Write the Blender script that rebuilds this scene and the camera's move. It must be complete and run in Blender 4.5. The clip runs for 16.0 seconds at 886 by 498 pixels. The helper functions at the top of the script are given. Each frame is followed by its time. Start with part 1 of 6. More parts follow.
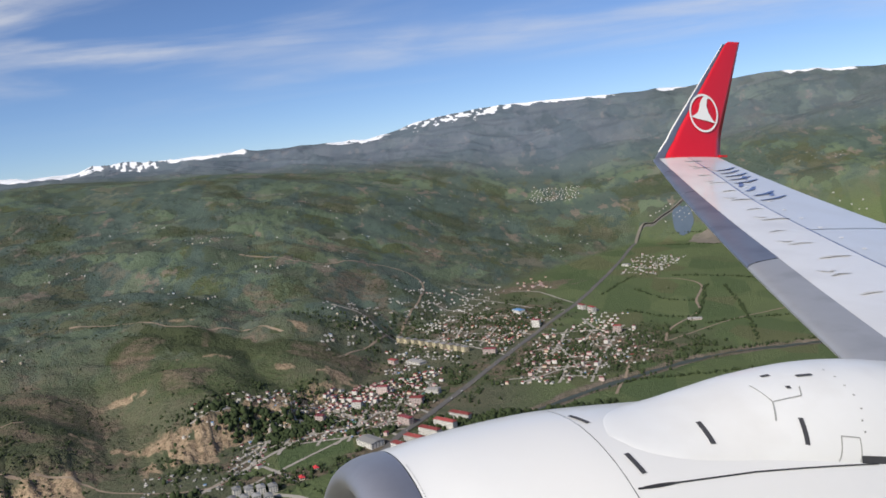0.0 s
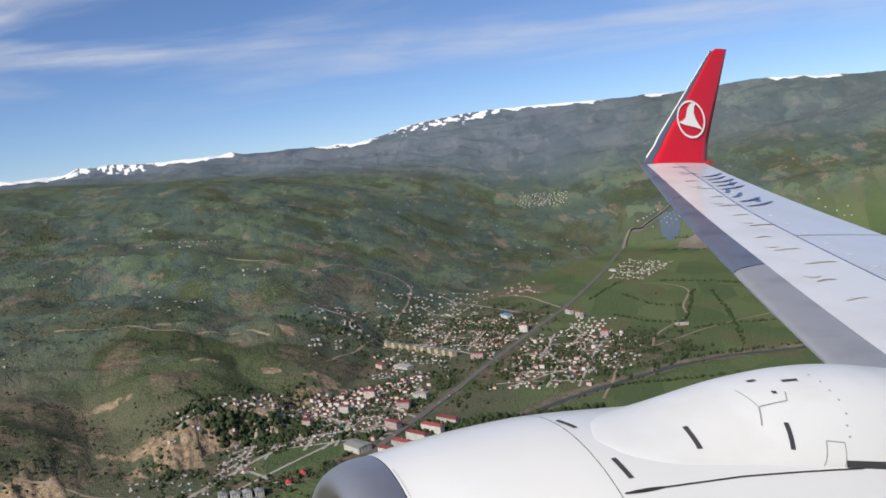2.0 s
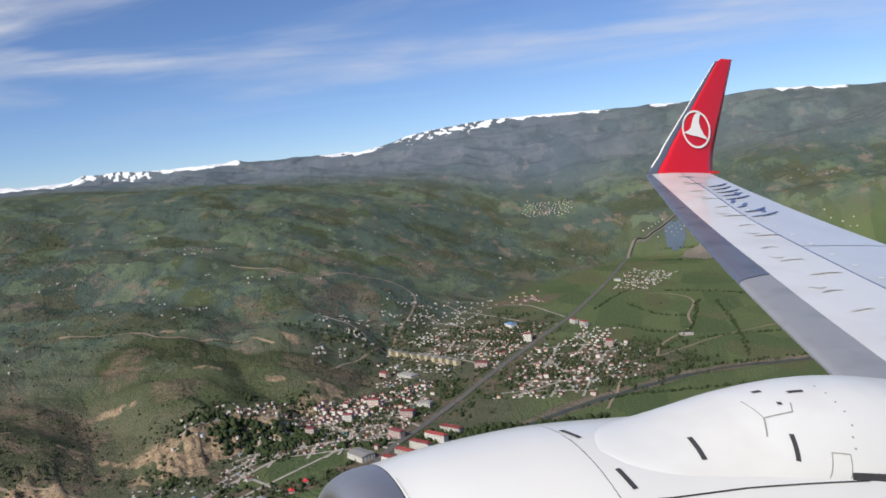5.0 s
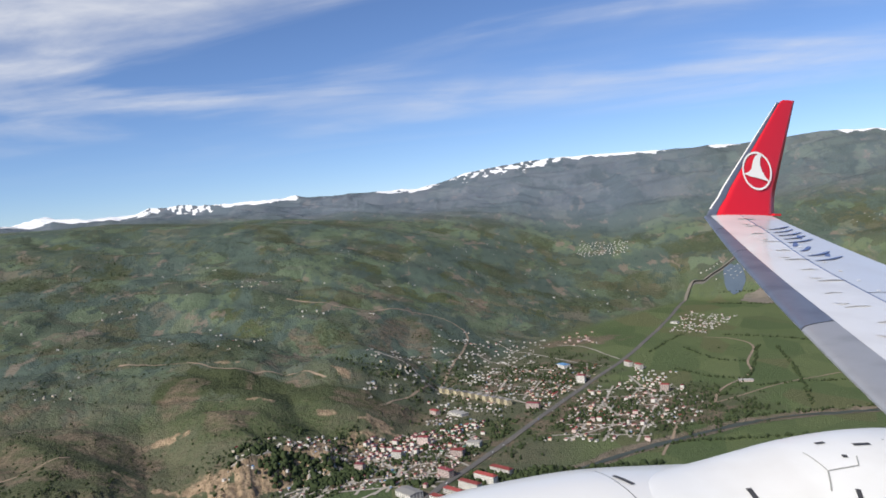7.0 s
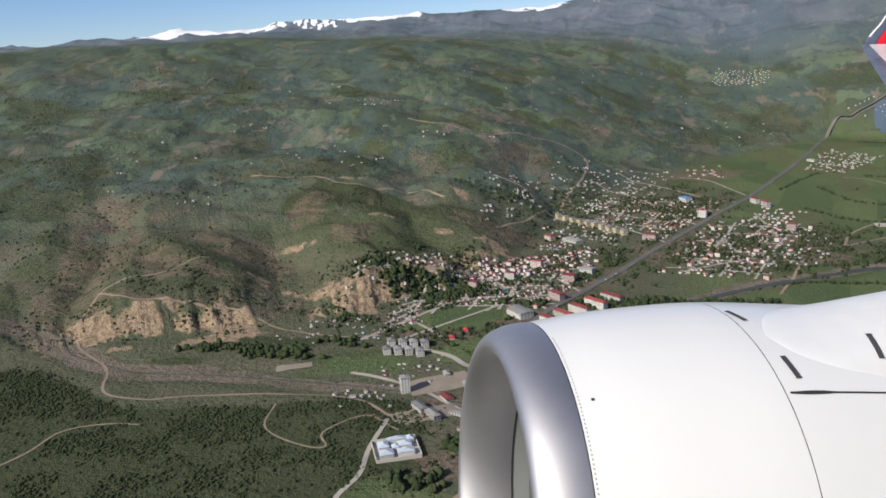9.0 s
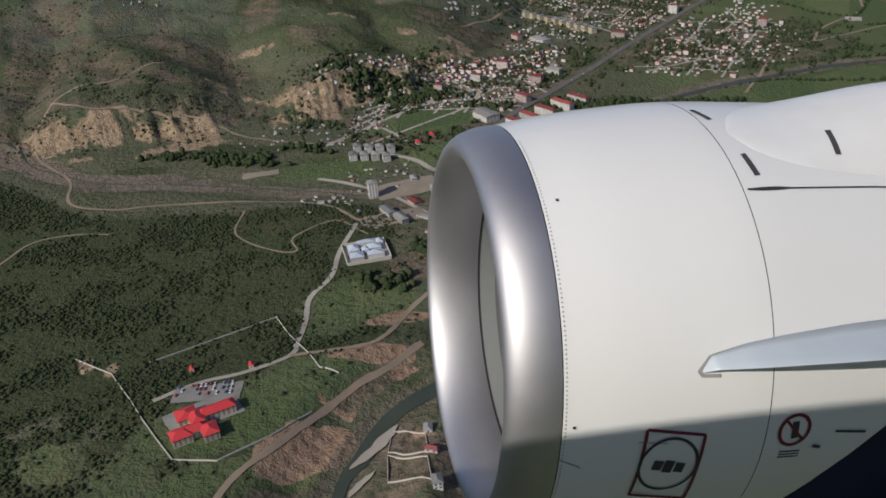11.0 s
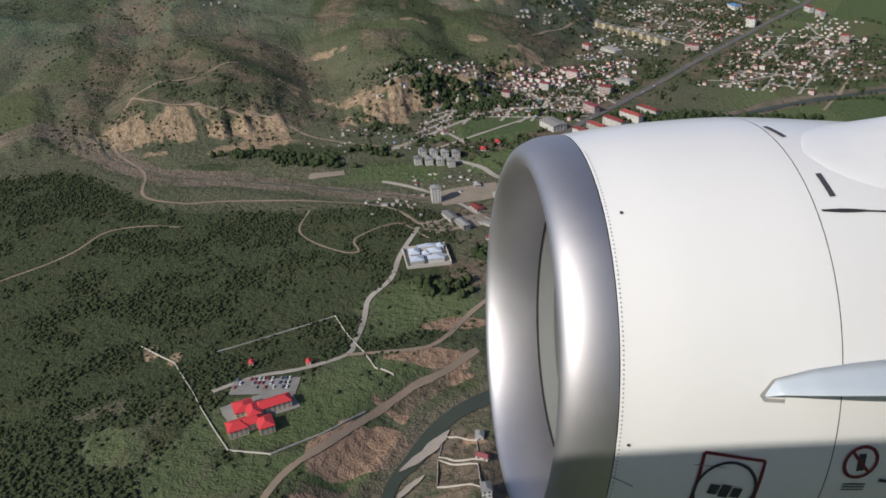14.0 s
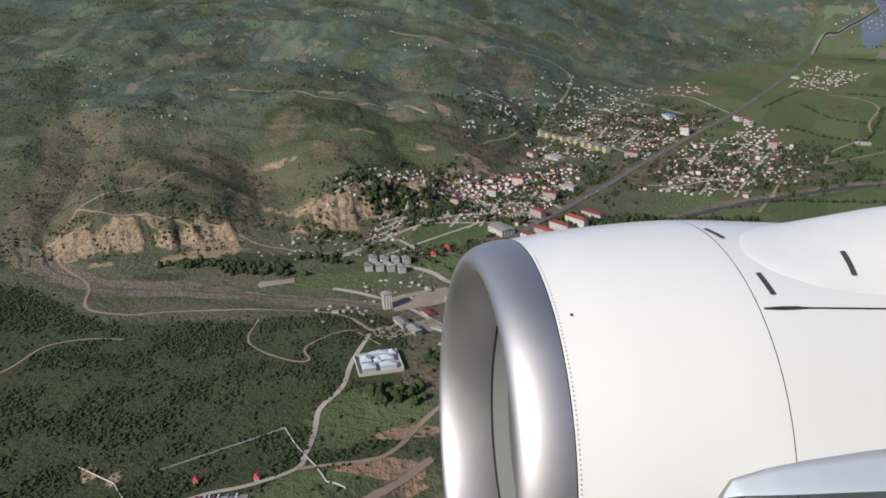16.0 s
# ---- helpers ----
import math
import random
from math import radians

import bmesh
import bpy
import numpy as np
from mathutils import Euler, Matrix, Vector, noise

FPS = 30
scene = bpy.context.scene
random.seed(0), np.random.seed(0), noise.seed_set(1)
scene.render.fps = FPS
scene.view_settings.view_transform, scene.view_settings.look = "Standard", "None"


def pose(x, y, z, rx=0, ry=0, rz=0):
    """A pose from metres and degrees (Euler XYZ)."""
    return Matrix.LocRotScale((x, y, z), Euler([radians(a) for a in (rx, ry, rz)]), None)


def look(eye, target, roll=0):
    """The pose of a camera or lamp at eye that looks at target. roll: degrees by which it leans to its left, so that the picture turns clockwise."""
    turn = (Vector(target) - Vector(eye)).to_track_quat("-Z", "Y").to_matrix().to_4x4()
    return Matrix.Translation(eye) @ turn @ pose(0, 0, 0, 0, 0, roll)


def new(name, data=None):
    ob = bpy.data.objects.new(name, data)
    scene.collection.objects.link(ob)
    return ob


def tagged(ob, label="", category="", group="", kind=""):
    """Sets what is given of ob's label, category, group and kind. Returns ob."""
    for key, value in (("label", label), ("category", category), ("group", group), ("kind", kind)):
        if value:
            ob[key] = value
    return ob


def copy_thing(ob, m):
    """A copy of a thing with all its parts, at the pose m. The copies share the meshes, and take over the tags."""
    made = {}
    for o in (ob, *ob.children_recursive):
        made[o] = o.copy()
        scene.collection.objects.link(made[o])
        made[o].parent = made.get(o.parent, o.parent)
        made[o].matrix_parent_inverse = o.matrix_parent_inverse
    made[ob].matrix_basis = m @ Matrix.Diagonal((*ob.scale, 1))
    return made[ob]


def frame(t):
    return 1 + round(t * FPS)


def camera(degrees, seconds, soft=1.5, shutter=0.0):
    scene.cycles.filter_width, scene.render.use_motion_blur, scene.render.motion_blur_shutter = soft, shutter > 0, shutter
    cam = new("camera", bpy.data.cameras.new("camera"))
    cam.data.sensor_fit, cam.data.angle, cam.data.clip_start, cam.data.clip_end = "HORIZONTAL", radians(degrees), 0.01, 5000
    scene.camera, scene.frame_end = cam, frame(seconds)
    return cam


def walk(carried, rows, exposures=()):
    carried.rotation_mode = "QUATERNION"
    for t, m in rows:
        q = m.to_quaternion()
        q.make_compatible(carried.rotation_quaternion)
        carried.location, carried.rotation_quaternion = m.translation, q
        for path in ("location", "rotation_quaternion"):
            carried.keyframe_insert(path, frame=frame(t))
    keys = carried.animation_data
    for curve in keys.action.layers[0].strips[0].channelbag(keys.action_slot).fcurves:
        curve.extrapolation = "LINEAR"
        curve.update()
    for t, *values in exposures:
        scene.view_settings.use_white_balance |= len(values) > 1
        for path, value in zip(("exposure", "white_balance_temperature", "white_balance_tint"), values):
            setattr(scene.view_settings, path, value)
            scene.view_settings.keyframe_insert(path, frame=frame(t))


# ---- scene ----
# Seat by a right-hand cabin window: the hand-held camera only turns, at one place beside the aircraft's skin.
H = 450.0  # eye above the valley floor
cam = camera(58.6, 16.0, soft=1.7)
ROWS = [
    (0, pose(0, 0, H, 83.55, 6.41, -0.72)),
    (0.5, pose(0, 0, H, 83.74, 6.24, -0.83)),
    (1, pose(0, 0, H, 83.78, 6.26, -1.24)),
    (1.5, pose(0, 0, H, 84.02, 6.12, -1.39)),
    (2, pose(0, 0, H, 83.78, 6.09, -1.55)),
    (2.5, pose(0, 0, H, 83.66, 5.92, -1.76)),
    (3, pose(0, 0, H, 83.47, 5.92, -1.92)),
    (5.5, pose(0, 0, H, 85.03, 5.72, -0.51)),
    (6, pose(0, 0, H, 85.89, 5.42, 1.42)),
    (6.5, pose(0, 0, H, 86.93, 4.84, 1.73)),
    (7, pose(0, 0, H, 87.54, 4.91, 2.78)),
    (7.5, pose(0, 0, H, 88.5, 4.44, 9.16)),
    (8, pose(0, 0, H, 88.0, 3.65, 12.65)),
    (8.5, pose(0, 0, H, 84.75, 3.21, 13.64)),
    (9, pose(0, 0, H, 75.45, 3.44, 11.68)),
    (9.5, pose(0, 0, H, 71.08, 4.03, 10.45)),
    (10, pose(0, 0, H, 65.28, 3.38, 8.99)),
    (12.5, pose(0, 0, H, 59.98, 2.63, 10.76)),
    (13, pose(0, 0, H, 62.60, 2.80, 12.68)),
    (13.5, pose(0, 0, H, 62.16, 3.43, 14.09)),
    (14, pose(0, 0, H, 61.93, 3.28, 14.16)),
    (14.5, pose(0, 0, H, 62.87, 2.75, 13.69)),
    (15, pose(0, 0, H, 68.02, 2.57, 11.01)),
    (15.5, pose(0, 0, H, 70.04, 2.72, 10.17)),
    (16, pose(0, 0, H, 69.37, 2.87, 10.47)),
]
walk(cam, ROWS, exposures=[(0, 0.0), (5.5, 0.05), (7, 0.16), (8.7, 0.30), (9.0, 0.08), (9.4, -0.38), (10.0, -0.55), (10.4, -0.55), (12.2, 0.08), (13.0, 0.0), (13.8, -0.12), (14.6, -0.12), (15.2, -0.02), (16, -0.02)])

# ---------------------------------------------------------------- daylight
SUN_AZ, SUN_EL = radians(-140), radians(33.0)  # azimuth from +y towards +x
sun_way = Vector((math.sin(SUN_AZ) * math.cos(SUN_EL), math.cos(SUN_AZ) * math.cos(SUN_EL), math.sin(SUN_EL)))
sun_data = bpy.data.lights.new("sun", "SUN")
sun_data.energy, sun_data.angle, sun_data.color = 4.75, radians(0.4), (1.0, 0.935, 0.835)
sun = new("sun", sun_data)
sun.matrix_world = look((0, 0, 2000), Vector((0, 0, 2000)) - sun_way)

world = bpy.data.worlds.new("sky")
scene.world = world
world.use_nodes = True
wt = world.node_tree
wt.nodes.clear()


def wnode(kind, **sets):
    n = wt.nodes.new(kind)
    for k, v in sets.items():
        n.inputs[k].default_value = v
    return n


sky = wnode("ShaderNodeTexSky")
sky.sky_type, sky.sun_disc = "NISHITA", False
sky.sun_elevation, sky.sun_rotation = SUN_EL, SUN_AZ
sky.altitude, sky.air_density, sky.dust_density, sky.ozone_density = 2500, 1.0, 0.15, 3.0
# high cirrus: wisps on a level sheet far overhead, drawn out along one direction
wcoord = wnode("ShaderNodeTexCoord")
wsep = wnode("ShaderNodeSeparateXYZ")
wt.links.new(wcoord.outputs["Generated"], wsep.inputs[0])
wz = wnode("ShaderNodeMath")
wz.operation = "MAXIMUM"
wt.links.new(wsep.outputs["Z"], wz.inputs[0])
wz.inputs[1].default_value = 0.012
wadd = wnode("ShaderNodeMath")
wadd.operation = "ADD"
wt.links.new(wz.outputs[0], wadd.inputs[0])
wadd.inputs[1].default_value = 0.10
wdiv = []
for axis_name in "XY":
    q = wnode("ShaderNodeMath")
    q.operation = "DIVIDE"
    wt.links.new(wsep.outputs[axis_name], q.inputs[0])
    wt.links.new(wadd.outputs[0], q.inputs[1])
    wdiv.append(q)
wcom = wnode("ShaderNodeCombineXYZ")
wt.links.new(wdiv[0].outputs[0], wcom.inputs[0])
wt.links.new(wdiv[1].outputs[0], wcom.inputs[1])


def cloud_noise(scale, rot, loc, nscale, detail, rough, distort):
    m = wnode("ShaderNodeMapping", Scale=scale, Rotation=(0, 0, radians(rot)), Location=loc)
    wt.links.new(wcom.outputs[0], m.inputs["Vector"])
    n = wnode("ShaderNodeTexNoise", Scale=nscale, Detail=detail, Roughness=rough, Distortion=distort)
    wt.links.new(m.outputs[0], n.inputs["Vector"])
    return n


def wramp(src, lo, hi):
    m = wnode("ShaderNodeMapRange")
    m.interpolation_type = "SMOOTHSTEP"
    m.inputs["From Min"].default_value, m.inputs["From Max"].default_value = lo, hi
    wt.links.new(src, m.inputs["Value"])
    return m.outputs[0]


def wmul(a, b, op="MULTIPLY"):
    q = wnode("ShaderNodeMath")
    q.operation = op
    for i, v in enumerate((a, b)):
        if isinstance(v, (int, float)):
            q.inputs[i].default_value = v
        else:
            wt.links.new(v, q.inputs[i])
    return q.outputs[0]


bands = cloud_noise((0.13, 0.42, 1), 14, (0.3, 1.35, 0), 1.5, 4, 0.5, 0.6)
wisps = cloud_noise((0.32, 0.70, 1), 14, (2.1, 0.4, 0), 1.5, 8, 0.53, 0.9)
puffs = cloud_noise((0.8, 0.95, 1), 20, (4.2, 2.4, 0), 2.0, 8, 0.58, 0.5)
cover = wmul(wramp(bands.outputs["Fac"], 0.36, 0.58), wramp(wisps.outputs["Fac"], 0.36, 0.66))
cover = wmul(cover, wmul(wmul(wramp(puffs.outputs["Fac"], 0.30, 0.66), 0.65), 0.45, "ADD"))
high = wramp(wsep.outputs["Z"], 0.06, 0.21)
cover = wmul(wmul(cover, high), 0.88)
wmix = wt.nodes.new("ShaderNodeMixRGB")
wt.links.new(cover, wmix.inputs["Fac"])
wtint = wt.nodes.new("ShaderNodeMixRGB")  # the deeper blue of thin, dry mountain air
wtint.blend_type = "MULTIPLY"
wtint.inputs["Fac"].default_value, wtint.inputs["Color2"].default_value = 1.0, (0.89, 0.97, 1.17, 1)
wt.links.new(sky.outputs[0], wtint.inputs["Color1"])
wt.links.new(wtint.outputs[0], wmix.inputs["Color1"])
wmix.inputs["Color2"].default_value = (7.4, 7.6, 8.2, 1)
wbg = wnode("ShaderNodeBackground", Strength=0.092)
wt.links.new(wmix.outputs[0], wbg.inputs["Color"])
wout = wnode("ShaderNodeOutputWorld")
wt.links.new(wbg.outputs[0], wout.inputs["Surface"])

# ---------------------------------------------------------------- materials
def material(name, color, rough=0.6, metal=0.0, vary=0.15, scale=3.0, bump=0.0, dirt=None, dirt_scale=0.6, random_tint=0.0, spec=0.5, coat=0.0, coat_rough=0.12):
    """A painted, metal or mineral surface: base colour with fine grain, larger stains and a fine relief."""
    m = bpy.data.materials.new(name)
    m.use_nodes = True
    nt = m.node_tree
    b = nt.nodes["Principled BSDF"]
    b.inputs["Metallic"].default_value, b.inputs["Specular IOR Level"].default_value = metal, spec
    b.inputs["Coat Weight"].default_value, b.inputs["Coat Roughness"].default_value = coat, coat_rough
    tc = nt.nodes.new("ShaderNodeTexCoord")
    fine = nt.nodes.new("ShaderNodeTexNoise")
    fine.inputs["Scale"].default_value, fine.inputs["Detail"].default_value, fine.inputs["Roughness"].default_value = scale, 6, 0.65
    wide = nt.nodes.new("ShaderNodeTexNoise")
    wide.inputs["Scale"].default_value, wide.inputs["Detail"].default_value = dirt_scale, 5
    for n in (fine, wide):
        nt.links.new(tc.outputs["Object"], n.inputs["Vector"])
    ramp = nt.nodes.new("ShaderNodeMapRange")
    ramp.inputs["To Min"].default_value, ramp.inputs["To Max"].default_value = 1 - vary, 1 + vary
    nt.links.new(fine.outputs["Fac"], ramp.inputs["Value"])
    mul = nt.nodes.new("ShaderNodeVectorMath")
    mul.operation = "SCALE"
    mul.inputs[0].default_value = color
    nt.links.new(ramp.outputs[0], mul.inputs["Scale"])
    out = mul.outputs[0]
    if dirt:
        k = nt.nodes.new("ShaderNodeMapRange")
        k.inputs["From Min"].default_value, k.inputs["From Max"].default_value = 0.5, 0.75
        nt.links.new(wide.outputs["Fac"], k.inputs["Value"])
        mx = nt.nodes.new("ShaderNodeMixRGB")
        mx.inputs["Color2"].default_value = (*dirt, 1)
        nt.links.new(k.outputs[0], mx.inputs["Fac"])
        nt.links.new(out, mx.inputs["Color1"])
        out = mx.outputs[0]
    if random_tint:
        oi = nt.nodes.new("ShaderNodeObjectInfo")
        r2 = nt.nodes.new("ShaderNodeMapRange")
        r2.inputs["To Min"].default_value, r2.inputs["To Max"].default_value = 1 - random_tint, 1 + random_tint * 0.6
        nt.links.new(oi.outputs["Random"], r2.inputs["Value"])
        m2 = nt.nodes.new("ShaderNodeVectorMath")
        m2.operation = "SCALE"
        nt.links.new(out, m2.inputs[0])
        nt.links.new(r2.outputs[0], m2.inputs["Scale"])
        out = m2.outputs[0]
    nt.links.new(out, b.inputs["Base Color"])
    rr = nt.nodes.new("ShaderNodeMapRange")
    rr.inputs["To Min"].default_value, rr.inputs["To Max"].default_value = max(0.02, rough - 0.08), min(1, rough + 0.08)
    nt.links.new(wide.outputs["Fac"], rr.inputs["Value"])
    nt.links.new(rr.outputs[0], b.inputs["Roughness"])
    if bump:
        bp = nt.nodes.new("ShaderNodeBump")
        bp.inputs["Strength"].default_value, bp.inputs["Distance"].default_value = 0.5, bump
        nt.links.new(fine.outputs["Fac"], bp.inputs["Height"])
        nt.links.new(bp.outputs[0], b.inputs["Normal"])
    return m


M_white = material("white_aircraft_paint", (0.80, 0.80, 0.79), 0.38, vary=0.02, scale=9, dirt=(0.80, 0.795, 0.78), dirt_scale=0.9, coat=0.25)
M_fairing = material("fairing_paint", (0.80, 0.805, 0.80), 0.42, vary=0.025, scale=8, dirt=(0.68, 0.67, 0.65), dirt_scale=1.4, coat=0.15)
M_lip = material("polished_lip_metal", (0.54, 0.53, 0.55), 0.55, metal=1.0, vary=0.07, scale=14, dirt=(0.57, 0.56, 0.58), dirt_scale=2.2)
M_inlet = material("inlet_liner", (0.27, 0.285, 0.28), 0.5, vary=0.06, scale=20)
M_liner = material("acoustic_liner", (0.15, 0.155, 0.155), 0.6, vary=0.08, scale=20)
M_dark = material("dark_gap", (0.03, 0.03, 0.032), 0.7, vary=0.1)
M_slot = material("dark_vent", (0.055, 0.055, 0.06), 0.6, vary=0.3, scale=30)
# slat_metal: darker blotches stand for stains and ground reflections put into the colour
M_slat = material("slat_metal", (0.215, 0.24, 0.30), 0.40, metal=0.6, vary=0.2, scale=3, dirt=(0.125, 0.14, 0.185), dirt_scale=1.3)
M_slat_inner = material("inner_slat_paint", (0.40, 0.405, 0.42), 0.45, metal=0.4, vary=0.08, scale=4, dirt=(0.30, 0.305, 0.32), dirt_scale=1.6)
M_wing = material("wing_grey_paint", (0.62, 0.64, 0.67), 0.45, vary=0.04, scale=5, dirt=(0.57, 0.575, 0.585), dirt_scale=0.5, coat=0.5, coat_rough=0.06)
M_wing_white = material("wing_white_paint", (0.76, 0.755, 0.745), 0.42, vary=0.04, scale=5, dirt=(0.64, 0.63, 0.62), dirt_scale=0.8, coat=0.45, coat_rough=0.10)
M_red = material("red_winglet_paint", (0.62, 0.012, 0.025), 0.33, vary=0.04, scale=6, coat=0.4)
M_mark_white = material("white_marking", (0.82, 0.80, 0.77), 0.4, vary=0.03)
M_mark_blue = material("blue_grey_marking", (0.10, 0.155, 0.33), 0.5, vary=0.25, scale=8)
M_mark_black = material("black_marking", (0.03, 0.035, 0.05), 0.5, vary=0.1)
M_mark_red = material("dark_red_marking", (0.16, 0.012, 0.03), 0.5, vary=0.1)
M_soot = material("soot_streak", (0.60, 0.59, 0.575), 0.6, vary=0.3, scale=6)
M_soot_dark = material("dark_soot_streak", (0.36, 0.355, 0.35), 0.7, vary=0.6, scale=7)
M_strake = material("strake_blue_grey", (0.50, 0.56, 0.62), 0.35, vary=0.05, scale=12, coat=0.2)
M_sealant = material("grey_sealant", (0.33, 0.33, 0.32), 0.7, vary=0.2, scale=20)

# ---------------------------------------------------------------- the land: one sheet of ground out to the mountains
def hash01(ix, iy, seed):
    n = (ix.astype(np.int64) * 374761393 + iy.astype(np.int64) * 668265263 + seed * 974634777) & 0x7FFFFFFF
    n = ((n ^ (n >> 13)) * 1274126177) & 0x7FFFFFFF
    n = n ^ (n >> 16)
    return (n & 0xFFFF) / 65535.0


def vnoise(x, y, seed=0):
    ix, iy = np.floor(x), np.floor(y)
    fx, fy = x - ix, y - iy
    ux, uy = fx * fx * fx * (fx * (fx * 6 - 15) + 10), fy * fy * fy * (fy * (fy * 6 - 15) + 10)
    a, b = hash01(ix, iy, seed), hash01(ix + 1, iy, seed)
    c, d = hash01(ix, iy + 1, seed), hash01(ix + 1, iy + 1, seed)
    return a + (b - a) * ux + (c - a) * uy + (a - b - c + d) * ux * uy


def fbm(x, y, seed=0, octaves=5, gain=0.5):
    out, amp, tot = 0.0, 1.0, 0.0
    for k in range(octaves):
        out = out + amp * vnoise(x * 2**k + 17.3 * k, y * 2**k - 9.1 * k, seed + k)
        tot += amp
        amp *= gain
    return out / tot


def ridged(x, y, seed=0, octaves=4):
    out, amp, tot = 0.0, 1.0, 0.0
    for k in range(octaves):
        out = out + amp * (1 - np.abs(2 * vnoise(x * 2**k + 5.7 * k, y * 2**k + 3.3 * k, seed + k) - 1))
        tot += amp
        amp *= 0.5
    return out / tot


def smooth(a, b, x):
    t = np.clip((x - a) / (b - a), 0, 1)
    return t * t * (3 - 2 * t)


def polar(x, y):
    return np.degrees(np.arctan2(x, y)), np.hypot(x, y)


def at(az, dep, drop=H):
    """The place on level ground seen in azimuth az at dep degrees below the horizon."""
    d = drop / math.tan(radians(dep))
    return d * math.sin(radians(az)), d * math.cos(radians(az))


FOOT_AZ = [-180, -75, -50, -38, -28, -20, -12, -8, -5, 0, 5, 10, 14, 30, 60, 110, 180]
FOOT_D = [1500, 1450, 1480, 1380, 1300, 1330, 1420, 1560, 1800, 2350, 2750, 3150, 3500, 3600, 3000, 2200, 1500]
SKY_AZ = [-180, -60, -40, -28.5, -23.8, -14.4, -8, -4.5, -2.4, -0.7, 2, 5, 12.7, 18, 23, 30, 45, 180]
# elevation angle from the eye at 3.7 km and at 4.25 km, shaped to fit the view: upland to the west, open valley to the
# east
EDGE_AZ = [-180, -60, -28, -14, -8, -4, 0, 5, 9, 14, 20, 30, 60, 180]
EDGE_NEAR = [1.0, 0.9, 1.1, 0.35, -0.5, -1.5, -2.7, -4.2, -4.6, -4.4, -4.0, -3.2, -1.5, 1.0]
EDGE_FAR = [1.0, 1.0, 1.2, 0.75, 0.35, 0.05, -0.35, -1.2, -1.6, -1.0, -0.7, -0.6, -0.4, 1.0]
SKY_EL = [1.2, 1.2, 1.3, 1.6, 1.8, 2.1, 2.05, 2.05, 2.4, 2.9, 3.25, 3.4, 3.3, 3.1, 3.35, 2.8, 2.4, 1.4]


def skyline(az):
    return np.interp(az, SKY_AZ, SKY_EL) + 0.12 * (fbm(az * 0.55, az * 0, 41, 5) - 0.5) * 2


def segment_distance(x, y, pts):
    """Distance to a polyline, and how far along it."""
    best, along, run = np.full(np.shape(x), 1e9), np.zeros(np.shape(x)), 0.0
    for (ax, ay), (bx, by) in zip(pts, pts[1:]):
        dx, dy = bx - ax, by - ay
        ln = math.hypot(dx, dy)
        t = np.clip(((x - ax) * dx + (y - ay) * dy) / (ln * ln), 0, 1)
        dd = np.hypot(x - ax - t * dx, y - ay - t * dy)
        along = np.where(dd < best, run + t * ln, along)
        best = np.minimum(best, dd)
        run += ln
    return best, along


WASH = [at(-56, 15.2), at(-42, 16.6), at(-39, 18.5), at(-36, 20.3), at(-30, 21.5), at(-22, 23.4), at(-16, 24.4), at(-11, 25.6)]
RIVER = [at(-27, 52), at(-22.8, 44.5), at(-20, 42.4), at(-17, 40.1), at(-13.2, 38.6), at(-9, 37.2), at(-4, 32), at(-2.5, 25.5), at(1.0, 21.0), at(4.5, 18.9), at(8.5, 17.6), at(12.5, 16.6), at(17.0, 15.5), at(21.5, 14.8), at(34, 13.6)]
# lit bluffs above the valley: azimuth span and height of the eroded face
BLUFF_AZ = [-60, -42, -40, -37, -34, -31, -28, -25, -23.5, -21, -18, -15, -12, -9.5, -8, 0]
BLUFF_H = [10, 14, 44, 58, 52, 56, 44, 12, 20, 56, 68, 64, 52, 34, 10, 0]


def spot(az, d):
    return d * math.sin(radians(az)), d * math.cos(radians(az))


# ravines that cut the hills above the bluffs: plan lines, half width and depth
RAVINES = [([spot(-20.5, 1270), spot(-22.6, 1400), spot(-22.2, 1500), spot(-24, 1610), spot(-27, 1730), spot(-30.5, 1880), spot(-31, 2080)], 140, 30),
           ([spot(-41, 1380), spot(-39.5, 1560), spot(-37, 1720), spot(-35.5, 1950), spot(-37, 2200)], 110, 28),
           ([spot(-11, 1480), spot(-13.5, 1640), spot(-15.5, 1850), spot(-13.5, 2150), spot(-15, 2500)], 120, 26),
           ([spot(-48, 1480), spot(-46, 1700), spot(-42.5, 1900)], 100, 26),
           ([spot(-33, 1560), spot(-32.5, 1640), spot(-34, 1740)], 70, 16),
           ([spot(-17, 1500), spot(-18, 1600), spot(-17.4, 1720)], 70, 14),
           ([spot(-3.5, 2050), spot(-6.5, 2300), spot(-6, 2650)], 130, 28)]


def ravine_cut(x, y):
    """How deep the ravines cut, and how near their sides are (0 to 1)."""
    jx, jy = x + 70 * (fbm(x / 130, y / 130, 45, 3) - 0.5), y + 70 * (fbm(x / 130 + 5, y / 130 + 8, 47, 3) - 0.5)
    cut, side = 0.0, 0.0
    for pts, half, deep in RAVINES:
        dd, run = segment_distance(jx, jy, pts)
        ln = sum(math.dist(a, b) for a, b in zip(pts, pts[1:]))
        k = np.clip(1 - dd / half, 0, 1) * smooth(ln, ln * 0.7, run) * smooth(0, 60, run + 40)
        cut, side = np.maximum(cut, k * deep), np.maximum(side, k)
    return cut, side


def valleys(wx, wy):
    return ridged(wx / 620 + 3, wy / 500, 21, 2) * 0.72 + ridged(wx / 190, wy / 160, 23, 3) * 0.28


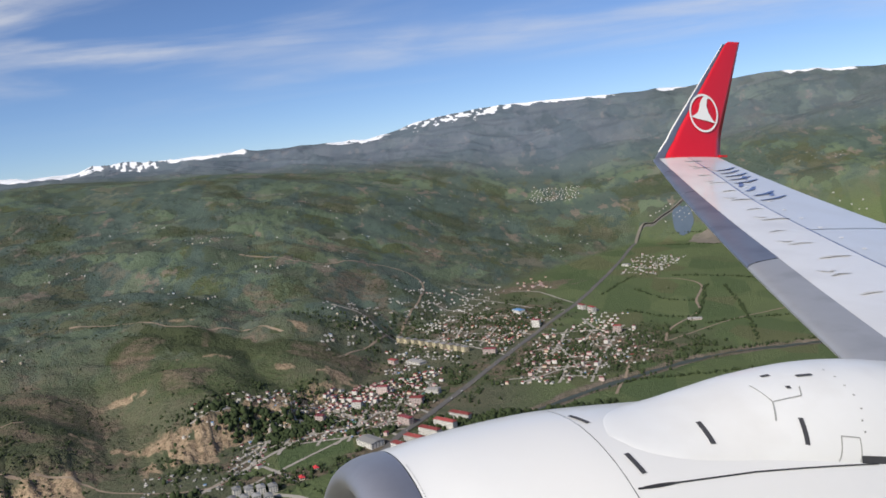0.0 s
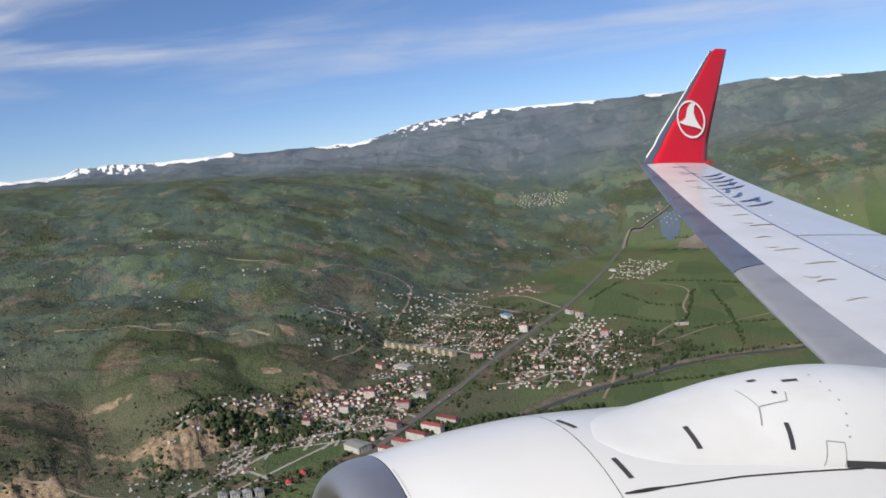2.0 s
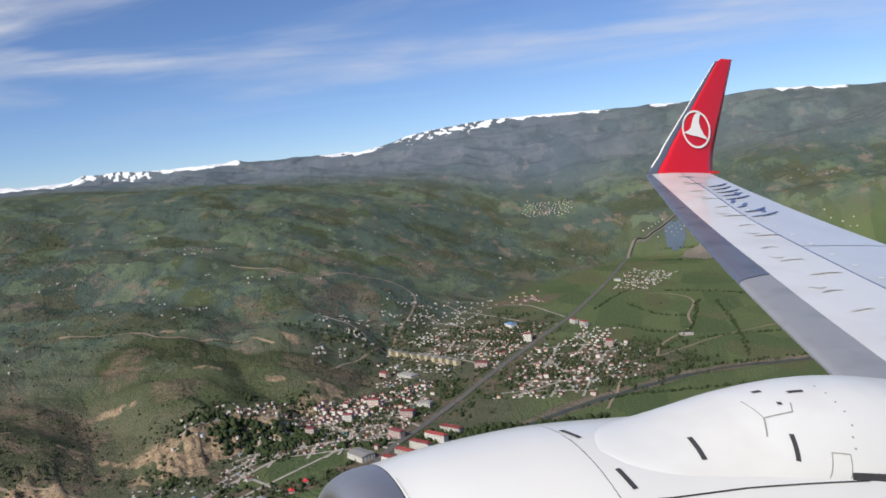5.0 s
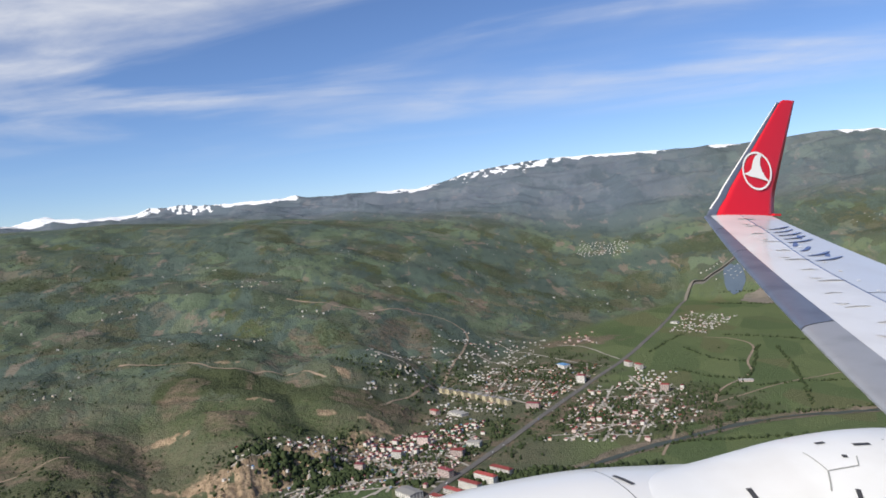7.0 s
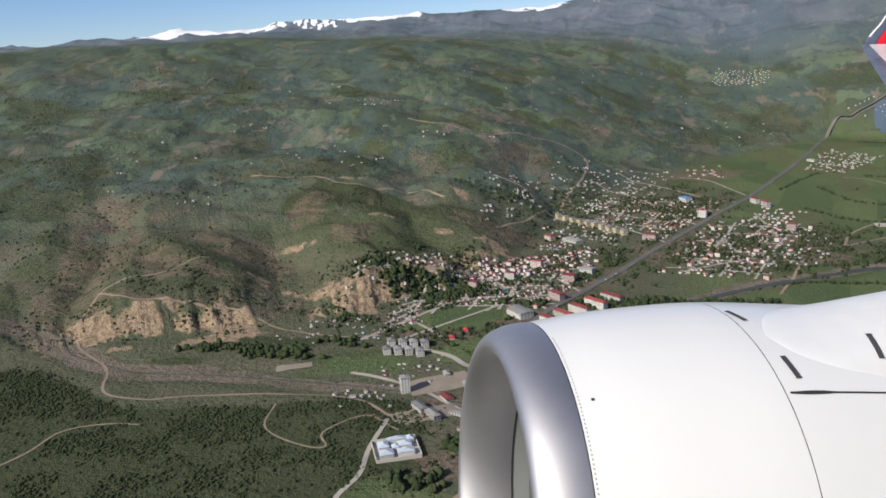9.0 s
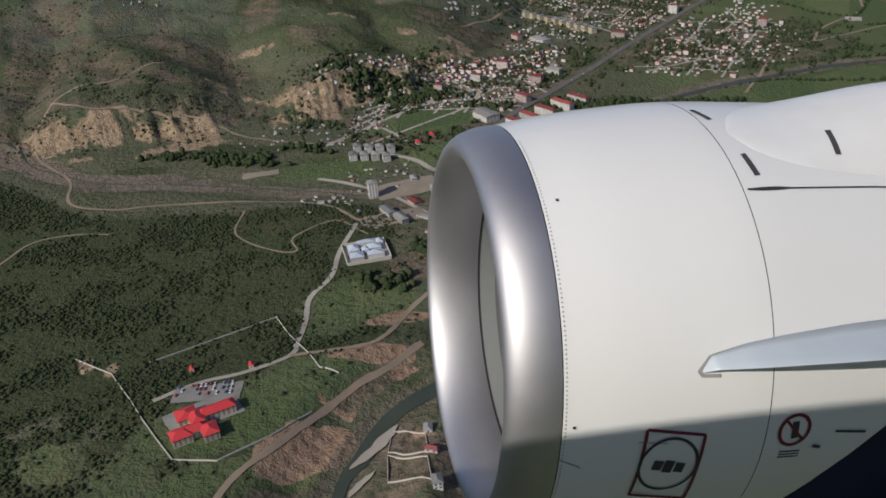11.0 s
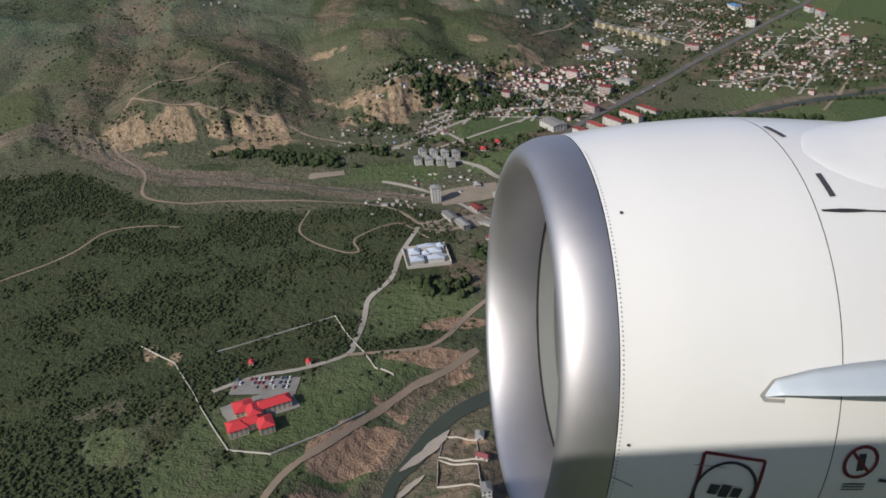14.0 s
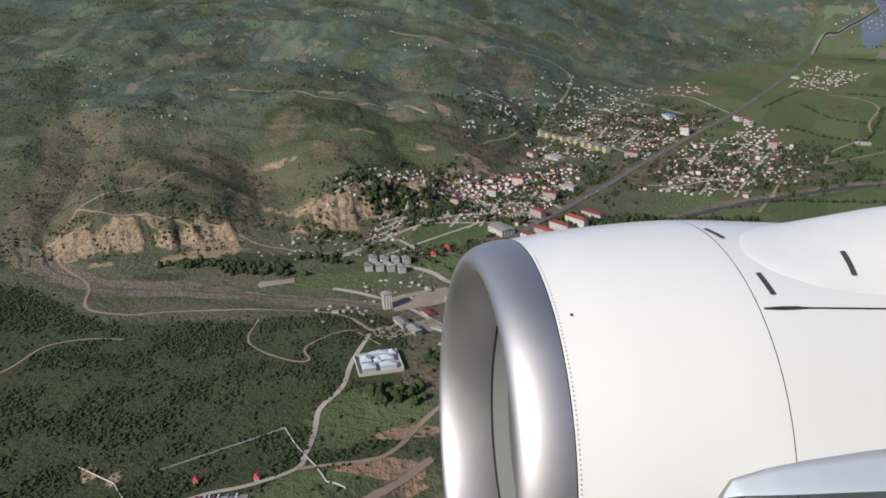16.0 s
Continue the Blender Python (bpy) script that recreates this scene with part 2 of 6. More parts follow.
def height(x, y):
    x, y = np.asarray(x, float), np.asarray(y, float)
    az, d = polar(x, y)
    foot = np.interp(az, FOOT_AZ, FOOT_D) + 90 * (fbm(az * 0.13 + 50, d * 0, 3, 2) - 0.5)
    u = np.clip((d - foot) / (3700 - foot), 0, 1)
    rise = np.interp(az, EDGE_AZ, EDGE_NEAR)
    calm = np.interp(az, [-60, -12, -3, 6, 30], [1.0, 1.0, 0.55, 0.35, 0.4])
    plateau = (H + 3700 * np.tan(np.radians(rise))) * (0.42 * u + 0.58 * u**1.4)
    hills = (fbm(x / 850, y / 460, 11, 4) - 0.5) * 90 * calm * smooth(0.02, 0.4, u) * (1 - 0.45 * smooth(0.6, 1, u))
    wx, wy = x + 260 * (fbm(x / 520, y / 520, 15, 2) - 0.5), y + 260 * (fbm(x / 520 + 7, y / 520 + 3, 17, 2) - 0.5)
    folds = (valleys(wx, wy) - 0.6) * 86 * calm * smooth(0.03, 0.22, u) * (1 - 0.5 * smooth(0.5, 1, u))
    small = (fbm(x / 110, y / 110, 27, 3) - 0.5) * 15 * smooth(0.0, 0.1, u)
    z = plateau + hills - folds + small - ravine_cut(x, y)[0] * smooth(0.0, 0.05, u)
    # eroded bluffs: uneven faces that step up from the valley, falling back to the slope behind
    flute = 24 * (ridged(az * 1.9 + 1.4 * fbm(d / 40, az * 0, 36, 2), d / 300, 38, 2) - 0.6) + 110 * (fbm(x / 140, y / 140, 35, 2) - 0.5) + 46 * (ridged(az * 0.62 + 2 * fbm(d / 60, az * 0, 34, 2), d / 500, 37, 3) - 0.6)
    back = d - foot - 20 - flute
    face = np.clip(back / 85, 0, 1)
    z = z + 0.70 * np.interp(az, BLUFF_AZ, BLUFF_H) * face * (1 - 0.6 * smooth(200, 600, back)) * (0.75 + 0.5 * fbm(x / 120, y / 120, 39, 2))
    # uplands and mountain ranges behind, with snow on their crests
    crest_el = skyline(az)
    k1, k2 = smooth(3600, 4250, d), np.clip((d - 4150) / 700, 0, 1) ** 1.15
    el = np.interp(az, EDGE_AZ, EDGE_NEAR) * (1 - k1) + np.interp(az, EDGE_AZ, EDGE_FAR) * k1
    el = el * (1 - k2) + crest_el * k2
    qx, qy = x + 300 * (fbm(x / 500, y / 500, 44, 3) - 0.5), y + 160 * (fbm(x / 500 + 4, y / 500 + 6, 46, 3) - 0.5)
    spurs = ((ridged(qx / 520, qy / 210, 43, 5) - 0.55) * 105 + (ridged(qx / 1300, qy / 170, 49, 3) - 0.5) * 60) * np.sin(np.pi * k2) ** 0.8
    rolls = (fbm(x / 420, y / 190, 48, 4) - 0.5) * 52 * smooth(3700, 3950, d) * (1 - k2)
    z_far = H + d * np.tan(np.radians(el)) + spurs + rolls
    m = smooth(3450, 3750, d)
    z = z * (1 - m) + z_far * m
    z = np.where(d > 4850, H + 4850 * np.tan(np.radians(crest_el)) - (d - 4850) * 0.5, z)
    # gentle valley floor, raised scrub terrace above the river, trench of the river and of the dry wash
    low = 1 - smooth(0, 0.08, u)
    z = z + low * ((fbm(x / 160, y / 160, 51, 4) - 0.5) * 7)
    rd, ra = segment_distance(x, y, RIVER)
    z = z + smooth(26, 74, rd) * smooth(-10, -15, az) * smooth(700, 600, d) * 17
    z = z - 5.0 * (1 - smooth(10, 26, rd)) * low
    z = z - 3.2 * smooth(18, 34, rd) * (1 - smooth(40, 84, rd)) * smooth(-10, -15, az) * smooth(700, 600, d) * ridged(ra / 17, rd / 120, 53, 2)
    wd, _ = segment_distance(x, y, WASH)
    z = z - 3.0 * (1 - smooth(20, 48, wd)) * low
    return z


def site(az, dep):
    """The place of the land seen in azimuth az at dep degrees below the horizon, with its height."""
    ds = np.arange(150.0, 4880.0, 4.0)
    a = radians(az)
    zs = height(ds * math.sin(a), ds * math.cos(a))
    hit = np.nonzero(zs > H - ds * math.tan(radians(dep)))[0]
    k = hit[0] if len(hit) else len(ds) - 1
    return ds[k] * math.sin(a), ds[k] * math.cos(a), float(zs[k])


# rings: even steps of view near, even metres far; columns dense over the side that the window faces
rings = []
dep = 66.0
d = H / math.tan(radians(dep))
while d < 4990:
    rings.append(d)
    d += min(15.0 if d < 4100 else 8.0, max(1.2, radians(0.115) * (d * d + H * H) / H))
rings = np.array([0.5, 60, 120] + rings)
cols = np.concatenate([np.arange(-180, -58, 3.0), np.arange(-58, 42, 0.15), np.arange(42, 180, 3.0)])
RG, CG = np.meshgrid(rings, np.radians(cols), indexing="ij")
GX, GY = RG * np.sin(CG), RG * np.cos(CG)
GZ = height(GX, GY)
GZ = np.where(RG < 130, 0.0, GZ)
nr, nc = GX.shape
verts = np.stack([GX, GY, GZ], -1).reshape(-1, 3)
ii, jj = np.meshgrid(np.arange(nr - 1), np.arange(nc), indexing="ij")
jn = (jj + 1) % nc
quads = np.stack([ii * nc + jj, ii * nc + jn, (ii + 1) * nc + jn, (ii + 1) * nc + jj], -1).reshape(-1, 4)[:, ::-1]
gm = bpy.data.meshes.new("ground")
gm.vertices.add(len(verts))
gm.vertices.foreach_set("co", verts.ravel())
gm.loops.add(quads.size)
gm.loops.foreach_set("vertex_index", quads.ravel().astype(np.int32))
gm.polygons.add(len(quads))
gm.polygons.foreach_set("loop_start", np.arange(0, quads.size, 4, dtype=np.int32))
gm.polygons.foreach_set("use_smooth", np.ones(len(quads), bool))
gm.update(calc_edges=True)

# ---- what covers the land
AZ, DD = polar(GX, GY)
DEP = np.degrees(np.arctan2(H - GZ, DD))
gz_r = np.gradient(GZ, axis=0) / np.maximum(np.gradient(RG, axis=0), 0.1)
gz_t = np.gradient(GZ, axis=1) / np.maximum(RG * np.gradient(CG, axis=1), 0.1)
SLOPE = np.hypot(gz_r, gz_t)
FOOT = np.interp(AZ, FOOT_AZ, FOOT_D)
hill = smooth(-60, 140, DD - FOOT)
rdist, ralong = segment_distance(GX, GY, RIVER)
wdist, walong = segment_distance(GX, GY, WASH)
patch = fbm(GX / 230, GY / 230, 61, 5)
patch2 = fbm(GX / 560 + 9, GY / 560, 71, 4)
fine = fbm(GX / 38, GY / 38, 81, 4)


def blob(az, dep, ra, rb, turn=0.0, edge=0.35):
    """An uneven oval patch of land round the place seen at az, dep."""
    x, y, _ = site(az, dep)
    c, s_ = math.cos(radians(turn)), math.sin(radians(turn))
    dx, dy = GX - x, GY - y
    q = np.hypot((dx * c + dy * s_) / ra, (-dx * s_ + dy * c) / rb) + 1.1 * (fine - 0.5) + 1.2 * (patch - 0.5)
    return 1 - smooth(1 - edge, 1 + edge, q)


wood_top = np.interp(AZ, [-57, -43, -40, -37, -30, -13], [17.0, 18.3, 19.6, 21.8, 23.4, 25.2])
wood = smooth(-13, -17, AZ) * smooth(0, 1.2, DEP - wood_top + 2 * (patch - 0.5)) * smooth(52, 90, rdist) * smooth(26, 44, wdist)
glade = np.maximum.reduce([blob(-44, 35, 60, 30), blob(-34, 38.5, 55, 22), blob(-17.5, 31.5, 55, 34), blob(-40, 41, 70, 18), blob(-30, 42.5, 60, 20)])
lawn = np.maximum.reduce([blob(-17.6, 32.6, 70, 50, 0, 0.3), blob(-26.5, 37.6, 42, 22, 20, 0.3), blob(-34.5, 38.2, 46, 22, 30, 0.4), blob(-31, 41.5, 60, 14, 20, 0.4), blob(-45, 37, 34, 22, 0, 0.3), blob(-50, 41, 60, 26, 0, 0.4)])
open_land = np.maximum.reduce([lawn, blob(-26.0, 36.9, 84, 34, 40), blob(-31.0, 39.0, 60, 26, 35), blob(-36.2, 41.6, 46, 18, 40), blob(-20.5, 33.6, 44, 30, 30), blob(-41.0, 39.6, 26, 40, 20), blob(-38.0, 38.0, 20, 30, 20)])
wood = wood * (1 - 0.95 * open_land * smooth(0.28, 0.38, fine))
wood = wood * (1 - 0.75 * glade * smooth(0.40, 0.60, fine + 0.3 * (patch - 0.5)))
scrub = np.maximum(wood, hill * smooth(0.52, 0.70, patch) * 0.55)
scrub = np.maximum(scrub, hill * smooth(2300, 3200, DD) * smooth(0.46, 0.62, patch2) * 0.42)
for az_, dep_, ra_, rb_ in ((-14.5, 17.3, 120, 50), (-19, 10.4, 200, 90), (-10, 12.5, 110, 50), (-26, 19.9, 90, 28), (-33, 20.2, 40, 14), (2, 18.9, 160, 34)):
    scrub = np.maximum(scrub, 0.9 * blob(az_, dep_, ra_, rb_))
town = np.maximum.reduce([blob(-6.5, 17.2, 250, 170, 40), blob(2, 12.3, 330, 220, 30), blob(8.5, 14.6, 260, 170), blob(-12, 19.6, 190, 110)])
dust = np.maximum.reduce([blob(-13, 25.8, 120, 80, 30), blob(-14.5, 43.2, 60, 50), blob(-11.5, 30, 80, 60), blob(6.5, 9.8, 170, 80)])
steep = smooth(0.34, 0.62, SLOPE + 0.35 * (fine - 0.5))
bluffy = np.interp(AZ, BLUFF_AZ, BLUFF_H) / 55 * (1 - smooth(130, 290, DD - FOOT)) * smooth(-40, 20, DD - FOOT)
edge_gap = DD - FOOT + 150 * (patch - 0.5) + 70 * (fine - 0.5)
scarp = np.clip(np.interp(AZ, BLUFF_AZ, BLUFF_H) / 40, 0, 1) * smooth(-35, 5, edge_gap) * (1 - smooth(75, 150, edge_gap))
cliff = scarp * smooth(0.36, 0.50, 0.55 * fine + 0.45 * fbm(GX / 75 + 8, GY / 75, 95, 3) + 0.25 * (SLOPE - 0.35))
WX, WY = GX + 260 * (fbm(GX / 520, GY / 520, 15, 2) - 0.5), GY + 260 * (fbm(GX / 520 + 7, GY / 520 + 3, 17, 2) - 0.5)
gully = smooth(0.74, 0.86, valleys(WX, WY) + 0.12 * (fine - 0.5))
bare = hill * smooth(0.60, 0.74, fbm(GX / 170 + 4, GY / 170, 91, 5)) * 0.30 * (1 - smooth(2600, 3600, DD) * 0.6)
bare = np.maximum(bare, 0.55 * gully * hill * smooth(0.40, 0.58, patch2) * (1 - smooth(2400, 3200, DD)))
ravine = ravine_cut(GX, GY)[1] * hill
bare = np.maximum(bare, 0.72 * smooth(0.05, 0.4, ravine) * smooth(0.40, 0.54, patch + 0.3 * (fine - 0.5)))
bare = np.maximum.reduce([bare, 0.5 * steep * hill * (1 - smooth(2100, 2700, DD)), 0.55 * town + 0.45 * town * smooth(0.42, 0.56, fine), 0.85 * dust])
bare = np.maximum(bare, 0.55 * bluffy * smooth(0.45, 0.6, patch))
for az_, dep_, ra_, rb_ in ((-1, 6.8, 90, 120), (-7.5, 13.6, 150, 70), (-36, 15.2, 160, 50), (-30, 14.2, 120, 60), (-28, 17.0, 130, 30), (-9, 5.0, 160, 60), (-36.5, 13.2, 110, 34), (-33.0, 13.6, 90, 26), (-27.5, 15.6, 70, 18), (-22.0, 10.8, 60, 120), (-19.5, 12.4, 50, 90)):
    bare = np.maximum(bare, 0.74 * blob(az_, dep_, ra_, rb_, 0, 0.5))
bank = (1 - smooth(50, 78, rdist + 22 * (fine - 0.5))) * smooth(24, 32, rdist) * smooth(-11, -15, AZ) * smooth(0.46, 0.60, fbm(ralong / 40, rdist / 60, 93, 3))
bare = np.maximum.reduce([bare, bank, 0.6 * blob(-31, 41.6, 70, 14, 20, 0.5), 0.5 * blob(-35, 38.6, 40, 16, 30, 0.5), 0.5 * blob(-46, 42, 60, 14, 0, 0.5)])
crumb = fbm(GX / 26 + 3, GY / 26, 97, 4)
for az_, dep_, ra_, rb_, tn_ in ((-25.0, 16.7, 60, 14, 0), (-8.6, 14.6, 70, 24, -20), (-19.4, 8.9, 50, 16, 0), (-11.1, 10.6, 40, 18, 0), (-23.4, 13.7, 60, 14, 0), (-17.4, 11.7, 70, 10, 0), (-27.0, 14.9, 50, 10, 0), (-12.9, 13.2, 40, 16, 0), (-40.4, 31.8, 22, 9, 120), (-38.8, 32.6, 14, 7, 100), (-27.5, 42.8, 20, 8, 30), (-36.5, 20.2, 40, 10, 0)):
    cliff = np.maximum(cliff, 0.78 * blob(az_, dep_, ra_, rb_, tn_, 0.5) * smooth(0.36, 0.54, crumb))
scar = np.maximum.reduce([blob(-25.4, 41.6, 38, 21, 35, 0.16), blob(-18.0, 35.5, 46, 13, 14, 0.16), blob(-33.0, 44.2, 30, 10, 35, 0.2), 0.8 * blob(-15.0, 33.6, 46, 16, 20, 0.5)])
scar = np.maximum(scar, 0.9 * bank * smooth(0.56, 0.62, fbm(ralong / 26, rdist / 90, 94, 2)))
wide = 0.42 + 0.45 * smooth(-24, -32, AZ)
gravel = np.maximum(1 - smooth(20 * wide, 40 * wide, wdist + 26 * (fine - 0.5)), (0.55 + 0.4 * smooth(-8, -4, AZ)) * (1 - smooth(16, 30, rdist + 14 * (fine - 0.5))))
field = np.maximum((1 - hill) * smooth(2, 9, AZ) * (1 - town), np.maximum.reduce([blob(-11.4, 19.5, 120, 52, 35, 0.10), blob(-19.5, 22.4, 75, 30, 0, 0.2), 0.75 * open_land, blob(-8.5, 21.6, 120, 40, 30, 0.15)]))
field = field * (1 - gravel)
bare = bare * (1 - 0.9 * field * smooth(-5, -7, AZ))
scrub = scrub * (1 - 0.9 * field * smooth(-5, -7, AZ))
bare = np.maximum(bare, 0.55 * smooth(-6, -1, AZ) * hill * smooth(0.50, 0.62, fbm(GX / 210 + 2, GY / 150, 96, 4)) * (1 - smooth(3000, 3900, DD)))
# far: mask for the blue distance haze put into the base colour
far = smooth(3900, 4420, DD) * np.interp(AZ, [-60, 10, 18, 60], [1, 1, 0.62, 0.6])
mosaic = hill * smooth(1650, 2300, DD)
snow_span = np.interp(AZ, [-60, -33, -31, -24, -22.5, -13.5, -12.5, -8, -7, -4, -2.6, -1.2, 0, 12.5, 13.8, 15.5, 16.2, 18, 18.6, 23.5, 24.5, 28, 29], [0, 0, 1, 1, 0.85, 0.95, 0, 0, 0.85, 0.9, 0.3, 0.8, 1, 1, 0, 0, 0.7, 0.6, 0, 0, 0.8, 0.7, 0])
rocky = np.maximum(smooth(-2, -1, AZ) * smooth(6.2, 5.0, AZ), smooth(-24, -23, AZ) * smooth(-17.5, -19, AZ))
snow_span = snow_span * (1 - 0.75 * rocky * smooth(0.60, 0.48, fbm(GX / 17, GY / 30, 98, 2)))
deep_snow = 0.16 + 0.36 * rocky
under = skyline(AZ) + DEP
snow = snow_span * smooth(1.5, 0.6, (under / deep_snow) + 1.1 * (fbm(GX / 40, GY / 60, 99, 4) - 0.5) * 2) * smooth(4350, 4500, DD)
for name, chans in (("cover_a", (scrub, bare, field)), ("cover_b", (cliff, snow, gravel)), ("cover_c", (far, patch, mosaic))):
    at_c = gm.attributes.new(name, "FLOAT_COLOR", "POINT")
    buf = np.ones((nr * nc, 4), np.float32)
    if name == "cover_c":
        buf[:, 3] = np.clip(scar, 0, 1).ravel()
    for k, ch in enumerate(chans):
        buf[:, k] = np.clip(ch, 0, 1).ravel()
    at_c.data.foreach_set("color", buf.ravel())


def ground_material():
    m = bpy.data.materials.new("land")
    m.use_nodes = True
    nt = m.node_tree
    b = nt.nodes["Principled BSDF"]
    b.inputs["Roughness"].default_value, b.inputs["Specular IOR Level"].default_value = 0.95, 0.1
    geo = nt.nodes.new("ShaderNodeNewGeometry")

    def noise_node(scale, detail=5, rough=0.6, squash=(1, 1, 1)):
        n = nt.nodes.new("ShaderNodeTexNoise")
        n.inputs["Scale"].default_value, n.inputs["Detail"].default_value, n.inputs["Roughness"].default_value = scale, detail, rough
        flat = nt.nodes.new("ShaderNodeMapping")
        flat.inputs["Scale"].default_value = squash
        nt.links.new(geo.outputs["Position"], flat.inputs["Vector"])
        nt.links.new(flat.outputs[0], n.inputs["Vector"])
        return n.outputs["Fac"]

    def ramp(src, lo, hi):
        r = nt.nodes.new("ShaderNodeMapRange")
        r.inputs["From Min"].default_value, r.inputs["From Max"].default_value = lo, hi
        nt.links.new(src, r.inputs["Value"])
        return r.outputs[0]

    def math_node(op, a, c):
        q = nt.nodes.new("ShaderNodeMath")
        q.operation = op
        for i, v in enumerate((a, c)):
            if isinstance(v, (int, float)):
                q.inputs[i].default_value = v
            else:
                nt.links.new(v, q.inputs[i])
        return q.outputs[0]

    def mix(fac, c1, c2):
        x = nt.nodes.new("ShaderNodeMixRGB")
        for sock, v in (("Fac", fac), ("Color1", c1), ("Color2", c2)):
            if isinstance(v, tuple):
                x.inputs[sock].default_value = (*v, 1)
            else:
                nt.links.new(v, x.inputs[sock])
        return x.outputs[0]

    def attr(name):
        a = nt.nodes.new("ShaderNodeAttribute")
        a.attribute_name = name
        s = nt.nodes.new("ShaderNodeSeparateColor")
        nt.links.new(a.outputs["Color"], s.inputs[0])
        return s.outputs[0], s.outputs[1], s.outputs[2], a.outputs["Alpha"]

    A_, B_, C_ = attr("cover_a"), attr("cover_b"), attr("cover_c")
    n_big, n_mid, n_small, n_tiny = noise_node(0.006, squash=(0.6, 1.7, 1)), noise_node(0.028, squash=(0.65, 1.5, 1)), noise_node(0.11), noise_node(0.42)
    n_grit = noise_node(0.23, 4, 0.75)
    n_patch = noise_node(0.017, 6, 0.7)
    grass = mix(ramp(n_mid, 0.3, 0.7), (0.104, 0.114, 0.068), (0.140, 0.135, 0.089))
    grass = mix(math_node("MULTIPLY", ramp(n_patch, 0.54, 0.62), 0.45), grass, (0.158, 0.122, 0.090))
    grass = mix(math_node("MULTIPLY", ramp(n_patch, 0.45, 0.38), 0.6), grass, (0.056, 0.072, 0.042))
    grass = mix(ramp(n_big, 0.42, 0.62), grass, (0.094, 0.109, 0.066))
    grass = mix(ramp(C_[1], 0.47, 0.36), grass, (0.080, 0.100, 0.048))
    grass = mix(math_node("MULTIPLY", ramp(n_small, 0.46, 0.66), 0.38), grass, (0.155, 0.125, 0.088))
    grass = mix(math_node("MULTIPLY", ramp(n_grit, 0.55, 0.60), 0.6), grass, (0.042, 0.055, 0.032))
    # fields: patchwork of strips
    vor = nt.nodes.new("ShaderNodeTexVoronoi")
    vor.inputs["Scale"].default_value = 0.0052
    mp = nt.nodes.new("ShaderNodeMapping")
    mp.inputs["Scale"].default_value, mp.inputs["Rotation"].default_value = (1.9, 0.9, 0), (0, 0, radians(28))
    nt.links.new(geo.outputs["Position"], mp.inputs["Vector"])
    nt.links.new(mp.outputs[0], vor.inputs["Vector"])
    sepv = nt.nodes.new("ShaderNodeSeparateColor")
    nt.links.new(vor.outputs["Color"], sepv.inputs[0])
    crop = mix(ramp(sepv.outputs[0], 0.1, 0.9), (0.086, 0.122, 0.052), (0.128, 0.160, 0.070))
    crop = mix(math_node("MULTIPLY", ramp(sepv.outputs[1], 0.72, 0.8), 0.7), crop, (0.13, 0.13, 0.065))
    crop = mix(math_node("MULTIPLY", ramp(n_small, 0.5, 0.8), 0.35), crop, (0.072, 0.100, 0.042))
    col = mix(math_node("MULTIPLY", A_[2], 0.9), grass, crop)
    col = mix(math_node("MULTIPLY", math_node("MULTIPLY", ramp(n_mid, 0.57, 0.64), ramp(C_[0], 0.0, 0.3)), 0.75), col, (0.110, 0.150, 0.080))
    # small fields, meadows and woods on the far uplands, blued by painted haze
    vor2 = nt.nodes.new("ShaderNodeTexVoronoi")
    vor2.inputs["Scale"].default_value = 0.0125
    mp2 = nt.nodes.new("ShaderNodeMapping")
    mp2.inputs["Scale"].default_value, mp2.inputs["Rotation"].default_value = (0.5, 1.0, 0), (0, 0, radians(-9))
    n_col = nt.nodes.new("ShaderNodeTexNoise")
    n_col.inputs["Scale"].default_value, n_col.inputs["Detail"].default_value = 0.012, 5
    nt.links.new(geo.outputs["Position"], n_col.inputs["Vector"])
    push = nt.nodes.new("ShaderNodeVectorMath")
    push.operation = "MULTIPLY_ADD"
    push.inputs[1].default_value = (170, 170, 0)
    nt.links.new(n_col.outputs["Color"], push.inputs[0])
    nt.links.new(geo.outputs["Position"], push.inputs[2])
    nt.links.new(push.outputs[0], mp2.inputs["Vector"])
    nt.links.new(mp2.outputs[0], vor2.inputs["Vector"])
    sep2 = nt.nodes.new("ShaderNodeSeparateColor")
    nt.links.new(vor2.outputs["Color"], sep2.inputs[0])
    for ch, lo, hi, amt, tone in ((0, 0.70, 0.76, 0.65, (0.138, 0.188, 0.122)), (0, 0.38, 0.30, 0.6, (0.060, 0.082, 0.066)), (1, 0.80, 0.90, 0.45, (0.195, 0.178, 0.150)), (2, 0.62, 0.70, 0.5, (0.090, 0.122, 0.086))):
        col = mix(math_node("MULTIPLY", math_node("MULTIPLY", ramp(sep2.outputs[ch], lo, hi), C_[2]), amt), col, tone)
    # woods, meadows and bare slopes with crisp edges over the uplands, haze painted in
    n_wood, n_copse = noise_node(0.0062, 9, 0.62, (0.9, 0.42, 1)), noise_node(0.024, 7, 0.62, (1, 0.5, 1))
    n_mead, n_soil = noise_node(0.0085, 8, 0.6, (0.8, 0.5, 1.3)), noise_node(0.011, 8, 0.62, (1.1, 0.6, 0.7))
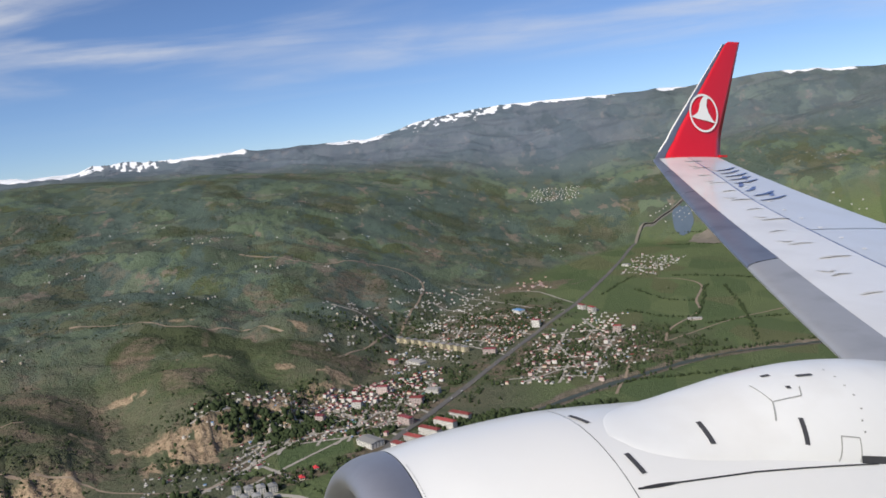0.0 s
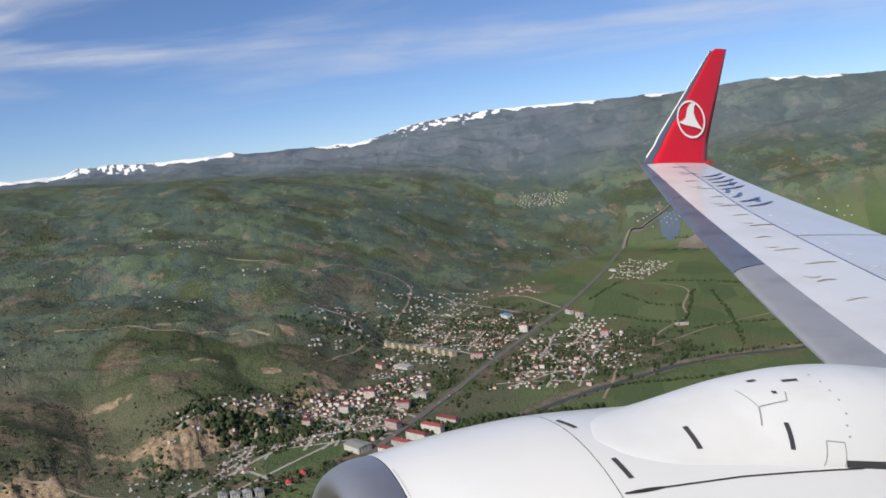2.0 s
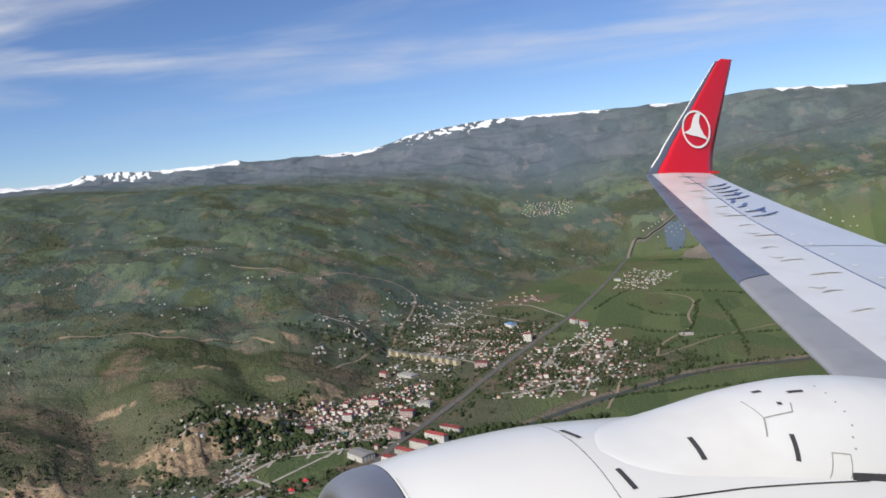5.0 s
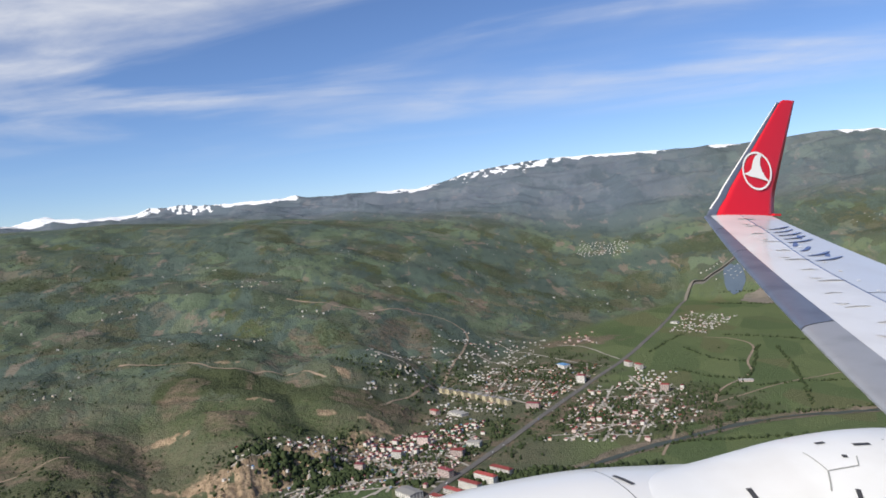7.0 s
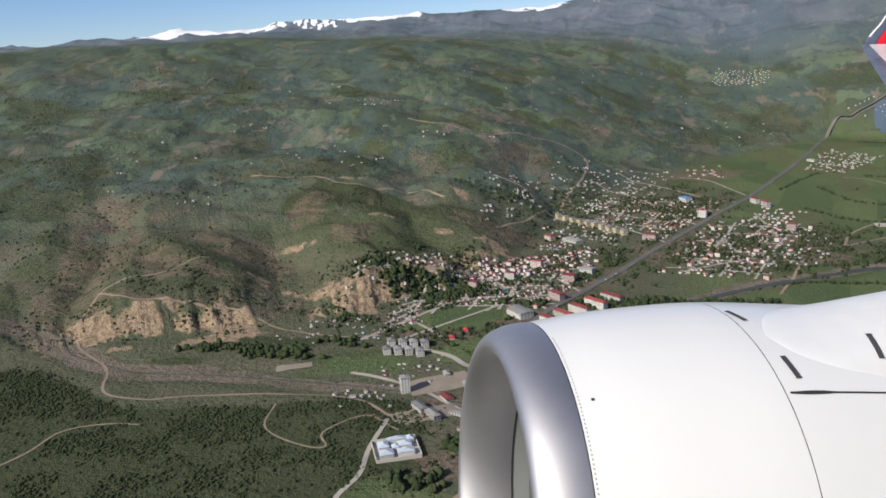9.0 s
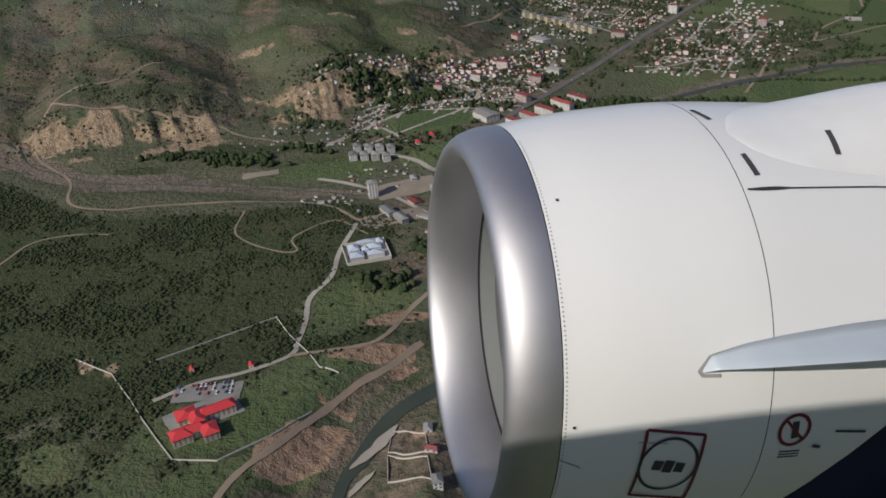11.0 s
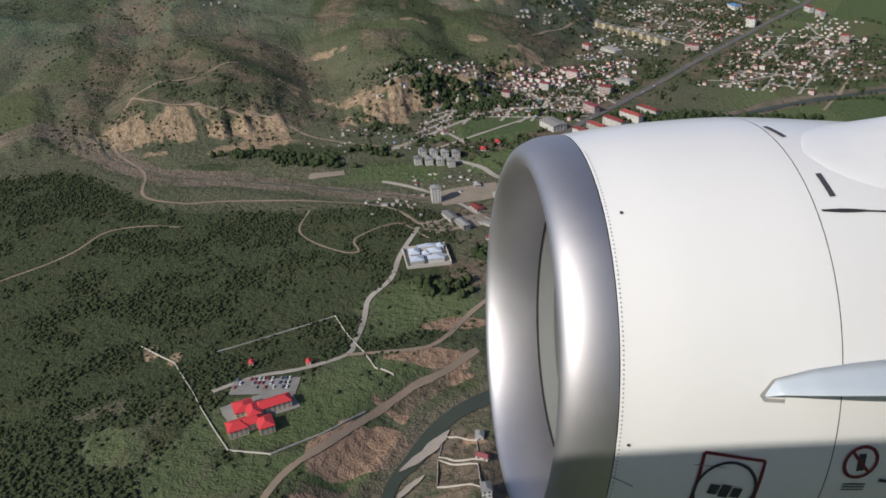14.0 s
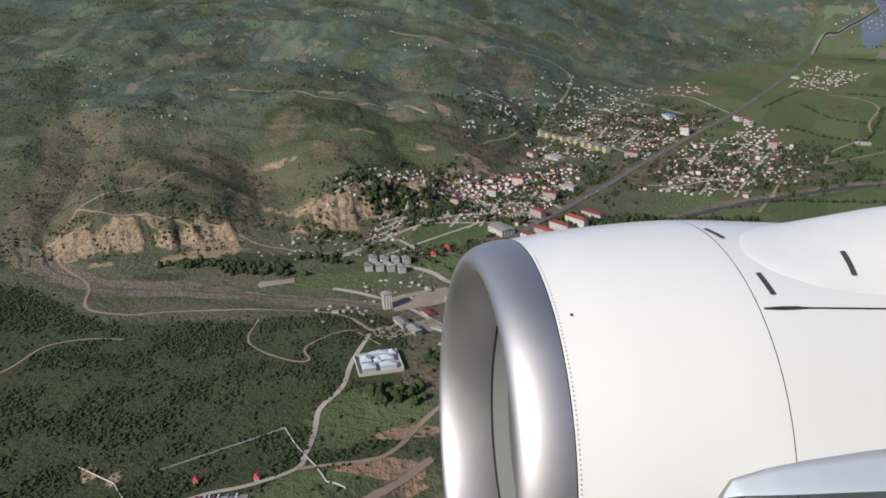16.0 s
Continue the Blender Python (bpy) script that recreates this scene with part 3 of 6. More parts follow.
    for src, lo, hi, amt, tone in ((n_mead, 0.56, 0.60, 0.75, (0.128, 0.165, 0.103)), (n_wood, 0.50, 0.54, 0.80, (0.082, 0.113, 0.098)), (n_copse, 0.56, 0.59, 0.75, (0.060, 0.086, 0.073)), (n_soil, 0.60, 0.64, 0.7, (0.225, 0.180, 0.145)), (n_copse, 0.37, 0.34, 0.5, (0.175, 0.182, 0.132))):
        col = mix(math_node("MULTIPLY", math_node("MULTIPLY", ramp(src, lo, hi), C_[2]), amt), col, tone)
    scrubc = mix(ramp(n_tiny, 0.42, 0.62), (0.047, 0.060, 0.030), (0.090, 0.102, 0.052))
    scrubc = mix(ramp(n_small, 0.35, 0.7), scrubc, (0.058, 0.071, 0.036))
    scrubc = mix(math_node("MULTIPLY", ramp(n_patch, 0.55, 0.66), 0.7), scrubc, (0.088, 0.084, 0.045))
    col = mix(ramp(math_node("ADD", A_[0], math_node("MULTIPLY", math_node("SUBTRACT", n_small, 0.5), 0.7)), 0.35, 0.65), col, scrubc)
    mst = nt.nodes.new("ShaderNodeMapping")
    mst.inputs["Scale"].default_value = (1, 1, 0.12)
    nt.links.new(geo.outputs["Position"], mst.inputs["Vector"])
    streak = nt.nodes.new("ShaderNodeTexNoise")
    streak.inputs["Scale"].default_value, streak.inputs["Detail"].default_value = 0.11, 5
    nt.links.new(mst.outputs[0], streak.inputs["Vector"])
    barec = mix(ramp(n_small, 0.3, 0.7), (0.170, 0.120, 0.092), (0.240, 0.180, 0.138))
    barec = mix(math_node("MULTIPLY", ramp(streak.outputs["Fac"], 0.52, 0.40), 0.7), barec, (0.088, 0.072, 0.052))
    barec = mix(math_node("MULTIPLY", ramp(n_grit, 0.52, 0.62), 0.6), barec, (0.082, 0.086, 0.052))
    col = mix(math_node("MULTIPLY", ramp(math_node("ADD", A_[1], math_node("MULTIPLY", math_node("SUBTRACT", n_mid, 0.5), 0.8)), 0.58, 0.80), 0.72), col, barec)
    cliffc = mix(ramp(streak.outputs["Fac"], 0.36, 0.62), (0.235, 0.170, 0.115), (0.40, 0.300, 0.200))
    cliffc = mix(math_node("MULTIPLY", ramp(n_grit, 0.55, 0.60), 0.75), cliffc, (0.075, 0.080, 0.045))
    col = mix(ramp(math_node("ADD", B_[0], math_node("MULTIPLY", math_node("SUBTRACT", n_small, 0.5), 0.6)), 0.4, 0.7), col, cliffc)
    scarc = mix(ramp(n_small, 0.3, 0.7), (0.270, 0.180, 0.122), (0.370, 0.252, 0.172))
    scarc = mix(math_node("MULTIPLY", ramp(streak.outputs["Fac"], 0.50, 0.40), 0.45), scarc, (0.165, 0.118, 0.084))
    col = mix(ramp(math_node("ADD", C_[3], math_node("MULTIPLY", math_node("SUBTRACT", n_small, 0.5), 0.25)), 0.42, 0.54), col, scarc)
    gravelc = mix(ramp(n_tiny, 0.40, 0.60), (0.150, 0.122, 0.094), (0.230, 0.192, 0.152))
    gravelc = mix(math_node("MULTIPLY", ramp(n_patch, 0.48, 0.58), 0.7), gravelc, (0.112, 0.104, 0.068))
    col = mix(ramp(B_[2], 0.35, 0.7), col, gravelc)
    # bluish distance haze over the ranges, put into their base colour
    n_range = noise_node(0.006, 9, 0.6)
    hazec = mix(ramp(n_range, 0.40, 0.60), (0.128, 0.154, 0.200), (0.152, 0.176, 0.220))
    hazec = mix(math_node("MULTIPLY", ramp(n_wood, 0.50, 0.54), 0.55), hazec, (0.088, 0.116, 0.146))
    hazec = mix(math_node("MULTIPLY", ramp(n_soil, 0.60, 0.66), 0.35), hazec, (0.22, 0.225, 0.24))
    col = mix(math_node("MULTIPLY", C_[0], 0.80), col, hazec)
    snowc = ramp(math_node("ADD", B_[1], math_node("MULTIPLY", math_node("SUBTRACT", n_mid, 0.5), 0.8)), 0.45, 0.6)
    col = mix(snowc, col, (0.82, 0.83, 0.86))
    nt.links.new(col, b.inputs["Base Color"])
    bp = nt.nodes.new("ShaderNodeBump")
    bp.inputs["Strength"].default_value, bp.inputs["Distance"].default_value = 0.8, 7.0
    hsum = math_node("ADD", math_node("MULTIPLY", n_small, 1.0), math_node("MULTIPLY", n_tiny, 0.35))
    nt.links.new(hsum, bp.inputs["Height"])
    nt.links.new(bp.outputs[0], b.inputs["Normal"])
    return m


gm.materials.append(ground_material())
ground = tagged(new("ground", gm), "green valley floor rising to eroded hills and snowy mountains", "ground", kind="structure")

# ---------------------------------------------------------------- the aircraft (x aft, y outboard, z up from the window)
AC = Matrix(((0.9358, -0.3404, 0.0918, 0), (0.3388, 0.9403, 0.0332, 0), (-0.0976, 0.0, 0.9952, H), (0, 0, 0, 1)))


def empty_thing(name, m, label, category, group="", kind=""):
    e = new(name)
    e.matrix_world = m
    return tagged(e, label, category, group, kind)


def mesh_of(name, verts, faces, mat, smooth=True):
    me = bpy.data.meshes.new(name)
    me.from_pydata([tuple(v) for v in verts], [], faces)
    me.materials.append(mat)
    if smooth:
        me.polygons.foreach_set("use_smooth", [True] * len(me.polygons))
    me.update()
    return me


def part(name, data, parent, label="", m=None):
    o = new(name, data)
    o.parent = parent
    if m is not None:
        o.matrix_local = m
    return tagged(o, label)


def grid_faces(nu, nv, close_v=False):
    fs = []
    for i in range(nu - 1):
        for j in range(nv if close_v else nv - 1):
            k = (j + 1) % nv
            fs.append((i * nv + j, i * nv + k, (i + 1) * nv + k, (i + 1) * nv + j))
    return fs


def curve_through(points, u):
    """Smooth (Catmull-Rom) value of u between listed (u, value) knots."""
    xs, ys = [p[0] for p in points], [p[1] for p in points]
    if u <= xs[0]:
        return ys[0]
    if u >= xs[-1]:
        return ys[-1]
    i = max(k for k in range(len(xs) - 1) if xs[k] <= u)
    d = lambda k: (ys[min(k + 1, len(xs) - 1)] - ys[max(k - 1, 0)]) / (xs[min(k + 1, len(xs) - 1)] - xs[max(k - 1, 0)])
    h = xs[i + 1] - xs[i]
    s = (u - xs[i]) / h
    return ((2 * s**3 - 3 * s**2 + 1) * ys[i] + (s**3 - 2 * s**2 + s) * h * d(i)
            + (-2 * s**3 + 3 * s**2) * ys[i + 1] + (s**3 - s**2) * h * d(i + 1))


# ---- engine nacelle: axis parallel to x
NY, NZ = 3.176, -2.137
X_SEAM, X_COWL, X_END = 0.959, 1.785, 4.05
NAC = [(0.959, 0.965), (1.2, 1.006), (1.5, 1.037), (1.785, 1.053), (2.2, 1.042), (2.8, 1.012), (3.4, 0.955), (4.05, 0.86)]


def nac_r(x):
    return curve_through(NAC, x)


def nac_point(x, deg, lift=0.0):
    """A point on the cowl: deg from the inboard side (0) over the top (90)."""
    a, r = radians(deg), nac_r(x) + lift
    return (x, NY - r * math.cos(a), NZ + r * math.sin(a))


def revolve(name, profile, mat, seg=128):
    vs = [(x, NY - r * math.cos(2 * math.pi * j / seg), NZ + r * math.sin(2 * math.pi * j / seg)) for x, r in profile for j in range(seg)]
    return mesh_of(name, vs, grid_faces(len(profile), seg, True), mat)


engine = empty_thing("jet_engine", AC, "white turbofan engine nacelle with polished metal inlet lip", "engine")
n = 26
lip_profile = []
for i in range(n + 1):  # outer half of the lip, then round the highlight into the throat
    a = math.pi / 2 * i / n
    lip_profile.append((X_SEAM - 0.204 * math.sin(a), 0.862 + 0.103 * math.cos(a)))
for i in range(1, n + 1):
    a = math.pi / 2 * i / n
    lip_profile.append((X_SEAM - 0.204 + 0.29 * (1 - math.cos(a)), 0.862 - 0.092 * math.sin(a)))
lip = part("inlet_lip", revolve("inlet_lip", lip_profile, M_lip), engine, "polished bare metal inlet lip")
part("inlet_liner", revolve("inlet_liner", [(X_SEAM + 0.092, 0.771), (X_SEAM + 0.19, 0.773)], M_inlet), engine, "pale grey ring of the inlet liner")
part("acoustic_liner", revolve("acoustic_liner", [(X_SEAM + 0.19, 0.774), (X_SEAM + 0.30, 0.777), (X_SEAM + 0.8, 0.786), (X_SEAM + 0.9, 0.786)], M_liner), engine, "dark grey acoustic inlet liner")
fan_vs = [(X_SEAM + 0.88, NY - 0.79 * math.cos(2 * math.pi * j / 48), NZ + 0.79 * math.sin(2 * math.pi * j / 48)) for j in range(48)]
part("fan_face", mesh_of("fan_face", fan_vs, [tuple(range(48))], M_dark, False), engine, "dark fan face")
part("liner_joint", revolve("liner_joint", [(X_SEAM + 0.083, 0.7695), (X_SEAM + 0.095, 0.7695)], M_dark), engine)
part("inlet_cowl", revolve("inlet_cowl", [(X_SEAM + 0.004 + (X_COWL - 0.008 - X_SEAM) * i / 30, nac_r(X_SEAM + 0.004 + (X_COWL - 0.008 - X_SEAM) * i / 30)) for i in range(31)], M_white), engine)
part("fan_cowl", revolve("fan_cowl", [(X_COWL + (X_END - X_COWL) * i / 40, nac_r(X_COWL + (X_END - X_COWL) * i / 40)) for i in range(41)], M_white), engine)
part("cowl_joint", revolve("cowl_joint", [(X_COWL - 0.006, nac_r(X_COWL) - 0.003), (X_COWL + 0.002, nac_r(X_COWL) - 0.003)], M_dark), engine)
part("fan_nozzle", revolve("fan_nozzle", [(X_END, nac_r(X_END)), (X_END + 0.02, 0.80), (X_END - 0.6, 0.78)], M_dark), engine)
part("core_cowl", revolve("core_cowl", [(3.4, 0.60), (4.2, 0.58), (4.9, 0.46), (5.4, 0.36), (5.4, 0.02)], M_lip, 64), engine, "bare metal core exhaust cowl")


def cowl_strip(name, pts, width, mat, parent, lift=0.004, steps=14, taper=False):
    """A thin strip laid on the cowl along (x, degrees) points, of a width in metres."""
    path = []
    for a, b in zip(pts, pts[1:]):
        for i in range(steps):
            s = i / steps
            path.append((a[0] + (b[0] - a[0]) * s, a[1] + (b[1] - a[1]) * s))
    path.append(pts[-1])
    p3 = [Vector(nac_point(x, d, lift)) for x, d in path]
    vs = []
    for i, p in enumerate(p3):
        t = (p3[min(i + 1, len(p3) - 1)] - p3[max(i - 1, 0)]).normalized()
        out = Vector((0, p.y - NY, p.z - NZ)).normalized()
        side = t.cross(out).normalized() * width / 2
        if taper:
            side *= 0.3 + 0.7 * math.sin(math.pi * (i + 0.5) / len(p3))
        vs += [p + side, p - side]
    return part(name, mesh_of(name, vs, grid_faces(len(p3), 2), mat), parent)


for pts in ([(1.806, 91.5), (1.836, 84.8)], [(1.858, 69.8), (1.872, 63.0)]):
    tagged(cowl_strip("vent_slot", pts, 0.026, M_slot, engine), "narrow dark vent slot")
cowl_strip("panel_line", [(1.80, 59.3), (2.4, 58.9), (3.1, 56.5)], 0.008, M_dark, engine, taper=False)
cowl_strip("panel_shadow_gap", [(1.80, 59.2), (2.0, 59.2)], 0.018, M_dark, engine, lift=0.0045, taper=True)
rivet_vs, rivet_fs = [], []
for k in range(150):  # one row of flush rivets behind the lip
    p = Vector(nac_point(X_SEAM + 0.014, -70 + k * 1.05, 0.003))
    out = Vector((0, p.y - NY, p.z - NZ)).normalized()
    a, b = Vector((0.0042, 0, 0)), out.cross(Vector((1, 0, 0))) * 0.0042
    i = len(rivet_vs)
    rivet_vs += [p + a, p + b, p - a, p - b]
    rivet_fs.append((i, i + 1, i + 2, i + 3))
tagged(part("rivet_row", mesh_of("rivet_row", rivet_vs, rivet_fs, M_sealant, False), engine), kind="stuff")
for x, d in ((1.02, 62), (1.0, 8)):
    cowl_strip("drain_dot", [(x, d), (x + 0.012, d)], 0.012, M_dark, engine, steps=2)
cowl_strip("scratch", [(X_SEAM + 0.30, 4.0), (X_SEAM + 0.42, 3.4)], 0.004, M_sealant, engine)
cowl_strip("scratch", [(X_SEAM - 0.0, -1.0), (X_SEAM + 0.09, -3.5)], 0.006, M_sealant, engine)

# plain marks on the side of the cowl: a square frame crossed by a ring, a warning ring, small text as bars
SQ = [(1.29, 7.2), (1.525, 5.2), (1.515, -15.0), (1.272, -12.8), (1.29, 7.2)]
for a, b in zip(SQ, SQ[1:]):
    cowl_strip("square_mark", [a, b], 0.014, M_mark_red, engine)
ring = [(1.397 + 0.118 * math.cos(k * math.pi / 24), -3.0 + math.degrees(0.118 / 1.03) * 1.18 * math.sin(k * math.pi / 24)) for k in range(49)]
cowl_strip("ring_mark", ring, 0.013, M_mark_black, engine, steps=1, lift=0.005)
for k in range(3):  # a plain emblem of three blocks, not lettered
    cowl_strip("emblem_bar", [(1.334 + 0.046 * k, -2.6 - 0.45 * k), (1.372 + 0.046 * k, -2.95 - 0.45 * k)], 0.05 if k != 1 else 0.065, M_mark_black, engine, steps=4)
ring = [(1.906 + 0.066 * math.cos(k * math.pi / 20), 4.4 + math.degrees(0.072 / 1.06) * math.sin(k * math.pi / 20)) for k in range(41)]
cowl_strip("warning_ring", ring, 0.015, M_mark_red, engine, steps=1)
cowl_strip("warning_stroke", [(1.865, 7.0), (1.95, 1.7)], 0.012, M_mark_red, engine, lift=0.005)
cowl_strip("warning_figure", [(1.906, 6.6), (1.912, 2.2)], 0.030, M_mark_black, engine, lift=0.0035)
for k in range(3):
    cowl_strip("text_bar", [(1.86, -1.2 - 0.8 * k), (1.955, -1.6 - 0.8 * k)], 0.006, M_mark_black, engine, steps=4)
cowl_strip("text_bar", [(2.01, -0.8), (2.05, -1.4)], 0.016, M_mark_black, engine, steps=4)
cowl_strip("text_bar", [(2.10, 2.6), (2.25, 1.2)], 0.012, M_mark_black, engine, steps=4)

# strake on the inboard side: a thin swept fin with a sealed root
root = [(1.487, 20.4), (1.53, 22.6), (1.66, 24.3), (1.82, 25.4), (2.1, 26.5), (2.5, 27.2), (2.9, 27.2)]
tip_out = [0.010, 0.06, 0.115, 0.155, 0.205, 0.24, 0.245]
vs, sect = [], 8
for i in range(41):
    s = i / 40 * (len(root) - 1)
    k = min(int(s), len(root) - 2)
    q = s - k
    x, d, o = (root[k][j] + (root[k + 1][j] - root[k][j]) * q for j in (0, 1)), None, tip_out[k] + (tip_out[k + 1] - tip_out[k]) * q
    x, d = tuple(x)
    base = Vector(nac_point(x, d, -0.01))
    a = radians(d - 26)
    out = Vector((0, -math.cos(a), math.sin(a)))
    up = Vector((0, math.sin(a), math.cos(a)))
    th = 0.022 * min(1, 0.3 + i / 8)
    for w, u in ((0, 1), (0.35, 0.8), (0.75, 0.45), (0.97, 0.12), (1.0, 0), (0.97, -0.12), (0.6, -0.5), (0, -0.8)):
        vs.append(base + out * (o + 0.01) * w + up * th * u)
fs = grid_faces(41, sect, True) + [tuple(range(sect)), tuple(range(40 * sect, 41 * sect))]
part("strake", mesh_of("strake", vs, fs, M_strake), engine, "blue-grey strake fin on the cowl")
cowl_strip("sealant_bead", [(1.475, 20.0), (1.52, 23.2), (1.64, 24.6), (1.80, 25.7)], 0.016, M_sealant, engine, lift=0.006)
cowl_strip("sealant_bead", [(1.475, 20.3), (1.49, 19.2), (1.56, 19.0)], 0.014, M_sealant, engine, lift=0.006)

# ---- pylon fairing that swells out of the cowl's top and runs into the wing
pylon = empty_thing("engine_pylon", AC, "smooth pale fairing over the engine running to the wing", "pylon")
PY_MID = [(1.86, 2.955), (2.2, 3.02), (2.6, 3.06), (3.0, 3.085), (3.6, 3.12), (6.2, 3.176)]
PY_BUMP = [(1.86, 0.004), (1.95, 0.012), (2.14, 0.028), (2.3, 0.052), (2.47, 0.088), (2.77, 0.150), (3.17, 0.205), (3.62, 0.230), (4.2, 0.22), (6.2, 0.16)]
PY_HALF = [(1.86, 0.02), (1.89, 0.09), (1.93, 0.15), (2.05, 0.235), (2.21, 0.30), (2.63, 0.385), (2.9, 0.43), (3.43, 0.49), (4.2, 0.49), (6.2, 0.30)]


def pylon_point(x, a, lift=0.0):
    """a: degrees from the inboard foot (0) over the crest (90)."""
    w, mid = curve_through(PY_HALF, x), curve_through(PY_MID, x)
    u = -math.cos(radians(a))
    y = mid + u * w
    r = nac_r(min(x, X_END))
    skin = NZ + math.sqrt(r * r - min(0.6, abs(y - NY)) ** 2) - 0.004
    return (x, y, skin + lift + curve_through(PY_BUMP, x) * max(0.0, 1 - abs(u) ** 2.4) ** 0.6)


xs = [1.861 + (6.2 - 1.861) * (i / 70) ** 1.5 for i in range(71)]
vs = [pylon_point(x, 180 * j / 36) for x in xs for j in range(37)]
part("fairing", mesh_of("fairing", vs, grid_faces(71, 37), M_fairing), pylon)


def pylon_strip(name, pts, width, mat, lift=0.004, steps=10):
    path = []
    for a, b in zip(pts, pts[1:]):
        path += [(a[0] + (b[0] - a[0]) * i / steps, a[1] + (b[1] - a[1]) * i / steps) for i in range(steps)]
    path.append(pts[-1])
    p3 = [Vector(pylon_point(x, d, lift)) for x, d in path]
    vs = []
    for i, p in enumerate(p3):
        t = (p3[min(i + 1, len(p3) - 1)] - p3[max(i - 1, 0)]).normalized()
        x, d = path[i]
        du = Vector(pylon_point(x, d + 2, lift)) - Vector(pylon_point(x, d - 2, lift))
        dx = Vector(pylon_point(x + 0.01, d, lift)) - Vector(pylon_point(x - 0.01, d, lift))
        side = t.cross(dx.cross(du).normalized()).normalized() * width / 2
        vs += [p + side, p - side]
    return part(name, mesh_of(name, vs, grid_faces(len(p3), 2), mat), pylon)


tagged(pylon_strip("vent_slot", [(2.30, 66), (2.285, 36)], 0.026, M_slot), "narrow dark vent slot")
tagged(pylon_strip("vent_slot", [(2.78, 45), (2.74, 22)], 0.026, M_slot), "narrow dark vent slot")
pylon_strip("panel_line", [(2.70, 84), (2.71, 62), (2.88, 62), (2.92, 70)], 0.006, M_sealant)
pylon_strip("panel_line", [(2.71, 62), (2.65, 46)], 0.008, M_sealant)
for a, b in (((2.82, 91), (2.87, 90)), ((2.98, 81), (3.07, 79)), ((2.85, 72), (2.875, 71))):
    tagged(pylon_strip("latch", [a, b], 0.022, M_slot, steps=2), "small dark latch")
for a, b in (((2.94, 28), (3.04, 26)), ((3.04, 26), (3.0, 2)), ((2.88, 2), (2.94, 28))):
    pylon_strip("access_door_edge", [a, b], 0.006, M_sealant)
pylon_strip("door_gap", [(3.01, 5), (3.6, 5)], 0.04, M_slot)
for x, d in ((3.16, 64), (3.16, 56), (3.14, 46), (3.10, 38), (3.08, 30), (3.17, 73), (3.17, 82)):
    pylon_strip("fastener", [(x, d), (x + 0.012, d)], 0.010, M_sealant, steps=1)

# ---- wing
Y_ROOT, Y_TIP = 0.6, 15.45


def wing_le(y):
    return Vector((11.1 - (15.72 - y) * 0.5228, y, -2.17 + 0.095 * y + 0.0051 * y * y))


def wing_chord(y):
    return 1.85 + (15.4 - y) * 0.262


def wing_top(y, c, lift=0.0):
    """A point of the upper skin, c metres behind the leading edge."""
    le, ch = wing_le(y), wing_chord(y)
    u = min(1.0, c / ch)
    t = 0.105 * ch
    z = t * (1.30 * math.sqrt(u) - 0.80 * u - 0.62 * u * u + 0.12 * u**3) * 0.62 + 0.06 * u
    return Vector((le.x + c, y, le.z + z + lift))


def wing_low(y, c):
    le, ch = wing_le(y), wing_chord(y)
    u = min(1.0, c / ch)
    return Vector((le.x + c, y, le.z - 0.045 * ch * (1.5 * math.sqrt(u) - 1.5 * u) + 0.06 * u - 0.006))


def slat_depth(y):
    return curve_through([(0.6, 0.62), (7.9, 0.50), (9.1, 0.46), (13.4, 0.28), (15.45, 0.15)], y)


def hinge_depth(y):
    return curve_through([(0.6, 2.6), (7.2, 1.86), (9.3, 1.60), (11.2, 1.36), (13.7, 1.20), (15.45, 0.95)], y)


def wing_skin(name, fa, fb, mat, y0=Y_ROOT, y1=Y_TIP, nu=60, nv=10, lift=0.0, close=None):
    vs = []
    for i in range(nu + 1):
        y = y0 + (y1 - y0) * i / nu
        a, b = fa(y), fb(y)
        for j in range(nv + 1):
            vs.append(wing_top(y, a + (b - a) * (j / nv) ** (2 if a == 0 else 1), lift))
    return mesh_of(name, vs, grid_faces(nu + 1, nv + 1), mat)


wing = empty_thing("right_wing", AC, "pale grey swept wing with metal leading edge slats", "wing")
ys = [Y_ROOT, 4.2, 7.92, 12.2, 14.1, Y_TIP]
for k, (a, b) in enumerate(zip(ys, ys[1:])):
    gap = 0.012
    seg_vs = []
    for i in range(25):
        y = a + gap + (b - a - 2 * gap) * i / 24
        sd = slat_depth(y)
        low = [wing_low(y, sd * 0.8 * (1 - j / 6) ** 2) for j in range(6)]
        top = [wing_top(y, sd * (j / 10) ** 2, 0.012 * min(1, j / 3)) for j in range(11)]
        seg_vs += low + top
    part("slat", mesh_of("slat", seg_vs, grid_faces(25, 17), M_slat if a > 7 else M_slat_inner), wing, "mottled dark metal leading edge slat" if a > 7 else "grey painted leading edge slat")
part("slat_gap", wing_skin("slat_gap", lambda y: slat_depth(y) * 0.3, lambda y: slat_depth(y) + 0.03, M_dark, lift=-0.004), wing)
part("upper_skin", wing_skin("upper_skin", lambda y: slat_depth(y) + 0.008, lambda y: hinge_depth(y) - 0.012, M_wing_white), wing, "white painted upper wing skin")
part("hinge_gap", wing_skin("hinge_gap", lambda y: hinge_depth(y) - 0.03, lambda y: hinge_depth(y) + 0.04, M_mark_blue, lift=-0.005), wing, "dark hinge gap")
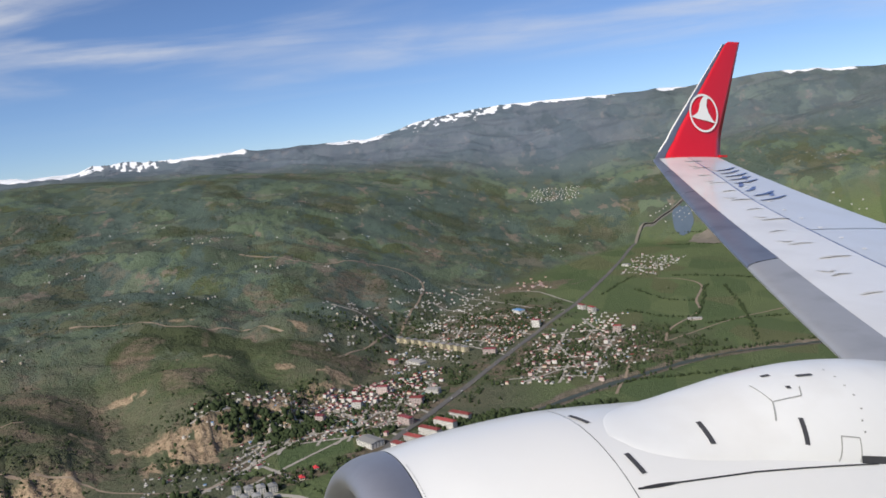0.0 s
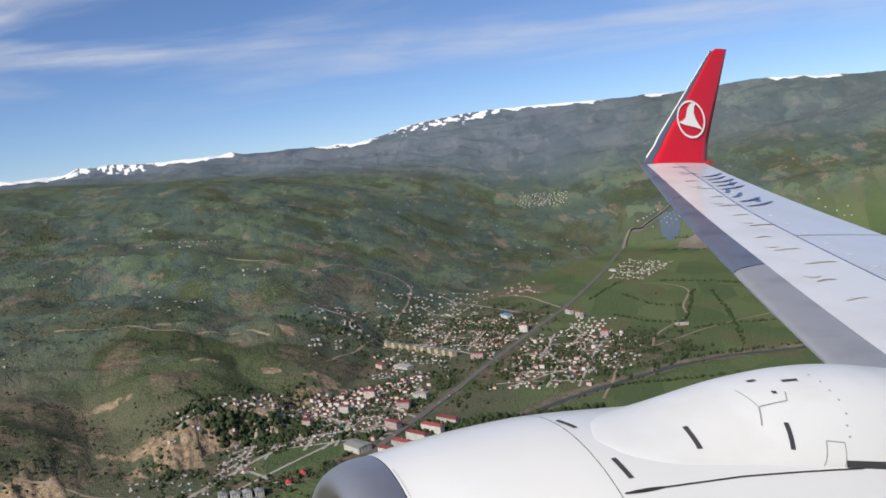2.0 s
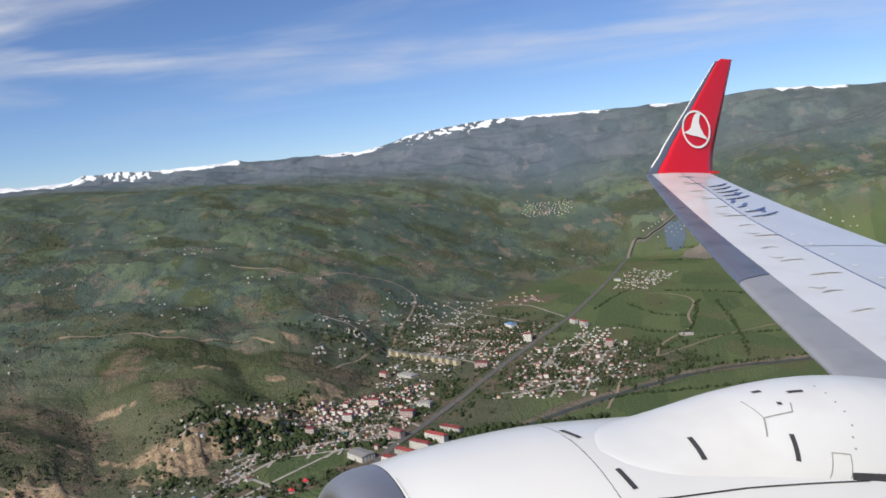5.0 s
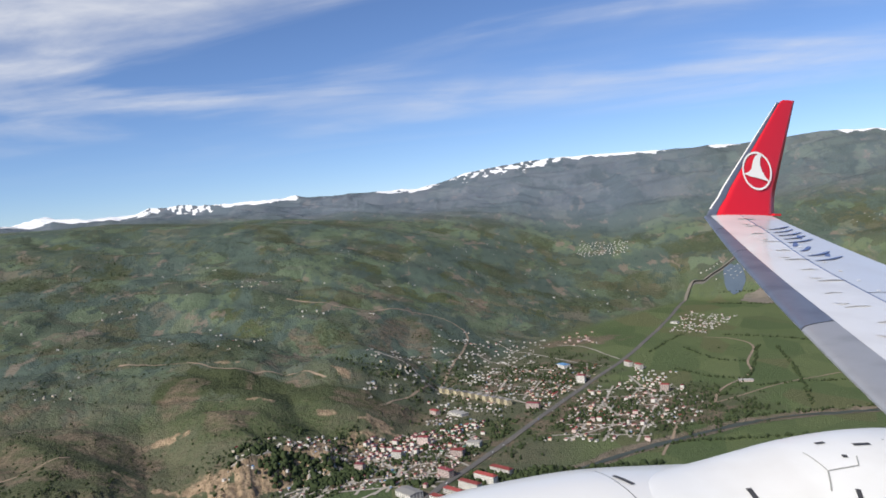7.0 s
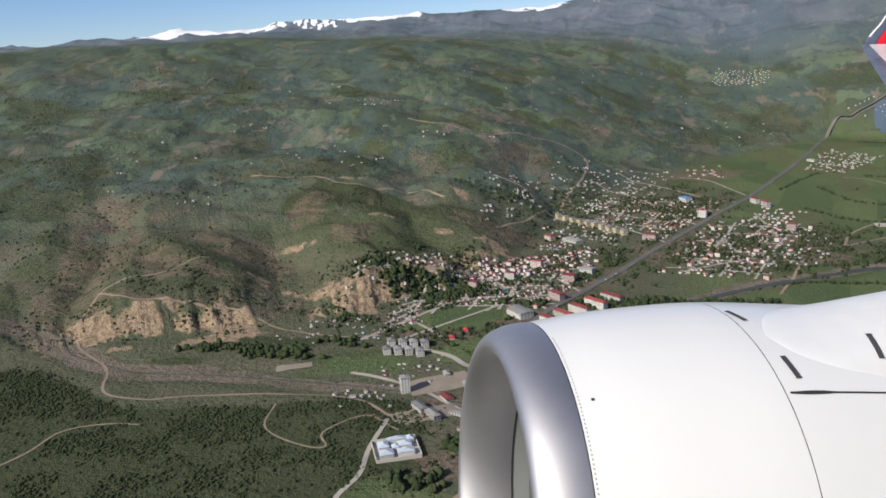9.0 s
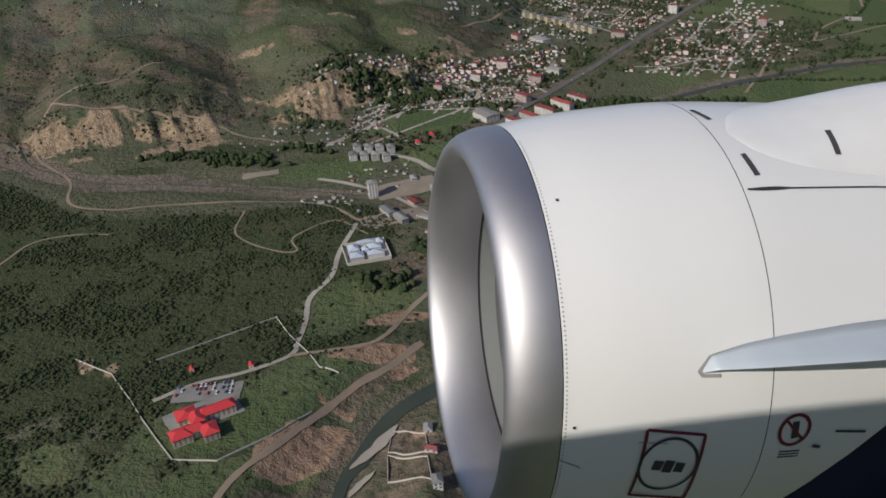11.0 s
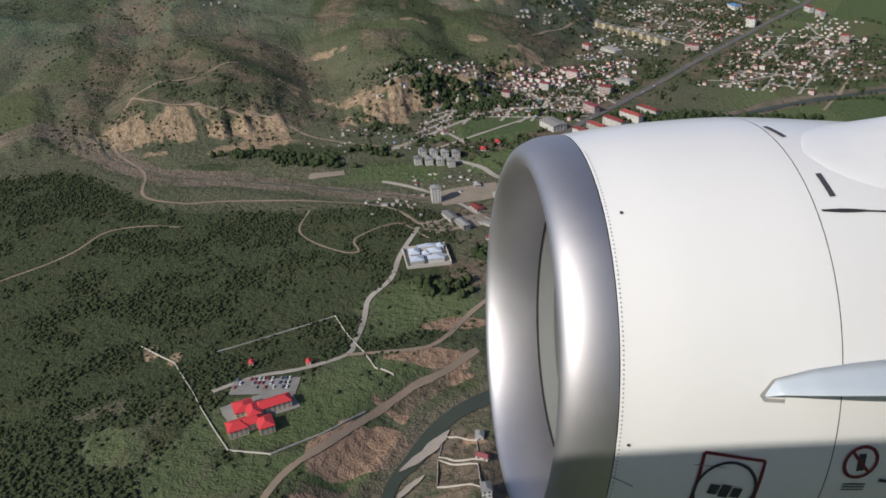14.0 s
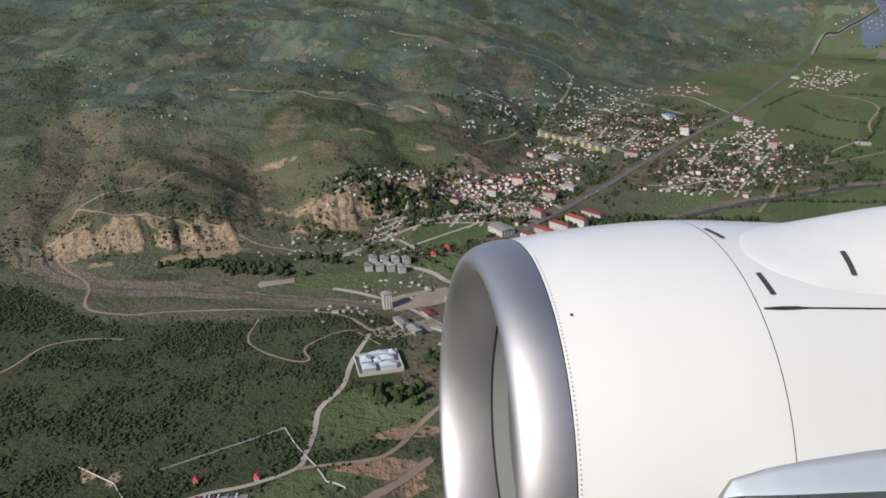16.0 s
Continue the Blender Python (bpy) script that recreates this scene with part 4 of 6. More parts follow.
for a, b in ((Y_ROOT, 9.17), (9.20, 14.9)):
    part("flap_panel", wing_skin("flap_panel", lambda y: hinge_depth(y) + 0.022, wing_chord, M_wing, a, b, 30), wing, "pale blue-grey control surface")
part("tip_panel", wing_skin("tip_panel", lambda y: hinge_depth(y) + 0.004, wing_chord, M_wing, 14.915, Y_TIP, 8), wing)
low_vs = [wing_low(Y_ROOT + (Y_TIP - Y_ROOT) * i / 40, wing_chord(Y_ROOT + (Y_TIP - Y_ROOT) * i / 40) * j / 12) for i in range(41) for j in range(13)]
part("lower_skin", mesh_of("lower_skin", low_vs, grid_faces(41, 13), M_wing), wing)


def wing_strip(name, pts, width, mat, lift=0.006, steps=6, parent=None):
    path = []
    for a, b in zip(pts, pts[1:]):
        path += [(a[0] + (b[0] - a[0]) * i / steps, a[1] + (b[1] - a[1]) * i / steps) for i in range(steps)]
    path.append(pts[-1])
    p3 = [wing_top(y, c, lift) for y, c in path]
    vs = []
    for i, p in enumerate(p3):
        t = (p3[min(i + 1, len(p3) - 1)] - p3[max(i - 1, 0)]).normalized()
        side = t.cross(Vector((0, 0, 1))).normalized() * width / 2 * (0.35 + 0.65 * math.sin(math.pi * (i + 0.5) / len(p3)))
        vs += [p + side, p - side]
    return part(name, mesh_of(name, vs, grid_faces(len(p3), 2), mat), parent or wing)


random.seed(4)
for k in range(13):  # soot trails behind the slat tracks
    y = 6.3 + k * 0.72
    c = slat_depth(y) + 0.35 + 0.25 * random.random()
    ln = 0.3 + 0.3 * random.random()
    tagged(wing_strip("soot_trail", [(y, c), (y + 0.05, c + ln * 0.5), (y + 0.02, c + ln)], (0.04 + 0.06 * random.random()) * (0.8 if k % 3 == 1 else 1.1), M_soot_dark if k % 3 == 1 else M_soot), "sooty dark trail" if k % 3 == 1 else "faint sooty grey trail")
    if k % 2:
        wing_strip("soot_trail", [(y + 0.25, c - 0.1), (y + 0.16, c + 0.05), (y + 0.2, c + 0.16)], 0.05, M_soot)
for k in range(9):  # hinge-line fasteners
    y = 7.4 + k * 0.62
    wing_strip("fastener", [(y, hinge_depth(y) + 0.26), (y + 0.05, hinge_depth(y) + 0.29)], 0.07, M_mark_white, steps=2)
# lettering on the wing kept as plain slanted bars
for y, w, wd in ((11.25, 0.75, 0.13), (11.62, 0.62, 0.15), (12.0, 0.34, 0.12), (12.38, 0.16, 0.10), (12.72, 0.72, 0.14), (13.02, 0.66, 0.13), (13.34, 0.70, 0.14), (13.62, 0.60, 0.12), (13.92, 0.62, 0.13)):
    c = hinge_depth(y) + 0.14
    wing_strip("lettering_bar", [(y, c), (y + 0.16, c + w * 0.5), (y + 0.42, c + w)], wd, M_mark_blue, steps=4)
for y, w in ((11.3, 0.5), (12.8, 0.5)):
    c = hinge_depth(y) + 0.14 + w
    wing_strip("lettering_bar", [(y + 0.3, c - 0.1), (y + 0.62, c - 0.02)], 0.12, M_mark_blue, steps=3)

# ---- winglet
winglet = empty_thing("winglet", AC, "red upswept winglet with a white ring emblem", "winglet")


def winglet_point(s, u, off=0.0):
    """s: 0 at the wing to 1 at the tip; u: 0 at the leading edge to 1 at the trailing edge."""
    bend = min(1.0, s / 0.22)
    y = 15.45 + 0.14 * math.sin(bend * math.pi / 2) + 0.42 * s
    z = 0.70 - 0.12 * (1 - bend) ** 2 + 2.74 * s - 0.02
    le = 11.02 + 0.45 * min(1, s / 0.12) ** 1.4 * 0.3 + 2.25 * s
    te = 12.87 + 1.01 * s
    if s > 0.97:
        le += (s - 0.97) * 3.0
    return Vector((le + (te - le) * u, y + off, z - 0.05 * (1 - s) * u))


def winglet_sheet(name, ua, ub, s0, s1, mat, ns=40, nu=8, thick=0.07):
    vs = []
    for i in range(ns + 1):
        s = s0 + (s1 - s0) * i / ns
        th = thick * (1 - 0.6 * s)
        ring = [(ua + (ub - ua) * j / nu, -1) for j in range(nu + 1)] + [(ub - (ub - ua) * j / nu, 1) for j in range(nu + 1)]
        for u, sd in ring:
            bulge = 1.6 * math.sqrt(max(0, u)) * (1 - u) + 0.02
            vs.append(winglet_point(s, u, sd * th * bulge))
    m = 2 * (nu + 1)
    fs = grid_faces(ns + 1, m, True) + [tuple(range(m)), tuple(range(ns * m, ns * m + m))]
    return mesh_of(name, vs, fs, mat)


part("blade", winglet_sheet("blade", 0.13, 1.0, 0.0, 1.0, M_red), winglet, "glossy red winglet blade")
part("leading_edge", winglet_sheet("leading_edge", 0.0, 0.125, 0.0, 0.975, M_slat), winglet, "bare metal leading edge")
part("edge_strip", winglet_sheet("edge_strip", -0.006, 0.014, 0.04, 0.97, M_mark_white, thick=0.10), winglet, "bright white leading edge strip")
EC, ER = (12.56, 1.64), 0.46


def on_winglet(x, z, off=-0.056):
    s = (z - 0.68) / 2.74
    p = winglet_point(s, 0.5)
    return Vector((x, p.y + off, z))


vs, fs = [], []
for k in range(64):
    a = k / 64 * 2 * math.pi
    for r in (ER, ER - 0.05):
        vs.append(on_winglet(EC[0] + r * math.cos(a) * 0.90, EC[1] + r * math.sin(a)))
fs = grid_faces(64, 2) + [(126, 127, 1, 0)]
part("emblem_ring", mesh_of("emblem_ring", vs, fs, M_mark_white), winglet, "white ring emblem")
shape = [(-0.40, -0.08), (-0.27, -0.04), (-0.17, 0.03), (-0.13, 0.13), (-0.09, 0.25), (-0.01, 0.36), (0.10, 0.42), (0.21, 0.41), (0.13, 0.31), (0.10, 0.17), (0.14, 0.02), (0.22, -0.12), (0.36, -0.26), (0.18, -0.21), (0.0, -0.17), (-0.2, -0.14)]
vs = [on_winglet(EC[0] + x * 0.95, EC[1] + z) for x, z in shape]
part("emblem_swoosh", mesh_of("emblem_swoosh", vs, [tuple(range(len(vs)))], M_mark_white, False), winglet, "white curved swoosh")
wt_vs = [winglet_point(0.02, u, -0.11) + Vector((0.0, 0, -0.01)) for u in (0.96, 1.06)] + [winglet_point(0.02, u, 0.08) + Vector((0, 0, -0.01)) for u in (0.96, 1.06)]
wt_vs += [v + Vector((0, 0, 0.045)) for v in wt_vs]
part("tail_light_fairing", mesh_of("tail_light_fairing", wt_vs, [(0, 1, 3, 2), (4, 6, 7, 5), (0, 4, 5, 1), (2, 3, 7, 6), (1, 5, 7, 3), (0, 2, 6, 4)], M_red, False), winglet)

# ---- fuselage wall with the cabin window that the camera looks through
fuselage = empty_thing("fuselage", AC, "white aircraft fuselage tube with a dark cabin window", "fuselage")
FY, FZ, FR = -1.70, -0.48, 1.88
vs, sec = [], 96
stations = [(-13.5, 0.05), (-13.3, 0.35), (-12.6, 0.85), (-11.5, 1.3), (-10, 1.65), (-8.4, 1.84), (-7, 1.88), (-0.22, 1.88), (0.27, 1.88), (8, 1.88), (14, 1.86), (20, 1.2), (24, 0.5), (24.1, 0.02)]
for x, r in stations:
    for j in range(sec):
        a = 2 * math.pi * j / sec
        vs.append((x, FY + r * math.cos(a), FZ - (1.88 - r) * 0.25 + r * math.sin(a)))
fs = [f for f in grid_faces(len(stations), sec, True) if not (f[0] // sec == 7 and 1 <= f[0] % sec <= 5)]
part("body_tube", mesh_of("body_tube", vs, fs, M_white), fuselage)
M_frame = material("dark_window_seal", (0.018, 0.019, 0.024), 0.9, vary=0.1, spec=0.1)
vs = []
for k in range(72):
    a = 2 * math.pi * k / 72
    for grow, dy in ((1.0, 0.105), (1.04, 0.122), (1.3, 0.122), (2.6, 0.0)):
        x, z = 0.12 * (0.2 + 1.16 * grow * math.cos(a)), 0.12 * (-0.24 + 1.12 * grow * math.sin(a))
        y = dy if dy else FY + math.sqrt(FR * FR - (z - FZ) ** 2) - 0.012
        vs.append((x, min(y, FY + math.sqrt(FR * FR - (z - FZ) ** 2) - 0.008), z))
fs = grid_faces(72, 4) + [(284 + j, 284 + j + 1, j + 1, j) for j in range(3)]
part("window_frame", mesh_of("window_frame", vs, fs, M_frame), fuselage, "dark rubber window surround")

# ---------------------------------------------------------------- roads, tracks, water
M_asphalt = material("old_asphalt", (0.115, 0.11, 0.105), 0.9, vary=0.2, scale=0.3, dirt=(0.17, 0.155, 0.135), dirt_scale=0.03)
M_verge = material("stony_verge", (0.165, 0.15, 0.125), 0.95, vary=0.25, scale=0.2, dirt=(0.12, 0.115, 0.085), dirt_scale=0.03)
M_concrete = material("pale_concrete", (0.40, 0.385, 0.355), 0.85, vary=0.15, scale=0.4)
M_track = material("dusty_track", (0.285, 0.215, 0.155), 0.95, vary=0.2, scale=0.2, dirt=(0.20, 0.17, 0.13), dirt_scale=0.02)
M_street = material("village_street", (0.38, 0.345, 0.295), 0.95, vary=0.2, scale=0.2, dirt=(0.23, 0.21, 0.18), dirt_scale=0.02)
M_water = material("green_river_water", (0.05, 0.062, 0.048), 0.45, vary=0.25, scale=0.05, spec=0.25)
M_sand = material("pale_sand", (0.34, 0.30, 0.255), 0.95, vary=0.15, scale=0.15)
M_wall_stone = material("whitewashed_wall", (0.50, 0.47, 0.415), 0.9, vary=0.12, scale=0.4)


def spline(pts, step=9.0):
    """Catmull-Rom line through plan points, in even short steps."""
    p = [Vector(q[:2]) for q in pts]
    p = [p[0] * 2 - p[1]] + p + [p[-1] * 2 - p[-2]]
    out = []
    for i in range(1, len(p) - 2):
        k = max(2, int((p[i + 1] - p[i]).length / step))
        for j in range(k):
            t = j / k
            out.append(0.5 * ((2 * p[i]) + (p[i + 1] - p[i - 1]) * t + (2 * p[i - 1] - 5 * p[i] + 4 * p[i + 1] - p[i + 2]) * t * t
                              + (3 * p[i] - p[i - 1] - 3 * p[i + 1] + p[i + 2]) * t**3))
    out.append(p[-2])
    return out


def ribbon_mesh(name, line, width, mat, lift=0.5, shift=0.0, wobble=0.0):
    c, rows = [], []
    for i, q in enumerate(line):
        t = (line[min(i + 1, len(line) - 1)] - line[max(i - 1, 0)]).normalized()
        s = Vector((t.y, -t.x))
        w = width * (1 + wobble * math.sin(i * 1.7) * math.sin(i * 0.61))
        c += [q + s * (shift - w / 2), q + s * (shift - w / 6), q + s * (shift + w / 6), q + s * (shift + w / 2)]
    xy = np.array([(v.x, v.y) for v in c])
    z = height(xy[:, 0], xy[:, 1]).reshape(-1, 4)
    z = np.repeat(z.max(1, keepdims=True), 4, 1) if width > 12 else z
    z = z.ravel() + lift
    return mesh_of(name, [(a, b, h) for (a, b), h in zip(xy, z)], [f[::-1] for f in grid_faces(len(line), 4)], mat)


def sites(pts):
    return [site(*p) for p in pts]


def road(name, pts, width, mat, label, lift=0.6, wobble=0.0):
    return tagged(new(name, ribbon_mesh(name, spline(sites(pts)), width, mat, lift, 0, wobble)), label, "road", kind="structure")


MAIN = [(17.4, 4.5), (16.4, 5.3), (15.2, 6.1), (13.8, 7.3), (12.3, 8.8), (9.5, 11.1), (6.2, 13.1), (2.8, 15.1), (-0.2, 16.9), (-3.3, 18.5), (-6.2, 20.2), (-8.6, 23), (-10.4, 26.4), (-10.6, 29.2), (-10.0, 32), (-8.8, 36), (-7, 41), (-5, 48)]
main_line = spline(sites(MAIN))
road_main = tagged(new("road_main", ribbon_mesh("road_main", main_line, 13.5, M_verge, 0.7)), "wide dusty verge of the valley highway", "road", kind="structure")
for sh in (-3.6, 3.6):
    tagged(part("carriageway", ribbon_mesh("carriageway", main_line, 6.2, M_asphalt, 1.0, sh), road_main), "dark asphalt carriageway")
part("median", ribbon_mesh("median", main_line, 0.8, M_verge, 1.3, 0), road_main)
for k, (nm, pts, w, mat, lb) in enumerate((
        ("road_hillside", [(-14.5, 5.0), (-12.0, 5.5), (-9.2, 6.4), (-5.5, 6.9), (-3.5, 7.5), (-1.8, 8.8), (-2.5, 10.4), (-4.8, 12.2), (-8.5, 13.2)], 6, M_track, "pale unpaved road winding down the hillside"),
        ("road_lower_town", [(-19.4, 20.6), (-16.4, 19.8), (-14.0, 19.0), (-11.2, 18.35), (-8.2, 18.2), (-5.6, 18.4), (-3.6, 18.7)], 8, M_street, "dusty street at the edge of town"),
        ("road_bypass", [(-20.3, 22.9), (-17.5, 23.6), (-14.9, 24.6), (-12.2, 26.0), (-10.8, 26.8)], 6, M_street, "dusty road on a low embankment"),
        ("road_link", [(-14.8, 21.6), (-12.6, 22.3), (-11.3, 23.0), (-9.2, 23.6)], 9, M_street, "dusty link road beside the green field"),
        ("road_terrace", [(-17.8, 26.4), (-19.4, 28.2), (-20.4, 29.9), (-22.4, 31.2), (-23.0, 32.6), (-24.1, 34.1), (-24.9, 34.9), (-29.2, 35.4), (-32.5, 35.2), (-36.5, 35.5)], 6, M_street, "grey dusty lane to the hillside hotel"),
        ("road_terrace_east", [(-24.9, 34.9), (-19, 35.2), (-16.6, 34.6), (-14.4, 33.2), (-12, 31.6)], 6, M_track, "dusty road along the terrace edge"),
        ("track_scarp", [(-37, 45), (-32.4, 42.3), (-28, 40.9), (-23.7, 39.6), (-19.5, 38.0), (-16.6, 36.9), (-13.4, 35.6)], 6, M_track, "bare earth track along the river bluff"),
        ("track_wash", [(-29.5, 13.5), (-34.5, 14.1), (-37.4, 15.2), (-39.0, 17.7), (-37.5, 19.8), (-37.9, 21.3), (-35.5, 22.3), (-32.0, 22.8), (-24.5, 23.9), (-20.0, 24.8), (-17.6, 26.2)], 4.5, M_track, "pale dirt road beside the dry wash"),
        ("track_upper", [(-37.2, 14.9), (-34.9, 15.6), (-30.6, 16.7), (-27.6, 17.6), (-24.5, 19.4), (-20, 20.4), (-17, 20.2)], 4, M_track, "pale dirt track on the bluff top"),
        ("track_loop", [(-26.2, 24.3), (-27.2, 25.8), (-24.6, 27.4), (-22.8, 27.7), (-22.9, 26.7), (-19.5, 26.0), (-17.0, 27.2)], 2.6, M_track, "narrow looping dirt track in the scrub"),
        ("track_wood", [(-50, 24.6), (-44, 24.0), (-41, 23.2), (-38, 23.4), (-36, 23.9)], 3.2, M_track, "pale bare track through scrub"),
        ("track_field", [(11.0, 15.7), (14.5, 14.6), (18.5, 13.4), (23, 12.4), (29, 11.4)], 5, M_track, "straight pale farm track between fields"),
        ("track_village", [(14.9, 9.9), (16.8, 10.1), (18.0, 10.6), (17.6, 11.6), (17.7, 12.4), (15.7, 13.5), (15.2, 14.6)], 6, M_track, "farm track winding from the village"),
        ("track_bank", [(11.5, 17.8), (12.4, 16.3), (12.9, 15.2)], 5, M_track, "short pale track to the river"),
        ("track_hill_west", [(-26, 8.2), (-22.5, 8.6), (-19, 9.4), (-15.5, 10.2), (-12.2, 10.9)], 5, M_track, "faint track across the hillside"))):
    road(nm, pts, w, mat, lb, 0.9 if "hill" in nm or "upper" in nm else 0.6, 0.18 if mat is M_track else 0.05)


def water_sheet(name, line, width, level, mat, label):
    vs = []
    for i, q in enumerate(line):
        t = (line[min(i + 1, len(line) - 1)] - line[max(i - 1, 0)]).normalized()
        s = Vector((t.y, -t.x))
        w = width * (1 + 0.35 * math.sin(i * 0.37) * math.sin(i * 0.13))
        z = float(height(q.x, q.y)) + level
        vs += [(q.x - s.x * w / 2, q.y - s.y * w / 2, z), (q.x + s.x * w / 2, q.y + s.y * w / 2, z)]
    return tagged(new(name, mesh_of(name, vs, [f[::-1] for f in grid_faces(len(line), 2)], mat)), label, "water", kind="structure")


river_line = spline(RIVER, 8)
water_sheet("water_river", river_line, 15, 0.7, M_water, "dark green shallow river between gravel banks")
water_sheet("water_channel", [q + Vector((0, 6 * math.sin(i * 0.2))) for i, q in enumerate(spline(WASH, 10))][20:], 3, 0.5, M_water, "thin stream in a dry stony wash")


def flat_patch(name, az, dep, ra, rb, turn, mat, label, lift=0.9, category="ground", wob=0.22, seed=1, square=False):
    """An uneven flat patch lying on the land (sandbar, yard, pond)."""
    x0, y0, _ = site(az, dep)
    rnd = random.Random(seed)
    ph = [rnd.random() * 6.28 for _ in range(4)]
    c, s = math.cos(radians(turn)), math.sin(radians(turn))
    vs = [(x0, y0)]
    for ring in (0.5, 1.0):
        for k in range(40):
            a = 2 * math.pi * k / 40
            r = ring * (1 + wob * (math.sin(2 * a + ph[0]) + 0.6 * math.sin(3 * a + ph[1]) + 0.4 * math.sin(7 * a + ph[2])))
            r = r / max(abs(math.cos(a)), abs(math.sin(a))) if square else r
            u, v = ra * r * math.cos(a), rb * r * math.sin(a)
            vs.append((x0 + u * c - v * s, y0 + u * s + v * c))
    xy = np.array(vs)
    z = height(xy[:, 0], xy[:, 1]) + lift
    fs = [(0, 1 + k, 1 + (k + 1) % 40) for k in range(40)] + [(1 + k, 41 + k, 41 + (k + 1) % 40, 1 + (k + 1) % 40) for k in range(40)]
    return tagged(new(name, mesh_of(name, [(a, b, h) for (a, b), h in zip(xy, z)], fs, mat)), label, category, kind="structure")


flat_patch("ground_sandbar", -18.6, 42.4, 24, 6, 60, M_sand, "pale sandbar beside the river", 1.6)
flat_patch("ground_shoal", -20.6, 44.8, 12, 4, 60, M_sand, "pale gravel shoal in the river", 1.6, seed=3)
M_yard = material("dusty_yard", (0.26, 0.215, 0.17), 0.95, vary=0.2, scale=0.15, dirt=(0.19, 0.165, 0.13), dirt_scale=0.03)
flat_patch("ground_dusty_yard", -13.4, 24.2, 46, 24, 28, M_yard, "bare dusty yard beside workshops", 0.6, "yard", 0.05, 11, True)
flat_patch("ground_work_yard", -14.6, 26.2, 44, 20, 35, M_yard, "bare dusty yard round the long sheds", 0.6, "yard", 0.06, 12, True)
flat_patch("ground_tan_field", -24.5, 21.9, 26, 9, 20, M_yard, "ploughed tan plot beside the wash", 0.6, "field", 0.04, 13, True)
flat_patch("water_pond", 17.1, 6.1, 38, 60, -10, material("pond_water", (0.085, 0.115, 0.155), 0.3, vary=0.15, scale=0.02, spec=0.4), "grey-blue pond in the river plain", 2.0, "water", 0.12, 4)
flat_patch("ground_gravel_pit", 18.6, 7.5, 70, 95, -15, material("grey_gravel", (0.185, 0.160, 0.130), 0.95, vary=0.25, scale=0.03, dirt=(0.10, 0.11, 0.07), dirt_scale=0.02), "grey gravel flats beside the pond", 0.7, seed=5)

# ---------------------------------------------------------------- houses
PAINT = {
    "white": material("white_plaster", (0.60, 0.58, 0.54), 0.85, vary=0.08, scale=0.6, dirt=(0.50, 0.47, 0.42), dirt_scale=0.15, random_tint=0.3),
    "cream": material("cream_plaster", (0.55, 0.47, 0.36), 0.85, vary=0.08, scale=0.6, dirt=(0.5, 0.43, 0.33), dirt_scale=0.15, random_tint=0.2),
    "pink": material("salmon_plaster", (0.52, 0.42, 0.385), 0.85, vary=0.08, scale=0.6, random_tint=0.25),
    "yellow": material("ochre_plaster", (0.56, 0.485, 0.32), 0.85, vary=0.08, scale=0.6, random_tint=0.1),
    "grey": material("bare_block_wall", (0.40, 0.37, 0.34), 0.9, vary=0.15, scale=0.6, random_tint=0.3),
}
ROOF = {
    "red": material("red_tile_roof", (0.25, 0.046, 0.042), 0.75, vary=0.2, scale=0.9, dirt=(0.15, 0.04, 0.037), dirt_scale=0.1, random_tint=0.35),
    "maroon": material("maroon_sheet_roof", (0.20, 0.042, 0.050), 0.6, vary=0.15, scale=0.5, random_tint=0.3),
    "tin": material("grey_tin_roof", (0.30, 0.295, 0.285), 0.55, metal=0.2, vary=0.2, scale=0.6, dirt=(0.24, 0.19, 0.16), dirt_scale=0.12, random_tint=0.4),
    "pale": material("pale_sheet_roof", (0.31, 0.30, 0.285), 0.6, vary=0.12, scale=0.5, dirt=(0.33, 0.31, 0.29), dirt_scale=0.1, random_tint=0.25),
    "green": material("green_sheet_roof", (0.10, 0.25, 0.19), 0.6, vary=0.15, scale=0.5, random_tint=0.3),
    "blue": material("blue_sheet_roof", (0.10, 0.25, 0.48), 0.5, vary=0.15, scale=0.5, random_tint=0.15),
    "bright": material("bright_red_roof", (0.56, 0.045, 0.05), 0.55, vary=0.08, scale=0.6, random_tint=0.05),
}
M_pane = material("dark_window_glass", (0.06, 0.075, 0.09), 0.2, vary=0.3, scale=0.5)


def box_data(name, w, l, h, mat, z0=-4.0):
    vs = [(x, y, z) for z in (z0, h) for x, y in ((-w / 2, -l / 2), (w / 2, -l / 2), (w / 2, l / 2), (-w / 2, l / 2))]
    fs = [(0, 3, 2, 1), (4, 5, 6, 7), (0, 1, 5, 4), (1, 2, 6, 5), (2, 3, 7, 6), (3, 0, 4, 7)]
    return mesh_of(name, vs, fs, mat, False)


def roof_data(name, w, l, z, rise, mat, hip=0.0, over=0.5, thick=0.25):
    """A ridged roof along the length, with eaves; hip: how far the ridge stops short of the gables."""
    a, b = w / 2 + over, l / 2 + over
    vs = [(-a, -b, z), (a, -b, z), (a, b, z), (-a, b, z), (0, -b + hip, z + rise), (0, b - hip, z + rise)]
    vs += [(x, y, zz - thick) for x, y, zz in vs[:4]]
    fs = [(0, 1, 4), (1, 2, 5, 4), (2, 3, 5), (3, 0, 4, 5), (6, 9, 8, 7), (0, 6, 7, 1), (1, 7, 8, 2), (2, 8, 9, 3), (3, 9, 6, 0)]
    return mesh_of(name, vs, fs, mat, False)


